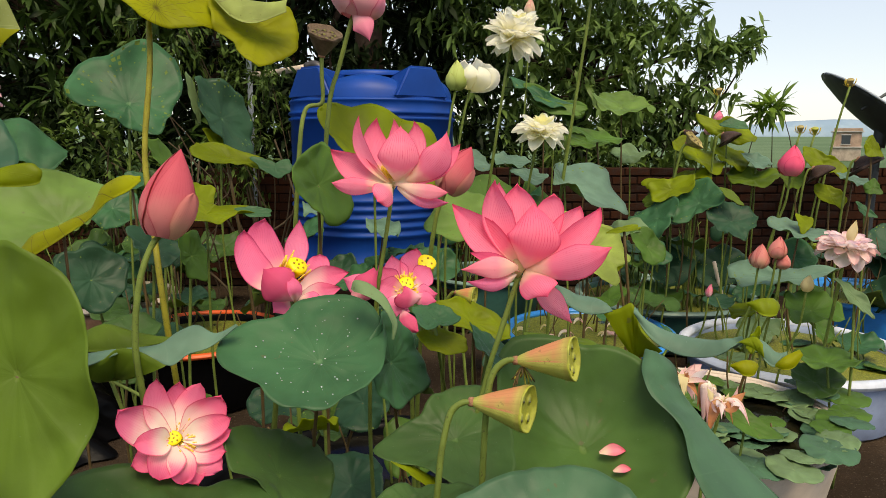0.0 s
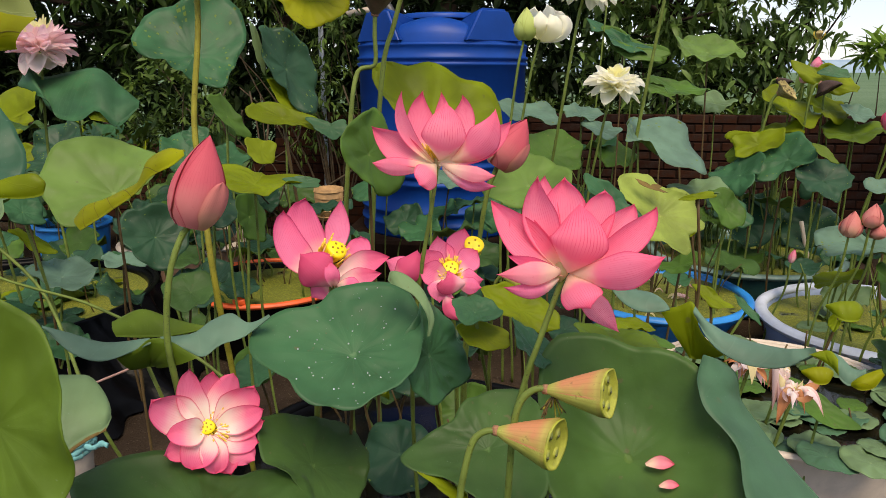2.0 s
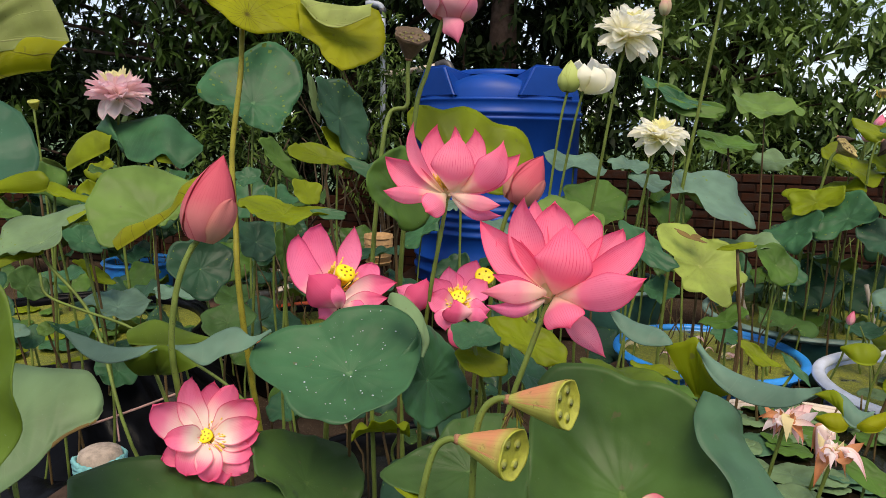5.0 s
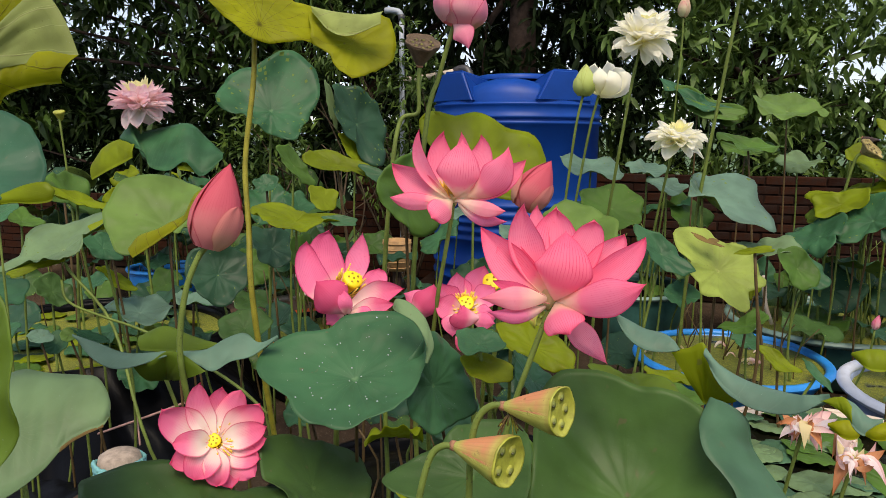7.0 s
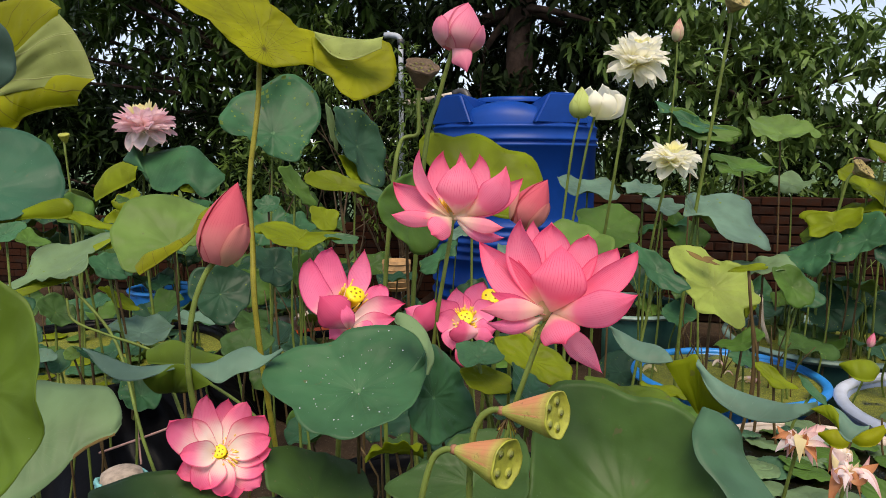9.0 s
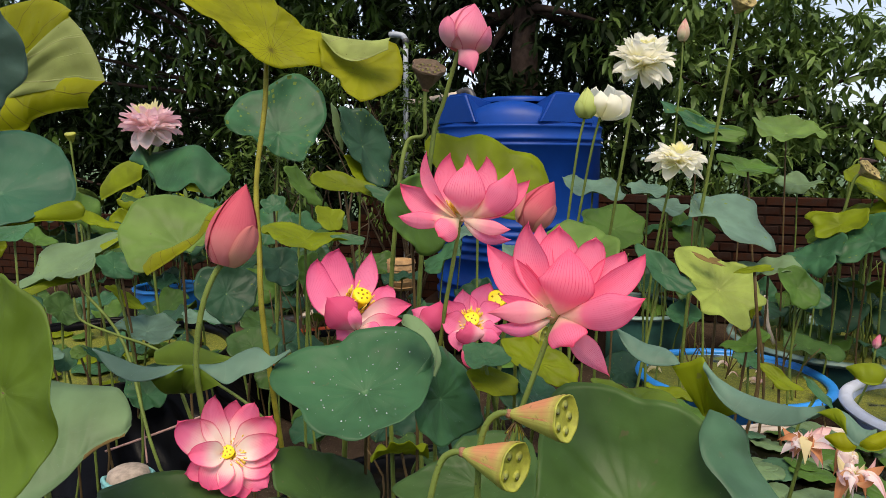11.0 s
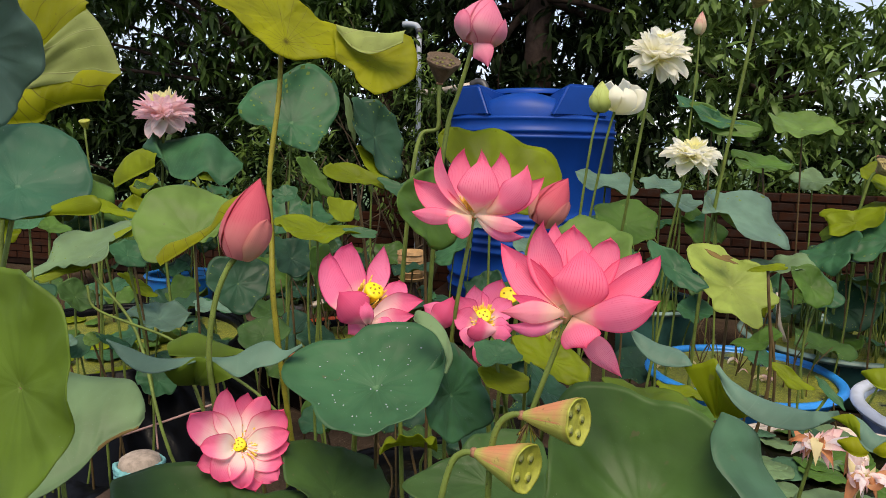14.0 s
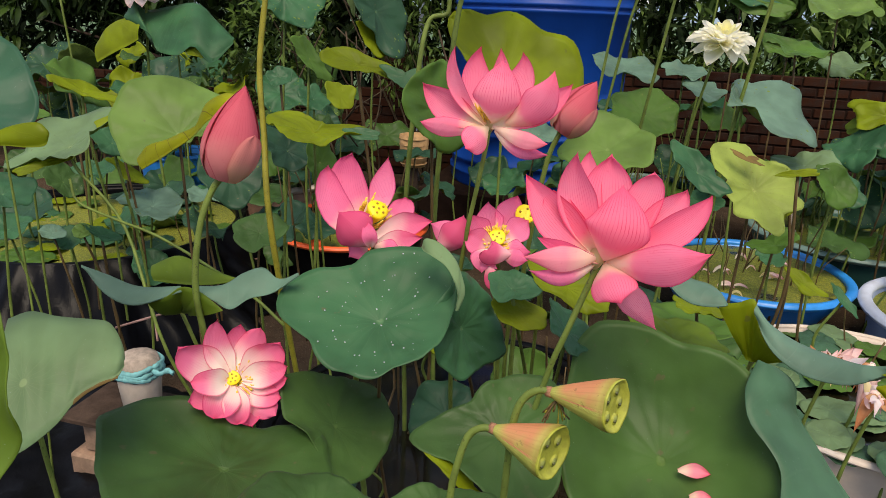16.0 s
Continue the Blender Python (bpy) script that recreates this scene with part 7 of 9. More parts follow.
lotus_leaf("yellow-green lotus leaf lit through from behind", (1.393, 4.37, 1.065), (1.36, 4.47),
           ("olive", (1.393, 4.37, 1.065, 43.0, -28.1, -15.1), (0.108, 0.063), ((0.025, 144), (0.1, 17), (0.092, -16), (0.012, -129), (0.035, 34), (0.025, -123), (0.023, -23), (0.012, -39))))
lotus_leaf("glaucous blue-green lotus leaf with a wavy rim", (1.541, 4.106, 1.068), (1.58, 4.22),
           ("teal", (1.541, 4.106, 1.068, 34.2, -29.9, -17.7), (0.16, 0.16), ((0.047, 97), (0.018, 50), (0.168, -114), (0.078, 135), (0.011, -102), (0.019, 133), (0.029, 10), (0.009, -102), (0.01, 43), (0.007, 81))))
lotus_leaf("blue-green waxy lotus leaf on a tall stalk", (1.301, 4.126, 0.97), (1.28, 4.2),
           ("teal", (1.301, 4.126, 0.97, 28.0, -29.7, -13.9), (0.14, 0.14), ((0.034, 125), (0.053, 66), (0.173, 81), (0.016, 23), (0.024, 41), (0.023, 164), (0.022, -27), (0.017, 160), (0.006, -97), (0.013, 27))))
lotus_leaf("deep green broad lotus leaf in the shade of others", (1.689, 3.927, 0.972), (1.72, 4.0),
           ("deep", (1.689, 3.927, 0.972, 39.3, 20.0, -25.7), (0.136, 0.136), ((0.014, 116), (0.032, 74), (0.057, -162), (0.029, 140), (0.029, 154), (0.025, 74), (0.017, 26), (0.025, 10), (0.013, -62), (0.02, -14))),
           ("olive", (1.673, 3.927, 1.105, 42.7, 36.0, -26.6), (0.074, 0.03), ((0.014, -165), (0.076, -54), (0.082, -38), (0.08, 15), (0.04, -175), (0.025, 5), (0.027, 1), (0.016, 51))))
lotus_leaf("yellow-green lotus leaf lit through from behind", (1.944, 4.275, 1.202), (1.98, 4.33),
           ("olive", (1.944, 4.275, 1.202, 23.9, -3.5, -24.3), (0.146, 0.146), ((0.023, 148), (0.082, -3), (0.1, 61), (0.063, 178), (0.019, -174), (0.006, 173), (0.025, -35), (0.01, 83), (0.019, 15), (0.011, 46))))
lotus_leaf("glaucous blue-green lotus leaf with a wavy rim", (1.984, 4.316, 1.3), (2.0, 4.39),
           ("glauc", (1.984, 4.316, 1.3, 23.4, 20.4, -25.5), (0.089, 0.089), ((0.004, 120), (0.058, 35), (0.12, 133), (0.04, -69), (0.041, 77), (0.004, 168), (0.037, 65), (0.026, -149))))
lotus_leaf("yellow-green lotus leaf lit through from behind", (2.293, 4.102, 1.295), (2.27, 4.21),
           ("yg", (2.293, 4.102, 1.295, 46.3, 28.9, -30.4), (0.133, 0.077), ((0.022, -144), (0.136, 13), (0.124, 67), (0.056, -114), (0.066, -39), (0.015, 0), (0.019, -158), (0.006, -73), (0.007, 44), (0.03, -146))))
lotus_leaf("yellow-green lotus leaf lit through from behind", (2.175, 4.216, 1.181), (2.22, 4.21),
           ("olive", (2.175, 4.216, 1.181, 45.2, 6.1, -27.7), (0.067, 0.067), ((0.031, -71), (0.042, 49), (0.192, 145), (0.121, -94), (0.084, 31), (0.025, -6), (0.031, 40), (0.052, 178))))
lotus_leaf("blue-green waxy lotus leaf on a tall stalk", (2.374, 3.934, 1.21), (2.42, 4.05),
           ("glauc", (2.374, 3.934, 1.21, 19.1, 17.3, -32.2), (0.08, 0.08), ((0.017, 130), (0.074, 16), (0.024, -31), (0.058, 1), (0.021, 151), (0.041, -78), (0.015, -143), (0.014, -16))))
lotus_leaf("yellow-green lotus leaf lit through from behind", (2.229, 3.896, 1.112), (2.25, 3.88),
           ("yg", (2.229, 3.896, 1.112, 43.4, 32.3, -32.7), (0.09, 0.069), ((0.011, 131), (0.084, -8), (0.037, -113), (0.011, -143), (0.025, -136), (0.007, 28), (0.04, 164), (0.008, 109))))
lotus_leaf("blue-green waxy lotus leaf with folded edges", (1.865, 3.507, 0.97), (1.9, 3.5),
           ("glauc", (1.865, 3.507, 0.97, 15.2, 11.9, -29.6), (0.137, 0.118), ((0.028, 124), (0.07, -18), (0.052, 132), (0.073, 23), (0.027, 97), (0.004, 145), (0.017, 85), (0.015, 13), (0.013, 96), (0.011, -144))),
           ("yg", (1.89, 3.521, 0.999, 39.2, 62.6, -41.2), (0.047, 0.047), ((0.018, 76), (0.035, -16), (0.233, -108), (0.037, 116), (0.049, -137), (0.065, 148), (0.03, -2), (0.036, 108))))
lotus_leaf("deep green broad lotus leaf in the shade of others", (1.889, 3.584, 0.816), (1.94, 3.66),
           ("teal", (1.889, 3.584, 0.816, 42.0, 15.6, -30.4), (0.111, 0.111), ((0.02, 134), (0.018, -112), (0.013, 98), (0.024, 13), (0.017, -36), (0.014, -68), (0.007, 85), (0.027, 146), (0.006, -24), (0.003, -138))))
lotus_leaf("blue-green waxy lotus leaf on a tall stalk", (1.576, 3.118, 0.815), (1.53, 3.12),
           ("glauc", (1.576, 3.118, 0.815, 11.8, -5.7, -25.9), (0.198, 0.125), ((0.044, -175), (0.183, 0), (0.148, 65), (0.034, -130), (0.072, -1), (0.08, 126), (0.03, 148), (0.044, -16), (0.028, -170), (0.029, -172))))
lotus_leaf("glaucous blue-green lotus leaf with a wavy rim", (1.019, 3.308, 0.916), (1.03, 3.37),
           ("grn", (1.019, 3.308, 0.916, 35.8, 45.7, -26.5), (0.103, 0.083), ((0.015, 104), (0.061, -39), (0.045, -165), (0.037, 83), (0.009, -79), (0.023, 118), (0.016, -90), (0.024, 64), (0.011, 16), (0.001, 140))))
lotus_leaf("mid-green lotus leaf with fine pale veins", (1.67, 2.98, 0.689), (1.69, 3.09),
           ("grn", (1.67, 2.98, 0.689, 23.4, 8.3, -31.3), (0.125, 0.125), ((0.037, 122), (0.01, -161), (0.091, 17), (0.026, -87), (0.021, -178), (0.025, -46), (0.019, -88), (0.02, -138), (0.017, 5), (0.006, -113))))
lotus_leaf("glaucous blue-green lotus leaf with a wavy rim", (1.663, 2.657, 0.808), (1.63, 2.64),
           ("pale", (1.663, 2.657, 0.808, 32.8, 41.5, -42.8), (0.093, 0.034), ((0.01, 169), (0.053, -11), (0.073, -145), (0.062, -35), (0.023, -41), (0.037, 34), (0.025, -115), (0.009, -107))))
lotus_leaf("yellow-green lotus leaf lit through from behind", (0.764, 2.955, 0.896), (0.81, 2.94),
           ("yg", (0.764, 2.955, 0.896, -34.7, -79.5, 68.6), (0.054, 0.042), ((0.011, 58), (0.032, -18), (0.052, 118), (0.049, 9), (0.074, 135), (0.011, 119), (0.012, 84), (0.014, -71))))
lotus_leaf("yellow-green lotus leaf lit through from behind", (1.521, 3.268, 0.61), (1.56, 3.26),
           ("yg", (1.521, 3.268, 0.61, 8.4, -17.7, -20.7), (0.093, 0.093), ((0.035, 134), (0.156, 17), (0.073, 16), (0.049, -123), (0.031, -35), (0.019, -124), (0.043, -65), (0.004, -117))))
lotus_leaf("mid-green lotus leaf with fine pale veins", (1.26, 3.998, 0.487), (1.29, 4.09),
           ("dark", (1.26, 3.998, 0.487, 9.1, 9.2, -19.7), (0.145, 0.145), ((0.028, 131), (0.055, 17), (0.144, 42), (0.046, 165), (0.056, 36), (0.015, 53), (0.017, -132), (0.034, 62))))
lotus_leaf("deep green broad lotus leaf in the shade of others", (1.586, 3.777, 0.521), (1.62, 3.83),
           ("deep", (1.586, 3.777, 0.521, 13.1, -4.7, -21.8), (0.087, 0.087), ((0.015, 120), (0.048, 32), (0.071, 103), (0.035, -134), (0.078, 78), (0.007, 115), (0.003, 121), (0.024, 178))))
lotus_leaf("blue-green waxy lotus leaf on a tall stalk", (2.272, 3.63, 1.052), (2.31, 3.64),
           ("teal", (2.272, 3.63, 1.052, 41.8, 36.6, -36.2), (0.056, 0.029), ((0.005, 90), (0.086, -81), (0.182, 90), (0.071, 34), (0.026, 69), (0.041, -148), (0.045, 111), (0.023, 150))))
lotus_leaf("mid-green lotus leaf with fine pale veins", (2.245, 3.541, 1.184), (2.26, 3.57),
           ("grn", (2.245, 3.541, 1.184, 48.6, 42.6, -35.9), (0.044, 0.044), ((0.015, -133), (0.069, -61), (0.122, 24), (0.104, 89), (0.051, -32), (0.026, 40), (0.035, 112), (0.004, 169))))
lotus_leaf("yellow-green lotus leaf lit through from behind", (2.287, 3.643, 1.386), (2.33, 3.73),
           ("yg", (2.287, 3.643, 1.386, 46.4, 62.7, -34.1), (0.059, 0.048), ((0.012, -108), (0.026, -54), (0.166, 100), (0.086, 178), (0.042, 73), (0.029, -150), (0.05, -86), (0.01, 179))))
lotus_leaf("mid-green lotus leaf with fine pale veins", (0.384, 2.011, 0.771), (0.38, 2.06),
           ("grn", (0.384, 2.011, 0.771, -0.6, 6.7, -10.5), (0.118, 0.098), ((0.048, 126), (0.12, 10), (0.023, 26), (0.029, -66), (0.035, 43), (0.011, 175), (0.013, 7), (0.004, 87), (0.023, -4), (0.005, 82))))
lotus_leaf("yellow-green lotus leaf lit through from behind", (0.373, 1.932, 0.842), (0.33, 1.92),
           ("yg", (0.373, 1.932, 0.842, 0.5, 6.2, -10.2), (0.062, 0.048), ((0.029, 139), (0.11, 26), (0.097, 44), (0.031, -115), (0.041, 46), (0.035, -89), (0.019, -41), (0.015, 52))))
lotus_leaf("fresh lime-green young lotus leaf", (-1.783, 2.164, 0.724), (-1.77, 2.21),
           ("lime", (-1.783, 2.164, 0.724, 29.2, 0.9, 43.2), (0.034, 0.034), ((0.011, 59), (0.045, -162), (0.02, -132), (0.03, 179), (0.013, 119), (0.007, 8), (0.009, 14), (0.028, -27), (0.005, 120), (0.006, 168))))
lotus_leaf("blue-green waxy lotus leaf on a tall stalk", (-1.886, 2.133, 0.718), (-1.85, 2.2),
           ("glauc", (-1.886, 2.133, 0.718, 24.8, 9.0, 42.9), (0.046, 0.046), ((0.016, 67), (0.023, -69), (0.039, -49), (0.005, -120), (0.007, -105), (0.012, -88), (0.019, 149), (0.02, 74), (0.012, 165), (0.0, 20))))
lotus_leaf("glaucous blue-green lotus leaf with a wavy rim", (-1.881, 2.194, 0.671), (-1.92, 2.22),
           ("teal", (-1.881, 2.194, 0.671, 37.2, -24.6, 51.6), (0.049, 0.049), ((0.008, 38), (0.046, 129), (0.071, 157), (0.031, -116), (0.008, -53), (0.033, -92), (0.027, 7), (0.006, -74))))
lotus_leaf("blue-green waxy lotus leaf on a tall stalk", (-1.728, 2.209, 0.709), (-1.7, 2.26),
           ("teal", (-1.728, 2.209, 0.709, 4.9, 30.3, 33.0), (0.068, 0.057), ((0.019, 22), (0.098, 27), (0.096, 98), (0.06, -97), (0.039, 69), (0.029, -122), (0.01, -37), (0.016, -159), (0.027, -53), (0.005, 168))))
lotus_leaf("glaucous blue-green lotus leaf with a wavy rim", (-1.609, 2.709, 0.75), (-1.66, 2.81),
           ("glauc", (-1.609, 2.709, 0.75, 10.8, 9.1, 32.4), (0.083, 0.083), ((0.03, 82), (0.079, -1), (0.067, -46), (0.033, -120), (0.002, 133), (0.01, -44), (0.028, 131), (0.013, 42), (0.011, 120), (0.005, 114))))
lotus_leaf("mid-green lotus leaf with fine pale veins", (-2.317, 2.657, 0.755), (-2.28, 2.65),
           ("dark", (-2.317, 2.657, 0.755, 34.8, 34.3, 36.3), (0.088, 0.088), ((0.022, 68), (0.065, -52), (0.023, -60), (0.014, 75), (0.024, -155), (0.017, -9), (0.021, -76), (0.014, 174), (0.018, -117), (0.001, 16))))
lotus_leaf("glaucous blue-green lotus leaf with a wavy rim", (-2.023, 2.703, 0.983), (-2.02, 2.74),
           ("teal", (-2.023, 2.703, 0.983, 39.7, 22.0, 36.8), (0.085, 0.071), ((0.022, 56), (0.081, 38), (0.067, -114), (0.07, -73), (0.037, -124), (0.018, 134), (0.015, 164), (0.013, 158), (0.018, 165), (0.009, 44))))
lotus_leaf("mid-green lotus leaf with fine pale veins", (0.878, 3.899, 1.452), (0.91, 3.92),
           ("grn", (0.878, 3.899, 1.452, 21.8, 11.6, -9.9), (0.141, 0.094), ((0.017, -166), (0.133, 2), (0.137, 80), (0.053, -134), (0.019, 82), (0.057, 161), (0.011, -26), (0.016, 159), (0.014, -161), (0.005, 55))))
lotus_leaf("yellow-green lotus leaf lit through from behind", (0.828, 5.035, 1.683), (0.8, 5.08),
           ("grn", (0.828, 5.035, 1.683, 51.1, 24.6, -6.0), (0.217, 0.101), ((0.019, -85), (0.138, -13), (0.197, 129), (0.036, -158), (0.015, -113), (0.057, -97), (0.017, -51), (0.013, 41), (0.012, 45), (0.002, 39))))
lotus_leaf("blue-green lotus leaf low before the broad leaf", (0.12, 0.695, 1.0), (0.22, 0.95),
           ("sea", (0.12, 0.695, 1.0, 25, -3, 4), (0.116, 0.106), ((0.05, 100), (0.07, 20), (0.04, 130), (0.03, -60))), wavy=0.6)
# ---- the five open pink flowers ----
fl_big = lotus_flower("large open pink lotus flower with broad veined petals", (0.124, 1.06, 1.243), (0.07, -0.97, 0.23), "pink")
petal(fl_big, (0.001, 0.003, 0.001), (-0.027, 0.050, 0.084), (-0.031, 0.060, 0.132), 0.034, 0.12)
petal(fl_big, (0.002, 0.003, 0.001), (-0.002, 0.045, 0.080), (-0.002, 0.056, 0.131), 0.068, 0.14)
petal(fl_big, (0.005, 0.002, 0.000), (0.042, 0.030, 0.069), (0.055, 0.035, 0.116), 0.056, 0.14, blunt=0.1)
petal(fl_big, (0.000, 0.000, 0.001), (-0.039, 0.000, 0.076), (-0.043, -0.005, 0.141), 0.054, 0.16)
petal(fl_big, (0.007, 0.002, -0.001), (0.072, 0.025, 0.056), (0.099, 0.040, 0.095), 0.048, 0.14)
petal(fl_big, (-0.003, 0.002, 0.002), (-0.053, 0.000, 0.050), (-0.071, 0.010, 0.084), 0.046, 0.14, blunt=0.5)
petal(fl_big, (-0.001, -0.001, -0.001), (-0.059, -0.010, 0.047), (-0.110, 0.020, 0.099), 0.058, 0.16)
petal(fl_big, (0.008, 0.000, -0.001), (0.089, 0.005, 0.048), (0.128, 0.027, 0.093), 0.045, 0.14)
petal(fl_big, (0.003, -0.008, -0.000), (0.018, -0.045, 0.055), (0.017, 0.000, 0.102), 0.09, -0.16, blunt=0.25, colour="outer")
petal(fl_big, (0.007, -0.004, -0.003), (0.075, -0.060, 0.019), (0.129, -0.064, 0.044), 0.056, -0.12)
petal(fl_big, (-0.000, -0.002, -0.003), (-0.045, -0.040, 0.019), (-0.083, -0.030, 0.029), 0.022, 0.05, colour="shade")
petal(fl_big, (-0.001, -0.003, 0.002), (-0.044, -0.055, 0.011), (-0.098, -0.050, 0.006), 0.037, -0.1, colour="flush")
petal(fl_big, (-0.006, -0.004, -0.009), (-0.044, -0.050, -0.015), (-0.089, -0.045, -0.013), 0.026, -0.16, colour="rose")
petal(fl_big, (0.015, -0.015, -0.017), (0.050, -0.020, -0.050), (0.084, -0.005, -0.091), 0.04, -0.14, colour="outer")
petal(fl_big, (0.007, -0.004, -0.003), (0.020, -0.060, -0.012), (0.032, -0.075, -0.031), 0.062, -0.16, blunt=0.4, colour="pink")

fl_top = lotus_flower("open pink lotus flower standing high on its stalk", (-0.106, 1.40, 1.351), (0.22, -0.97, 0.1), "pink")
petal(fl_top, (-0.001, 0.004, 0.003), (0.005, 0.060, 0.069), (0.001, 0.070, 0.136), 0.045, 0.14)
petal(fl_top, (-0.003, 0.003, 0.003), (-0.038, 0.050, 0.074), (-0.033, 0.060, 0.138), 0.056, 0.14)
petal(fl_top, (0.001, 0.003, 0.003), (0.042, 0.050, 0.070), (0.044, 0.060, 0.131), 0.055, 0.14)
petal(fl_top, (0.031, -0.002, 0.008), (0.091, -0.030, 0.048), (0.114, -0.020, 0.108), 0.068, -0.12)
petal(fl_top, (-0.005, -0.001, 0.003), (-0.058, -0.020, 0.070), (-0.060, -0.030, 0.140), 0.03, 0.12)
petal(fl_top, (-0.006, -0.001, 0.000), (-0.074, -0.010, 0.032), (-0.123, -0.015, 0.073), 0.06, 0.16)
petal(fl_top, (0.004, 0.001, 0.001), (0.088, 0.010, 0.036), (0.142, 0.030, 0.082), 0.055, 0.14)
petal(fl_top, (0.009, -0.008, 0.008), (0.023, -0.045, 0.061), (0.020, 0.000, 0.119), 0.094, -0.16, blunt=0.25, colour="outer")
petal(fl_top, (-0.006, -0.002, -0.002), (-0.073, -0.030, -0.002), (-0.117, -0.045, 0.007), 0.038, -0.1)
petal(fl_top, (0.009, -0.003, 0.001), (0.074, -0.055, -0.010), (0.118, -0.060, -0.012), 0.032, -0.08, colour="flush")
petal(fl_top, (0.012, -0.002, -0.006), (0.067, -0.045, -0.029), (0.119, -0.050, -0.033), 0.03, -0.16, colour="rose")
petal(fl_top, (0.001, -0.004, -0.000), (-0.007, -0.060, -0.012), (-0.022, -0.085, -0.028), 0.056, -0.16, blunt=0.5, colour="pink")

fl_left = lotus_flower("half-shed rose lotus flower with a yellow seed head", (-0.291, 1.314, 1.143), (0.35, -0.9, 0.24), "rose")
petal(fl_left, (-0.028, 0.000, 0.005), (-0.087, 0.010, 0.052), (-0.107, 0.030, 0.122), 0.064, 0.14, blunt=0.2)
petal(fl_left, (-0.029, 0.020, 0.012), (-0.076, 0.050, 0.069), (-0.074, 0.070, 0.141), 0.084, 0.12, blunt=0.25)
petal(fl_left, (-0.016, 0.030, 0.019), (-0.013, 0.070, 0.075), (-0.008, 0.090, 0.135), 0.052, 0.1)
petal(fl_left, (0.016, 0.010, 0.017), (0.035, 0.040, 0.041), (0.038, 0.060, 0.067), 0.052, 0.1, blunt=0.4)
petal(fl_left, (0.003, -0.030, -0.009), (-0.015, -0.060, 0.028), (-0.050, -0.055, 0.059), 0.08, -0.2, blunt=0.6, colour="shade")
petal(fl_left, (0.003, -0.030, -0.009), (0.007, -0.050, 0.019), (-0.008, -0.030, 0.042), 0.03, 0.12)
petal(fl_left, (0.003, -0.010, 0.004), (0.052, 0.010, 0.026), (0.102, 0.030, 0.034), 0.052, 0.1, colour="light")
petal(fl_left, (0.009, -0.020, -0.005), (0.047, -0.010, 0.002), (0.089, 0.010, 0.007), 0.042, 0.08, colour="light")
petal(fl_left, (0.010, -0.030, -0.008), (0.037, -0.030, -0.010), (0.058, -0.030, -0.016), 0.04, -0.1)
petal(fl_left, (-0.011, -0.012, -0.009), (-0.023, -0.030, -0.019), (-0.039, -0.037, -0.033), 0.048, -0.05)

fl_mid = lotus_flower("fading rose lotus flower with drooping outer petals", (-0.078, 1.413, 1.119), (0.19, -0.95, 0.25), "rose")
petal(fl_mid, (-0.007, 0.021, 0.003), (-0.026, 0.046, 0.034), (-0.035, 0.065, 0.071), 0.061, 0.1)
petal(fl_mid, (-0.002, 0.022, 0.007), (0.01, 0.067, 0.045), (0.019, 0.099, 0.081), 0.064, 0.1)
petal(fl_mid, (0.009, 0.003, 0.005), (0.032, 0.035, 0.028), (0.051, 0.054, 0.044), 0.056, 0.1)
petal(fl_mid, (-0.008, 0.009, -0.0), (-0.042, 0.019, 0.026), (-0.061, 0.023, 0.055), 0.056, 0.1)
petal(fl_mid, (-0.004, -0.011, 0.0), (-0.036, -0.015, 0.013), (-0.061, -0.006, 0.024), 0.056, 0.1)
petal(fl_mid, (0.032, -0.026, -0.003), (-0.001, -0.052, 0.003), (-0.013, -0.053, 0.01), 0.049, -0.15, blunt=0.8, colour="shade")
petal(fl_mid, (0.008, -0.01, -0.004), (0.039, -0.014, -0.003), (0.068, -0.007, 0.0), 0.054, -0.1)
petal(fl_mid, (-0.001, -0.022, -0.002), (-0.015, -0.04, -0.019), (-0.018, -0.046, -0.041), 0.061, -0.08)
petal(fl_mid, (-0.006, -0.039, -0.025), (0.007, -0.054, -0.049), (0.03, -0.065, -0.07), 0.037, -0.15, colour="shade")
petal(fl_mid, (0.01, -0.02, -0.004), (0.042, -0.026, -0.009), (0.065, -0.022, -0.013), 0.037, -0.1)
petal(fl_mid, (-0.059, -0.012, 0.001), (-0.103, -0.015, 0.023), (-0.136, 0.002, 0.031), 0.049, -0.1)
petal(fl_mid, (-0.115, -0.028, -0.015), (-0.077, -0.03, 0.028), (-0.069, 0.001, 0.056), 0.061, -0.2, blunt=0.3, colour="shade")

fl_low = lotus_flower("pink lotus flower with white heart and yellow stamens", (-0.444, 1.06, 0.954), (0.49, -0.77, 0.4), "light")
petal(fl_low, (-0.005, 0.002, 0.009), (-0.026, -0.003, 0.051), (-0.024, 0.0, 0.105), 0.052, 0.1, blunt=0.12)
petal(fl_low, (-0.002, 0.003, 0.009), (-0.006, 0.02, 0.045), (0.003, 0.024, 0.091), 0.055, 0.1, blunt=0.12)
petal(fl_low, (0.004, 0.005, 0.006), (0.017, 0.02, 0.042), (0.036, 0.029, 0.086), 0.057, -0.1, blunt=0.12)
petal(fl_low, (0.008, 0.006, 0.002), (0.042, 0.029, 0.029), (0.068, 0.036, 0.062), 0.07, 0.1, blunt=0.12)
petal(fl_low, (0.01, 0.005, -0.002), (0.051, 0.013, 0.012), (0.087, 0.023, 0.026), 0.049, 0.1, blunt=0.12)
petal(fl_low, (0.012, 0.003, -0.007), (0.049, 0.015, -0.005), (0.088, 0.02, 0.006), 0.049, 0.08, blunt=0.12)
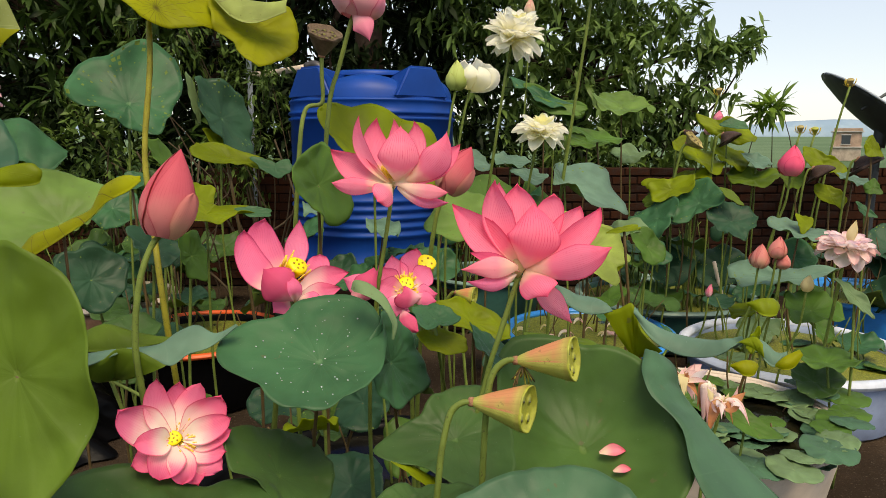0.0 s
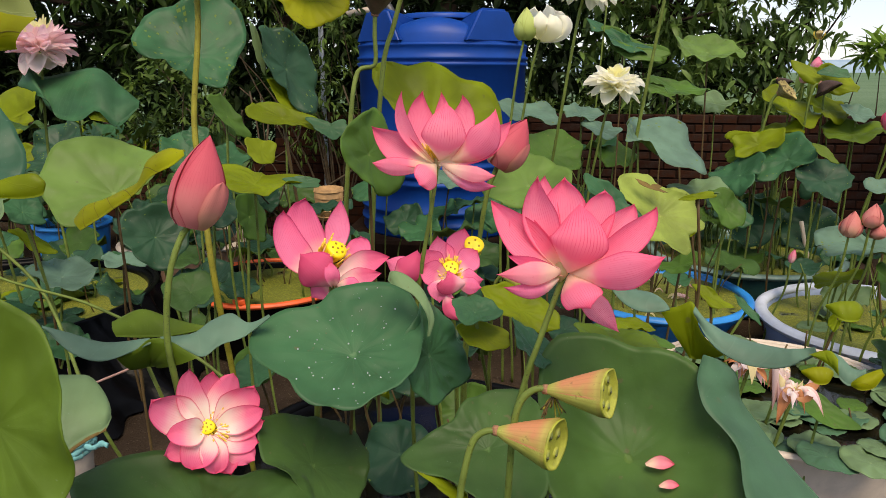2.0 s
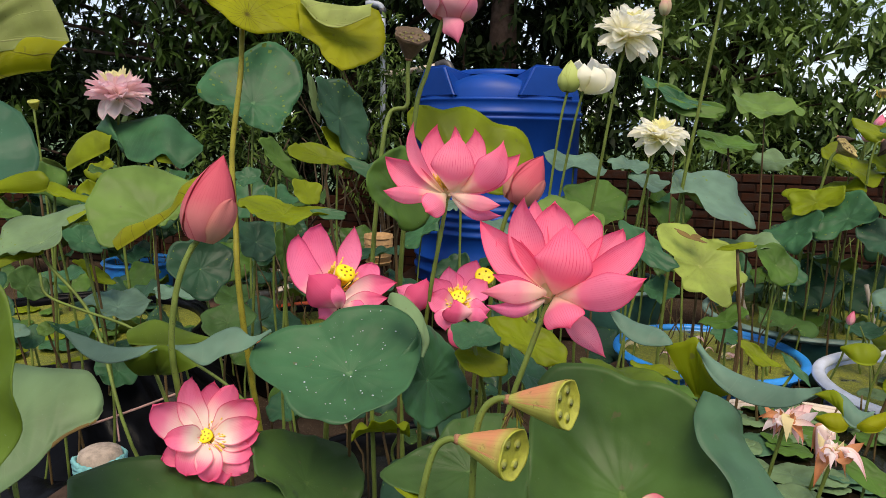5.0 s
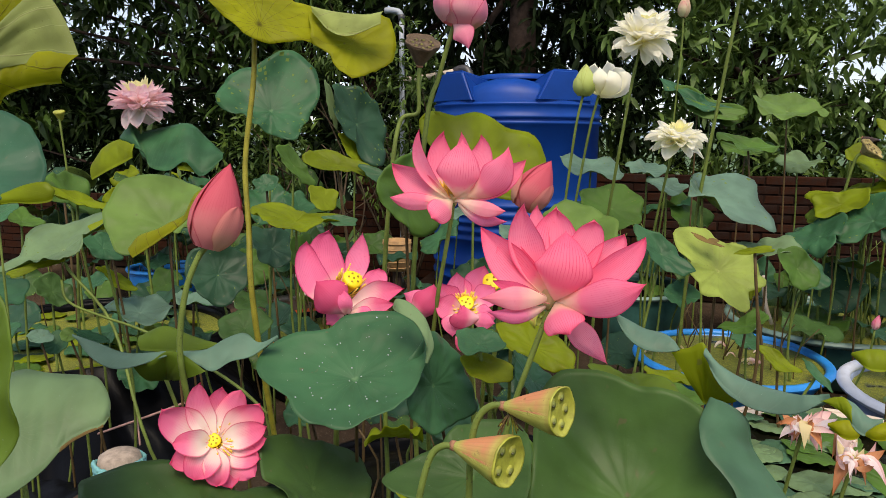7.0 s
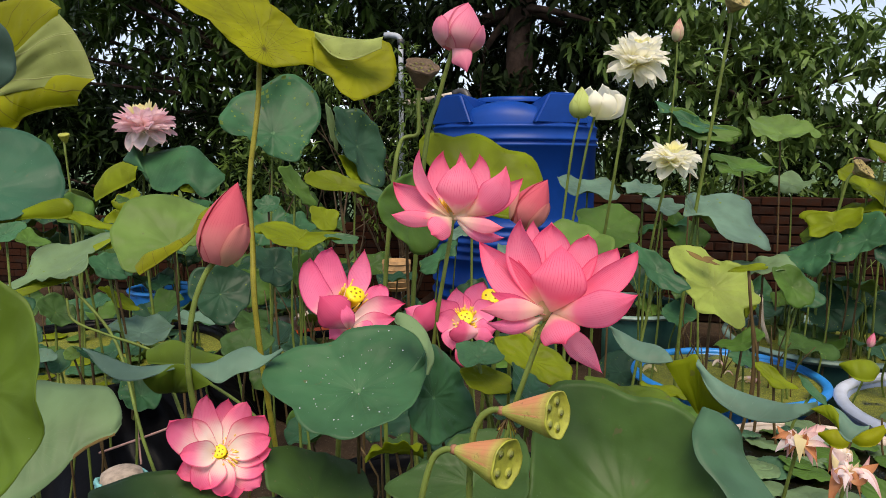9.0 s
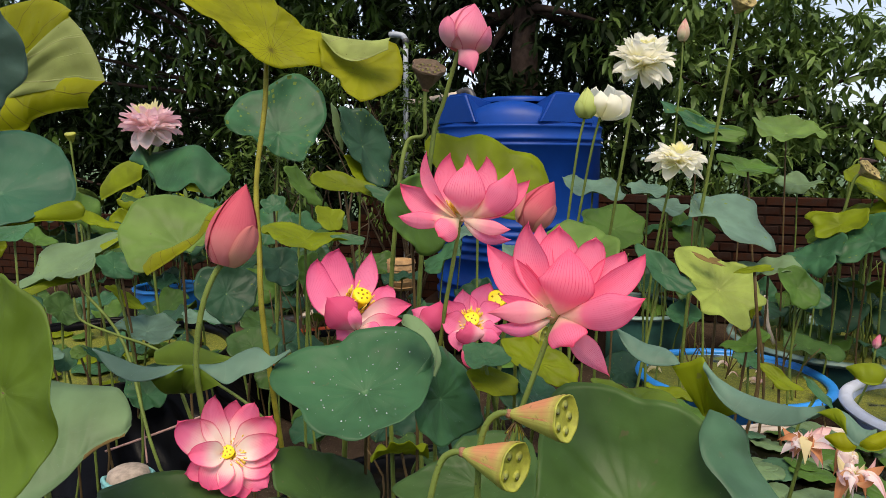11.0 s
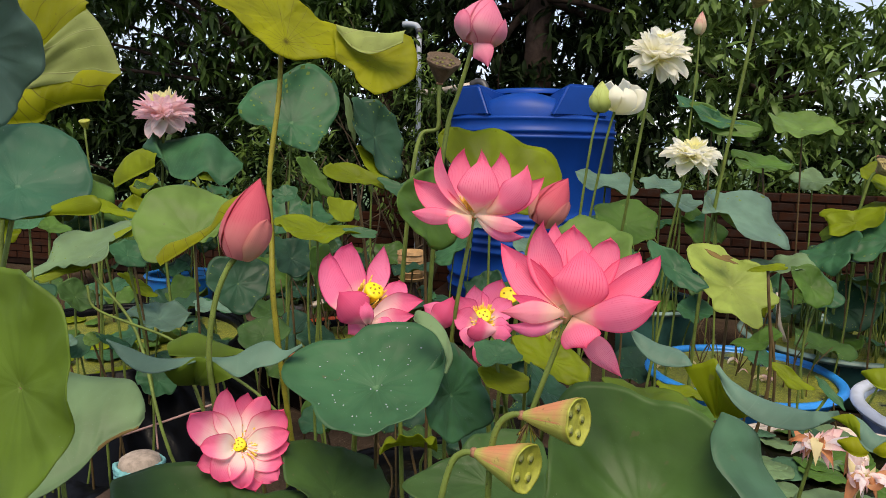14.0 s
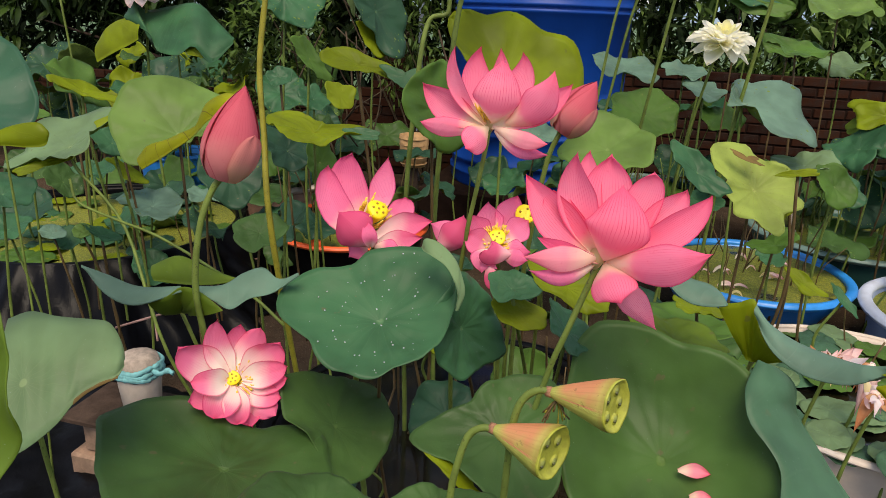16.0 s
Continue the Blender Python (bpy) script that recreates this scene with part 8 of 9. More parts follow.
petal(fl_low, (0.011, 0.001, -0.011), (0.047, 0.005, -0.023), (0.08, 0.01, -0.029), 0.052, 0.1, blunt=0.12)
petal(fl_low, (0.008, -0.002, -0.012), (0.044, -0.003, -0.035), (0.077, -0.006, -0.054), 0.059, -0.1, blunt=0.12)
petal(fl_low, (0.003, -0.006, -0.015), (0.023, -0.01, -0.046), (0.042, -0.024, -0.073), 0.057, 0.1, blunt=0.12)
petal(fl_low, (-0.0, -0.008, -0.015), (0.02, -0.032, -0.036), (0.02, -0.034, -0.064), 0.049, 0.1, blunt=0.12)
petal(fl_low, (-0.005, -0.008, -0.009), (-0.004, -0.041, -0.024), (-0.008, -0.055, -0.047), 0.065, 0.12, blunt=0.12)
petal(fl_low, (-0.007, -0.007, -0.005), (-0.028, -0.039, -0.015), (-0.048, -0.065, -0.017), 0.052, 0.1, blunt=0.12)
petal(fl_low, (-0.01, -0.007, -0.002), (-0.017, -0.043, 0.013), (-0.044, -0.058, 0.016), 0.048, 0.12, blunt=0.12)
petal(fl_low, (-0.011, -0.004, 0.006), (-0.05, -0.026, 0.036), (-0.07, -0.046, 0.07), 0.071, 0.12, blunt=0.12)
petal(fl_low, (-0.013, 0.006, 0.003), (-0.038, 0.003, 0.026), (-0.053, 0.006, 0.052), 0.049, 0.1, blunt=0.12)
# ---- buds, pods and the other flowers ----
stalk(fl_big, [(0.124, 1.065, 1.236), (0.111, 1.06, 1.197), (0.089, 1.05, 1.128), (0.072, 1.05, 1.07), (0.03, 1.15, 0.3)], 0.0044, taper=1.08)
stalk(fl_top, [(-0.106, 1.405, 1.345), (-0.108, 1.40, 1.315), (-0.122, 1.39, 1.22), (-0.136, 1.395, 1.14), (-0.15, 1.5, 0.3)], 0.0043)
stalk(fl_left, [(-0.30, 1.35, 1.13), (-0.33, 1.37, 1.05), (-0.36, 1.4, 0.9), (-0.38, 1.5, 0.3)], 0.006)
stalk(fl_mid, [(-0.08, 1.43, 1.12), (-0.075, 1.45, 1.0), (-0.07, 1.5, 0.3)], 0.005)
stalk(fl_low, [(-0.455, 1.08, 0.945), (-0.46, 1.12, 0.85), (-0.45, 1.2, 0.5), (-0.42, 1.35, 0.3)], 0.005)
seed_head(fl_low, (-0.002, -0.004, 0.002), (0.38, -0.75, 0.55), 0.0125, 0.012, 6, None, 90, 3.2, 0.9)
seed_head(fl_left, (0.005, -0.002, 0.054), (0.58, -0.40, 0.70), 0.0205, 0.05, 6, None, 34, 1.5, -0.9)
seed_head(fl_mid, (0.0, -0.004, 0.021), (0.15, -0.70, 0.70), 0.017, 0.016, 5, None, 60, 1.9, -0.4)
seed_head(fl_top, (0.0, 0.012, 0.03), (0.0, -0.3, 0.95), 0.016, 0.024, 0, None, 50, 2.2, 0.8)

for fl, d in ((fl_big, (-0.004, 0.0, 0.0)), (fl_top, (0, 0.01, 0)), (fl_left, (0, 0.01, -0.01)), (fl_mid, (0, 0.012, -0.01)), (fl_low, (0, 0.02, 0.0))):
    r0 = 0.013 if fl in (fl_big, fl_top) else 0.014
    c0 = Vector(d)
    v0, f0 = tube_data(bezier([c0 + Vector((0, 0.006, 0.016)), c0 + Vector((0, 0, 0.002)), c0 + Vector((-0.003, 0.002, -0.016))], 6), [r0 * q for q in (0.7, 1.0, 1.05, 0.95, 0.75, 0.55, 0.32)], 14)
    mesh_object("receptacle", v0, f0, PETAL["straw"], fl, [(0.5, 0.4)] * len(v0), label="cream base of the petals")

lotus_bud("plump rose-red lotus bud on a green stalk", (-0.458, 1.083, 1.288), (-0.427, 1.118, 1.429), 0.092, "bud",
          [(-0.471, 1.075, 1.27), (-0.484, 1.055, 1.215), (-0.490, 1.04, 1.123), (-0.488, 1.05, 1.03), (-0.47, 1.3, 0.3)], 0.0049)
lotus_bud("dark rose lotus bud leaning behind the flowers", (0.004, 1.608, 1.318), (0.068, 1.622, 1.424), 0.088, "bud",
          [(-0.02, 1.61, 1.24), (-0.05, 1.63, 1.0), (-0.06, 1.7, 0.3)], 0.0055)
top_bud = lotus_bud("pale pink opening bud high on its stalk", (-0.268, 2.098, 1.795), (-0.225, 2.11, 1.935), 0.155, "budpale",
                    [(-0.275, 2.085, 1.77), (-0.311, 2.08, 1.646), (-0.339, 2.057, 1.534), (-0.37, 2.05, 1.2), (-0.38, 2.1, 0.3)], 0.0068)
petal(top_bud, (0.0, -0.02, 0.01), (0.035, -0.05, -0.02), (0.055, -0.055, -0.075), 0.07, -0.15, "budpale", (0.1, -0.95, 0.2), "petal hanging loose")
lotus_bud("closed green-white bud on a thin stalk", (0.058, 3.218, 1.655), (0.066, 3.225, 1.795), 0.098, "green", [(0.03, 3.2, 1.5), (-0.01, 3.2, 1.1), (0, 3.3, 0.3)], 0.006)
wb = lotus_flower("half-open creamy white lotus on a thin stalk", (0.125, 3.26, 1.66), (0.0, -0.97, 0.1), "white")
for k, (dx, dz, w, dy) in enumerate(((-0.03, 0.155, 0.085, 0.03), (0.04, 0.165, 0.085, 0.04), (0.085, 0.135, 0.08, 0.02), (0.115, 0.11, 0.07, 0.0), (0.0, 0.13, 0.095, -0.05), (0.055, 0.115, 0.09, -0.05))):
    petal(wb, (0.0, 0.0, 0.0), (dx * 0.9, dy * 1.5, dz * 0.42), (dx * 0.72, dy * 0.5, dz * 0.93), w * 1.1, 0.2 if dy > 0 else -0.22, blunt=0.7)
stalk(wb, [(0.125, 3.26, 1.66), (0.09, 3.25, 1.5), (0.03, 3.25, 1.1), (0.05, 3.3, 0.3)], 0.006)
lotus_bud("small cream bud with a pink tip on a thin stalk", (0.602, 4.942, 2.25), (0.612, 4.942, 2.40), 0.085, "cream_tip", [(0.60, 4.94, 2.0), (0.56, 4.95, 1.2), (0.5, 5.2, 0.3)], 0.006)

WHITE = ((6, -42, 0.115, 0.08, "white", -0.004, 0.012), (8, -10, 0.13, 0.082, "white", 0.0, 0.016), (9, 14, 0.135, 0.078, "white", 0.008, 0.02), (11, 34, 0.135, 0.07, "white", 0.014, 0.026),
         (11, 52, 0.13, 0.066, "white", 0.018, 0.03), (11, 68, 0.125, 0.06, "white", 0.022, 0.028), (8, 80, 0.11, 0.045, "butter", 0.022, 0.016))
WHITE = tuple((n, lift, long * 0.84, wide * 0.84, tone, up, ring) for n, lift, long, wide, tone, up, ring in WHITE)
w1 = double_flower("many-petalled creamy white lotus in full bloom", (0.287, 2.9, 1.835), (0.12, -0.35, 0.93), 0.22, WHITE,
                   [(0.26, 2.9, 1.7), (0.22, 2.92, 1.4), (0.17, 3.0, 1.0), (0.15, 3.2, 0.3)], 0.0062)
for dx, dz in ((-0.10, -0.02), (0.075, -0.08), (0.04, -0.075)):
    petal(w1, (0, -0.01, 0), (dx * 0.55, -0.05, dz * 0.25), (dx * 1.1, -0.055, dz), 0.05, -0.1, "white", (0, -0.95, 0.3), "outer petal hanging down")
w2 = double_flower("white double lotus flower with a yellow centre", (0.478, 3.365, 1.455), (0.1, -0.25, 0.95), 0.22,
                   ((7, -24, 0.115, 0.07, "white", -0.004, 0.012), (9, -4, 0.125, 0.07, "white", 0.0, 0.016), (10, 14, 0.115, 0.06, "white", 0.006, 0.02), (11, 32, 0.095, 0.052, "white", 0.01, 0.024), (10, 52, 0.08, 0.045, "white", 0.014, 0.024), (9, 72, 0.08, 0.034, "butter", 0.014, 0.018)),
                   [(0.45, 3.37, 1.35), (0.41, 3.4, 1.1), (0.4, 3.5, 0.3)], 0.0058)
w3 = double_flower("blush pink double lotus with pale guard petals and yellow top", (-2.455, 3.535, 1.625), (0.0, -0.12, 0.99), 0.30,
                   ((10, -40, 0.135, 0.115, "guard", -0.01, 0.02), (15, -2, 0.15, 0.075, "blush", 0.0, 0.03), (17, 14, 0.148, 0.066, "blush", 0.006, 0.04), (17, 28, 0.14, 0.06, "blush", 0.012, 0.045),
                    (17, 42, 0.135, 0.056, "blush", 0.02, 0.05), (16, 58, 0.128, 0.05, "blush", 0.028, 0.045), (22, 74, 0.128, 0.036, "butter", 0.032, 0.035)),
                   [(-2.47, 3.54, 1.5), (-2.5, 3.55, 1.2), (-2.5, 3.6, 0.3)], 0.007)

seed_pod("ripening green lotus pod flushed red, nodding", (0.095, 0.819, 1.171), (0.159, 0.798, 1.180), (0.90, -0.42, 0.12), 0.029,
         [(0.080, 0.820, 1.170), (0.064, 0.819, 1.155), (0.056, 0.817, 1.120), (0.052, 0.824, 1.029), (0.049, 0.909, 0.214)], seeds=5, thick=0.0041)
seed_pod("green and red lotus pod bent over on its stalk", (0.039, 0.810, 1.119), (0.103, 0.788, 1.119), (0.88, -0.46, 0.0), 0.031,
         [(0.024, 0.810, 1.118), (0.009, 0.808, 1.104), (-0.001, 0.800, 1.063), (-0.006, 0.797, 1.018), (-0.015, 0.856, 0.214)], seeds=4, thick=0.0041)
seed_pod("young olive-green lotus pod leaning behind the flowers", (0.030, 1.475, 1.105), (0.068, 1.462, 1.098), (0.92, -0.35, -0.1), 0.024,
         [(0.018, 1.48, 1.10), (0.006, 1.49, 1.06), (0.0, 1.52, 0.9), (-0.01, 1.6, 0.3)], None, None, 4, 0.004)
seed_pod("dry brown lotus pod full of holes", (-0.345, 1.995, 1.675), (-0.333, 1.985, 1.735), (0.30, -0.45, 0.84), 0.052,
         [(-0.345, 1.985, 1.62), (-0.343, 1.983, 1.56), (-0.350, 1.98, 1.538), (-0.380, 1.965, 1.532), (-0.393, 1.955, 1.51), (-0.402, 1.935, 1.441), (-0.416, 1.914, 1.243), (-0.43, 1.95, 0.3)], POD_DRY, POD_DRY, 9, 0.0062, lumpy=0.07, dry=True)
tuft = thing("withered_stamens", "brown withered stamens hanging under a pod", "stamens", (0.101, 0.817, 1.161))
tr_ = random.Random(6)
for k in range(14):
    a, b = tr_.uniform(-0.014, 0.016), tr_.uniform(-0.030, -0.008)
    tube("filament", [(0, 0, 0.004), (a * 0.6, tr_.uniform(-0.01, 0.006), b * 0.4), (a, tr_.uniform(-0.012, 0.006), b)], 0.0009, STALK_DRY if k % 3 else STALK_YEL, tuft, 5, 6)
small = thing("lotus_seed_pod", "small bright yellow bare seed head", "seed pod", (-0.036, 1.476, 1.16), "seed pods")
seed_head(small, (0.0, 0, 0.012), (0.15, -0.75, 0.62), 0.021, 0.030, 4)
v0, f0 = tube_data(bezier([Vector((-0.002, 0.02, -0.002)), Vector((-0.003, 0.022, -0.018)), Vector((-0.004, 0.02, -0.036))], 5), [0.019, 0.0185, 0.016, 0.012, 0.008, 0.005], 14)
mesh_object("cone", v0, f0, POD, small, label="green cone under the head")
stalk(small, [(-0.036, 1.48, 1.15), (-0.05, 1.49, 1.0), (-0.05, 1.55, 0.3)], 0.0045)
seed_pod("dry straw-coloured pod high on a tall stalk", (0.692, 3.34, 2.115), (0.708, 3.30, 2.165), (0.45, -0.6, 0.62), 0.064,
         [(0.69, 3.325, 2.05), (0.66, 3.33, 1.8), (0.60, 3.36, 1.3), (0.55, 3.5, 0.3)], POD_STRAW, POD_STRAW, 7, 0.0075, dry=True)
small2 = thing("lotus_seed_pod", "tiny pale green seed head on a bare stalk", "seed pod", (-2.9, 3.4, 1.60), "seed pods")
seed_head(small2, (0, 0, 0), (0.1, -0.3, 0.9), 0.032, 0.05, 0, POD)
stalk(small2, [(-2.9, 3.4, 1.56), (-2.88, 3.4, 1.3), (-2.85, 3.4, 0.3)], 0.006)


def wilted_flower(label, at, n, length, seed, droop=0.9, colour="wilt", spread=1.0):
    """A shrivelled flower with limp hanging petals."""
    ob = thing("wilted_lotus_flower", label, "lotus flower", at, "wilted flowers")
    rnd = random.Random(seed)
    for k in range(n):
        a = rnd.uniform(0, 6.28)
        q = Vector((math.cos(a), math.sin(a), 0))
        L = length * rnd.uniform(0.6, 1.1)
        out = rnd.uniform(0.35, 1.0) * spread
        petal(ob, q * 0.008, q * L * 0.55 * out + Vector((0, 0, rnd.uniform(-0.1, 0.35) * L)), q * L * out + Vector((0, 0, L * (rnd.uniform(-0.95, 0.7) if droop < 0.3 else -droop * rnd.uniform(0.2, 1.0)))), L * rnd.uniform(0.20, 0.40),
              rnd.uniform(-0.2, 0.25), (colour, "sere", "guard", colour, "straw", colour, "sere", "guard")[k % 8], (q.x * 0.3, q.y * 0.3 - 0.6, 0.7))
    seed_head(ob, (0, 0, 0.012), (0.1, -0.4, 0.9), length * 0.16, length * 0.2, 0, POD)
    stalk(ob, [Vector(at), Vector(at) + Vector((-0.02, 0.02, -0.15)), (at[0] - 0.03, at[1] + 0.05, 0.3)], 0.005)
    return ob


wilted_flower("withered pink lotus flower with limp petals", (0.735, 2.0, 0.70), 44, 0.088, 3, 0.1)
wilted_flower("withered lotus flower with papery hanging petals", (0.93, 2.25, 0.55), 22, 0.125, 5, 1.1, "wilt", 0.38)
wilted_flower("shrivelled cream lotus with browning petals", (0.845, 1.95, 0.64), 36, 0.085, 8, 0.2)
sp = double_flower("spent pale pink double lotus losing its petals", (1.659, 2.759, 0.985), (0.05, -0.2, 0.95), 0.25,
                   ((9, -30, 0.085, 0.075, "guard", 0.0, 0.025), (13, -8, 0.095, 0.06, "wilt", 0.01, 0.03), (12, 12, 0.085, 0.06, "guard", 0.015, 0.03), (9, 30, 0.07, 0.05, "blush", 0.02, 0.03)), [(1.655, 2.77, 0.85), (1.64, 2.8, 0.6), (1.63, 2.85, 0.3)], 0.007)
petal(sp, (0.02, 0, 0.02), (0.025, -0.01, 0.07), (0.03, -0.01, 0.125), 0.05, -0.2, "straw", (0, -1, 0), "last upright petal")
for bx, by, bz, w, h, c in ((1.412, 2.986, 0.865, 0.085, 0.11, "budlow"), (1.477, 2.962, 0.912, 0.08, 0.10, "budlow"), (1.517, 2.99, 0.86, 0.08, 0.075, "budlow"),
                            (1.952, 3.828, 1.225, 0.142, 0.175, "budrose"), (1.556, 2.837, 0.79, 0.055, 0.075, "straw"), (1.419, 3.537, 0.60, 0.038, 0.07, "budpale"),
                            (1.762, 4.576, 1.455, 0.06, 0.09, "budpale"), (1.811, 4.556, 1.53, 0.07, 0.085, "budpale")):
    lotus_bud("pink lotus bud among the leaves", (bx, by, bz), (bx + 0.012, by, bz + h), w, c, [(bx - 0.01, by + 0.01, bz - 0.15), (bx - 0.04, by + 0.05, bz - 0.3), (bx - 0.06, by + 0.08, 0.28)], 0.0048 if by < 3.6 else 0.0065)
for bx, by, bz in ((2.305, 4.44, 1.505), (2.378, 4.401, 1.495), (2.52, 4.308, 1.79), (1.843, 4.641, 1.755)):
    s2 = thing("lotus_seed_pod", "young yellow-green seed head on a thin stalk", "seed pod", (bx, by, bz), "seed pods")
    seed_head(s2, (0, 0, 0), (-0.2, -0.4, 0.9), 0.021, 0.045, 0, POD_STRAW if bx > 2.39 or bx < 2.31 else POD, 16, 1.9, -1.2)
    stalk(s2, [(bx, by, bz - 0.04), (bx - 0.06, by, bz - 0.3), (bx - 0.12, by, bz - 0.7), (bx - 0.15, by, 0.3)], 0.0065)
for bx, by, bz, pr in ((1.777, 4.3, 1.44, 0.075), (2.141, 3.897, 1.245, 0.085), (2.301, 3.749, 1.30, 0.10), (1.649, 4.618, 1.46, 0.05)):
    seed_pod("old dark brown lotus pod drooping on its stalk", (bx - 0.03, by, bz + 0.02), (bx + 0.015, by - 0.015, bz - 0.015), (0.4, -0.3, -0.75), pr,
             [(bx - 0.06, by, bz + 0.0), (bx - 0.08, by, bz - 0.12), (bx - 0.08, by + 0.02, bz - 0.35), (bx - 0.08, by + 0.02, 0.3)], POD_DARK, POD_DARK, 6, 0.006, lumpy=0.09, dry=True)
seed_pod("withered straw-coloured pod lying on a yellow-green leaf", (1.53, 4.31, 1.40), (1.57, 4.29, 1.425), (0.5, -0.4, 0.6), 0.07,
         [(1.50, 4.31, 1.36), (1.47, 4.32, 1.2), (1.42, 4.34, 0.9), (1.42, 4.4, 0.3)], POD_STRAW, POD_STRAW, 8, 0.008, lumpy=0.12, dry=True)

# fallen petals on the broad leaf
for px, py, pz, L, w, lab in ((0.298, 1.115, 0.899, 0.046, 0.024, "fallen pink petal lying on a broad leaf"), (0.307, 1.082, 0.882, 0.030, 0.016, "small fallen petal lying on a broad leaf")):
    fp = thing("fallen_petal", lab, "petal", (px, py, pz), "fallen petals")
    petal(fp, (-L / 2, 0, 0), (0, -0.003, 0.006), (L / 2, 0.0, 0.004), w, 0.2, "flush", (0.0, -0.6, 0.8))


def droplets(owner, n, seed):
    """Beads of water lying on a leaf."""
    sheet = next(c for c in owner.children if c.name.startswith("blade"))
    rnd = random.Random(seed)
    o = Vector(owner.location)
    ob = thing("water_droplets", "scattered bright beads of water on a leaf", "water droplets", tuple(o), kind="stuff")
    mat = Nodes("water_bead")
    mat.bsdf.inputs["Transmission Weight"].default_value = 0.6
    bead = mat.end((0.9, 0.95, 0.95), 0.05, 0, 0.6)
    v, f = [], []
    upper = [q for q in sheet.data.polygons if q.index % 2 == 0 and q.index < 2 * 84 * 13]
    for _ in range(n):
        q = rnd.choice(upper)
        r = rnd.uniform(0.0006, 0.0017)
        z = q.normal if q.normal.z > 0 else -q.normal
        c = q.center + z * r * 0.5 + Vector((rnd.uniform(-0.003, 0.003), rnd.uniform(-0.003, 0.003), 0))
        tv, tf = tube_data([c - z * r * 0.7, c - z * r * 0.2, c + z * r * 0.3, c + z * r * 0.7], [r * 0.7, r, r * 0.9, r * 0.4], 7)
        f += [tuple(len(v) + i for i in face) for face in tf]
        v += tv
    b = mesh_object("beads", v, f, bead, ob)
    b["kind"] = "stuff"


# ---- floating pads and filling leaves ----
rnd = random.Random(77)
for k in range(64):
    a, r = rnd.uniform(0, 6.28), 0.47 * math.sqrt(rnd.random())
    lily_pad((1.05 + r * math.cos(a), 2.58 + r * math.sin(a), 0.346 + 0.0005 * k), rnd.uniform(0.045, 0.09), rnd.choice(("sea", "grn", "pale", "pale")), 300 + k)
for k in range(12):
    a = radians(-95 + 115 * k / 11 + rnd.uniform(-4, 4))
    r = rnd.uniform(0.44, 0.60)
    lily_pad((1.05 + r * math.cos(a), 2.58 + r * math.sin(a), 0.40 + 0.003 * (k % 7)), rnd.uniform(0.06, 0.105), rnd.choice(("sea", "grn", "grn", "pale")), 380 + k, "lotus pad lying out over the tub's rim")
for k in range(40):
    a, r = rnd.uniform(0, 6.28), 0.70 * math.sqrt(rnd.random())
    lily_pad((-2.72 + r * math.cos(a), 3.30 + r * math.sin(a), 0.302 + 0.0007 * k), rnd.uniform(0.06, 0.13), rnd.choice(("teal", "grn", "deep", "yg")), 440 + k)
for k in range(8):
    a, r = rnd.uniform(0, 6.28), 0.44 * math.sqrt(rnd.random())
    lily_pad((1.90 + r * math.cos(a), 3.55 + r * math.sin(a), 0.272 + 0.002 * k), rnd.uniform(0.05, 0.09), rnd.choice(("teal", "grn", "pale")), 470 + k)


def fill(key, n, low, high, spread, size, seed, tones):
    """Leaves of the plants that crowd a tub."""
    rr = random.Random(seed)
    o = tubs[key][0].location
    for k in range(n):
        a, r = rr.uniform(0, 6.28), spread * math.sqrt(rr.random())
        at = (o.x + r * math.cos(a), o.y + r * math.sin(a), rr.uniform(low, high))
        nrm = (rr.uniform(-0.5, 0.5), rr.uniform(-0.8, 0.3), rr.uniform(0.45, 1.0))
        tone = rr.choice(tones)
        lab = {"teal": "blue-green lotus leaf crowding the tub", "deep": "dark teal lotus leaf low in the tub", "grn": "mid-green lotus leaf among the stalks",
               "dark": "deep green lotus leaf in the shade", "yg": "yellow-green lotus leaf among the stalks", "pale": "pale green lotus leaf among the stalks"}[tone]
        simple_leaf(at, rr.uniform(size * 0.6, size), nrm, tone, seed * 100 + k, lab)


fill("green", 9, 0.45, 0.85, 0.5, 0.17, 41, ("deep", "teal", "grn", "deep"))
fill("far", 9, 0.5, 1.05, 0.5, 0.2, 42, ("deep", "teal", "yg", "grn"))
fill("mid", 11, 0.5, 1.05, 0.5, 0.18, 43, ("teal", "deep", "grn", "deep"))
# dark tones here put the low leaves' shade into their colour
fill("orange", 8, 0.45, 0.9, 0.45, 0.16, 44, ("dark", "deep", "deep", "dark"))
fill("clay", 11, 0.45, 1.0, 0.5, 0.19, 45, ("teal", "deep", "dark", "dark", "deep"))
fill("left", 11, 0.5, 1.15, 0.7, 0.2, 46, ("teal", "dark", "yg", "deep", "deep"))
fill("black", 6, 0.42, 0.7, 0.7, 0.14, 47, ("teal", "grn", "deep"))
fill("front", 7, 0.4, 0.7, 0.5, 0.13, 48, ("dark", "grn", "deep", "yg"))
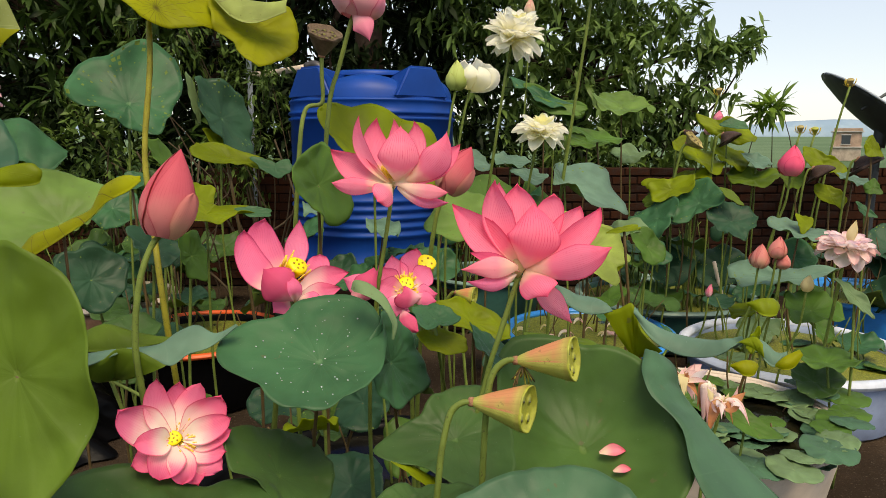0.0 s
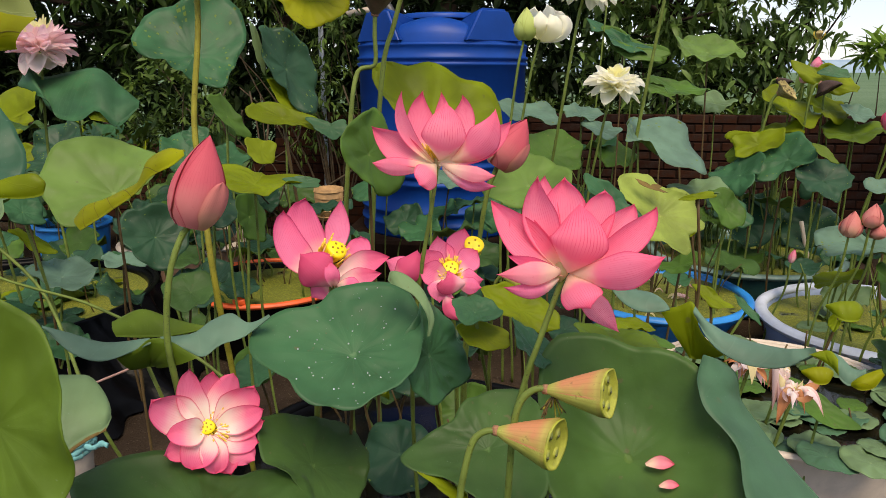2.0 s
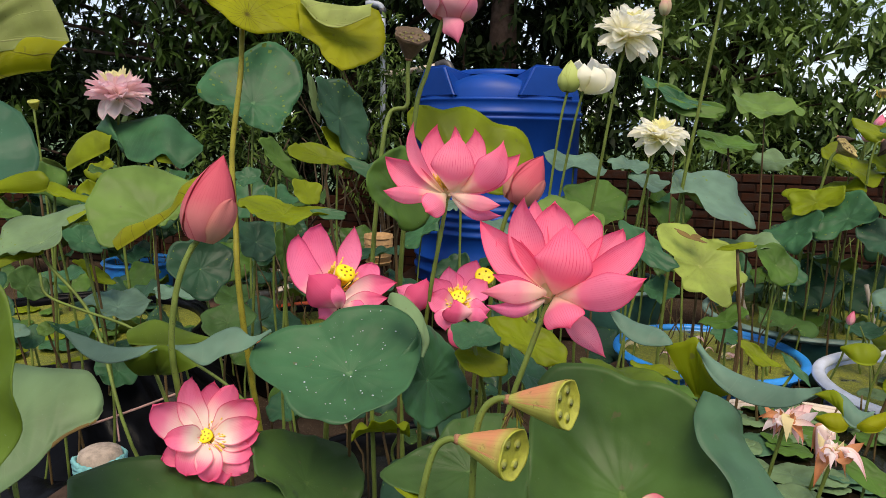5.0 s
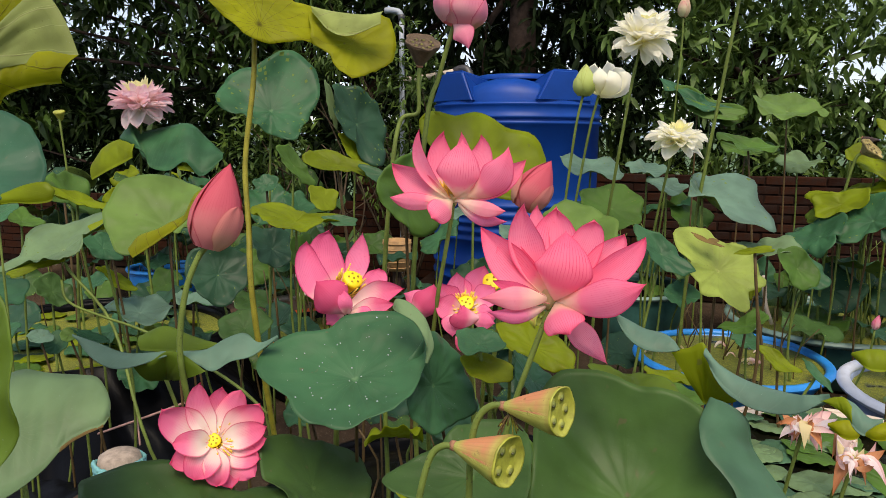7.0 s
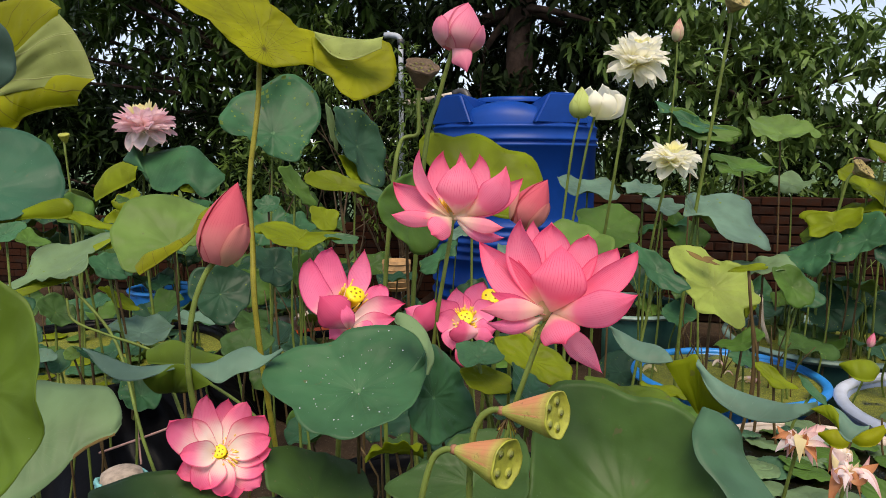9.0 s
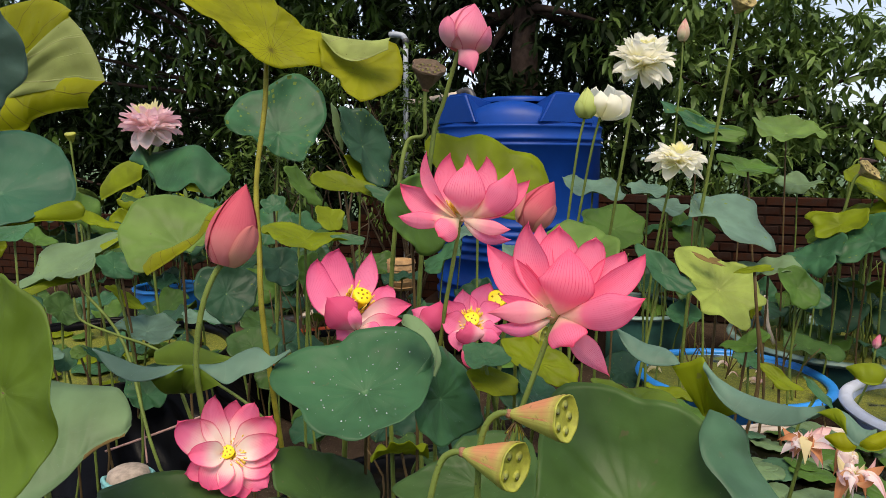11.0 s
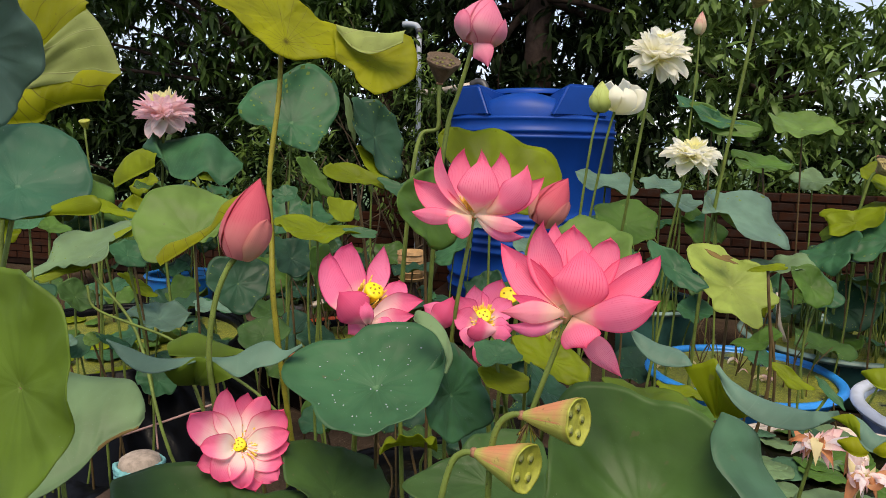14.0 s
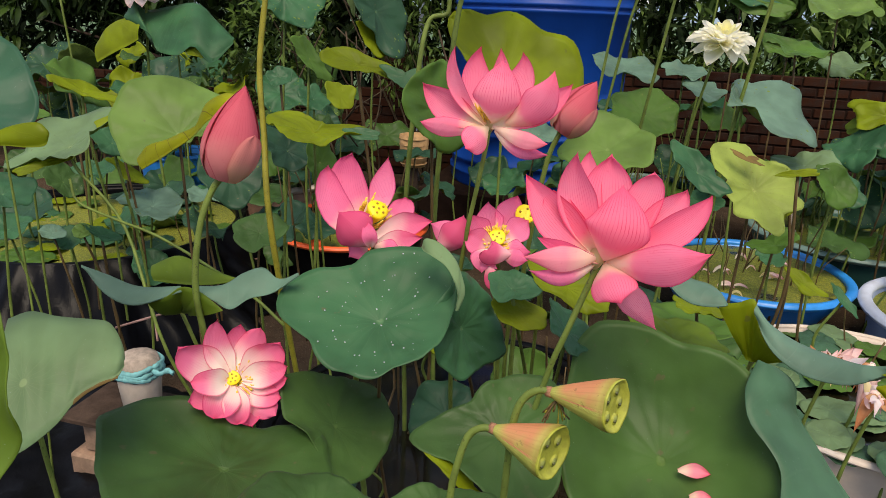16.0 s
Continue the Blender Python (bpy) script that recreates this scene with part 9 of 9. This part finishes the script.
def wall_row(n, seed):
    """Lotus leaves of the farther tubs along the foot of the wall."""
    rr = random.Random(seed)
    for k in range(n):
        at = (rr.uniform(-6.5, -1.6), rr.uniform(5.0, 5.75), rr.uniform(0.45, 1.1))
        # mostly dark tones: the shade along the wall is painted in
        tone = rr.choice(("teal", "deep", "dark", "dark", "deep", "yg"))
        lab = {"teal": "blue-green lotus leaf near the wall", "deep": "dark teal lotus leaf near the wall", "grn": "green lotus leaf near the wall", "dark": "shaded green lotus leaf near the wall", "yg": "yellow-green lotus leaf near the wall"}[tone]
        simple_leaf(at, rr.uniform(0.12, 0.22), (rr.uniform(-0.5, 0.5), rr.uniform(-0.9, 0.1), rr.uniform(0.45, 1.0)), tone, seed * 50 + k, lab)


wall_row(34, 71)
fill("violet", 4, 0.36, 0.5, 0.4, 0.12, 49, ("grn", "pale", "teal"))


# ---- low young leaves between the tubs ----
lr = random.Random(123)
made = 0
while made < 90:
    x, y = lr.uniform(-4.2, 3.2), lr.uniform(2.2, 5.7)
    if math.hypot(x - 1.05, y - 2.58) < 0.55 or math.hypot(x - 1.9, y - 3.55) < 0.62 or math.hypot(x - 0.86, y - 3.88) < 0.52 or math.hypot(x + 0.44, y - 4.97) < 0.75 or (x > 1.3 and y < 3.3) or (x < -1.0 and y < 2.7):
        continue
    # shade between the tubs is put into these mostly dark tones
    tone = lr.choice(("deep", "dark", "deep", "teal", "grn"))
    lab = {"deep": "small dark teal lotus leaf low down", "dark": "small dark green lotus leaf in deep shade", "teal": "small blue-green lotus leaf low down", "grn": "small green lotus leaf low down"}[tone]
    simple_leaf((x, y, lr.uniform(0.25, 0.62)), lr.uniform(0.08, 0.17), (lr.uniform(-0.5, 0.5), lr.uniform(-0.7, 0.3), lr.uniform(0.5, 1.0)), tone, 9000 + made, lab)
    made += 1


# ---- small clutter ----
def cloth_pot():
    """A cream pot with a sea-green cloth and cord round its neck, on a board."""
    at = (-1.285, 1.80)
    ledge = thing("ledge", "low block of old bricks under the pot", "ledge", (at[0], at[1], 0))
    for k, (bx, bz, bw) in enumerate(((-0.14, 0.05, 0.23), (0.11, 0.05, 0.24), (-0.11, 0.178, 0.20), (0.10, 0.176, 0.19))):
        box_part("brick", (bw, 0.20 + 0.02 * (k % 2), 0.10 if k < 2 else 0.12), (bx, 0.02 + 0.012 * (k % 3), bz if k < 2 else bz - 0.015), OLD_BRICK, ledge, 0.009)
    box_part("board", (0.50, 0.24, 0.02), (0, 0.02, 0.244), BARK, ledge, 0.004)
    ob = thing("pot", "cream plastic pot with a sea-green cloth tied round its rim", "pot", (at[0], at[1], 0.254))
    ob.scale = (0.76, 0.76, 1.1)
    lathe("body", [(0.02, 0), (0.072, 0), (0.092, 0.15), (0.095, 0.17), (0.088, 0.17), (0.07, 0.03)], CREAM, ob, 32)
    lathe("lid", [(0.09, 0.165), (0.08, 0.195), (0.05, 0.205), (0.0005, 0.207)], LID, ob, 28, uneven=0.02)
    for j in range(3):
        ring = [((0.096 + 0.004 * math.sin(5 * w + j)) * math.cos(w), (0.096 + 0.004 * math.cos(4 * w + j)) * math.sin(w), 0.15 + 0.012 * j + 0.006 * math.sin(3 * w + j)) for w in [2 * math.pi * k / 28 for k in range(29)]]
        tube("cloth", ring, 0.009, CLOTH, ob, 7, 56, jitter=0.25)
    tube("cloth_end", [(0.09, -0.03, 0.17), (0.13, -0.03, 0.165), (0.16, -0.02, 0.175), (0.185, -0.02, 0.17)], 0.008, CLOTH, ob, 7, 14, jitter=0.3)


cloth_pot()
bk = thing("basket", "small tan woven basket by the tank", "basket", (-1.16, 4.3, 0.0))
tube("post", [(0, 0, 0), (0, 0, 0.3), (0, 0, 0.6)], 0.03, BARK, bk, 8, 4)
lathe("body", [(0.01, 0.6), (0.075, 0.6), (0.09, 0.68), (0.095, 0.80), (0.085, 0.80), (0.08, 0.63)], TAN, bk, 28, uneven=0.02)
for j in range(5):
    ring = [((0.082 + 0.003 * j) * math.cos(w), (0.082 + 0.003 * j) * math.sin(w), 0.62 + 0.04 * j) for w in [2 * math.pi * k / 28 for k in range(29)]]
    tube("band", ring, 0.0045, BARK if j == 2 else TAN, bk, 6, 40)
for k, (x, y, z, tilt) in enumerate(((1.95, 4.55, 0.30, 25), (1.25, 4.75, 0.30, -20))):
    st = thing("stick", "pale split bamboo stick standing in a tub", "stick", (x, y, z))
    tube("cane", [(0, 0, -0.02), (-0.05, 0, 0.12), (-0.10 if tilt > 0 else -0.07, 0, 0.30)], 0.013, CREAM, st, 8, 6)
yr = random.Random(9)
for k in range(15):
    a, r = yr.uniform(0, 6.28), 0.42 * math.sqrt(yr.random())
    x, y = 0.86 + r * math.cos(a), 3.88 + r * math.sin(a)
    db = thing("dead_leaf", "shrivelled brown scrap of dead lotus leaf", "dead leaf", (x, y, 0.296), "dead leaves")
    w = yr.uniform(0.02, 0.045)
    pale = k % 3 == 0
    petal(db, (-w, 0, 0), (0, 0, yr.uniform(0.01, 0.03)), (w, yr.uniform(-0.02, 0.02), 0.004), w * yr.uniform(0.5, 1.1), 0.3, "straw" if pale else "wilt", (0, -0.3, 0.9), name="scrap")


def arching_stalk(points):
    """A bare leaf stalk that has lost its blade, arching over the water."""
    ob = thing("bare_stalk", "bare yellow-green lotus stalk arching over the water", "stalk", (points[0][0], points[0][1], points[0][2]))
    o = Vector(points[0])
    tube("stem", [Vector(p) - o for p in points], 0.0042, STALK, ob, 7, 24, 1.2)


arching_stalk(((-1.539, 1.895, 1.004), (-1.505, 1.88, 0.936), (-1.373, 1.875, 0.897), (-1.212, 1.863, 0.864), (-1.03, 1.843, 0.799), (-0.857, 1.804, 0.739), (-0.744, 1.778, 0.674)))

# ---- leaves before the foot of the tank ----
tr2 = random.Random(58)
for k in range(9):
    tone = ("teal", "glauc", "deep", "teal")[k % 4]
    simple_leaf((-0.95 + 0.115 * k + tr2.uniform(-0.04, 0.04), tr2.uniform(4.45, 4.8), tr2.uniform(0.5, 0.98)), tr2.uniform(0.10, 0.16),
                (tr2.uniform(-0.4, 0.4), tr2.uniform(-0.8, 0.0), tr2.uniform(0.5, 1.0)), tone, 7700 + k, "blue-green lotus leaf before the water tank")
droplets(centre_leaf, 60, 5)
# ---- the bricks of the wall ----
def wall_bricks():
    """Single bricks where the wall shows best, the others joined."""
    meshes = []
    rr = random.Random(3)
    for k in range(5):
        bm = bmesh.new()
        bmesh.ops.create_cube(bm, size=1.0)
        bmesh.ops.scale(bm, vec=(BRICK_L - 0.014, 0.11, COURSE - 0.013), verts=bm.verts)
        for v in bm.verts:
            v.co += Vector((rr.uniform(-0.004, 0.004), rr.uniform(-0.003, 0.003), rr.uniform(-0.003, 0.003)))
        bmesh.ops.bevel(bm, geom=bm.edges[:], offset=0.005, segments=1, affect="EDGES")
        me = bpy.data.meshes.new("brick")
        bm.to_mesh(me)
        bm.free()
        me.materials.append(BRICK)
        meshes.append(me)
    v, f = [], []
    rows = int(WALL_TOP / COURSE)
    for j in range(rows):
        z = WALL_TOP - (j + 0.5) * COURSE
        for i in range(86):
            x = -12.6 + (i + 0.5 * (j % 2)) * BRICK_L
            if j < 4 and x < -2.3:
                continue
            dx, dy = rr.uniform(-0.004, 0.004), rr.uniform(-0.006, 0.004)
            near = (0.2 < x < 3.9 and j < 11) or (-5.4 < x < -2.6 and j < 8)
            if near:
                ob = new("brick", meshes[(i * 7 + j * 3) % 5])
                ob.parent = wall_north
                ob.location = (x + dx, 0.05 + dy, z)
                ob.rotation_euler = (0, rr.uniform(-0.012, 0.012), rr.uniform(-0.015, 0.015))
            else:
                n = len(v)
                a, b, c = BRICK_L / 2 - 0.007, 0.055, COURSE / 2 - 0.0065
                v += [(x + dx + sx * a, 0.05 + dy + sy * b, z + sz * c) for sx in (-1, 1) for sy in (-1, 1) for sz in (-1, 1)]
                f += [tuple(n + q for q in face) for face in ((0, 1, 3, 2), (4, 6, 7, 5), (0, 4, 5, 1), (2, 3, 7, 6), (0, 2, 6, 4), (1, 5, 7, 3))]
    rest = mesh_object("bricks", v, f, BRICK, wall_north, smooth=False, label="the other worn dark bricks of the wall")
    rest["kind"] = "stuff"


wall_bricks()
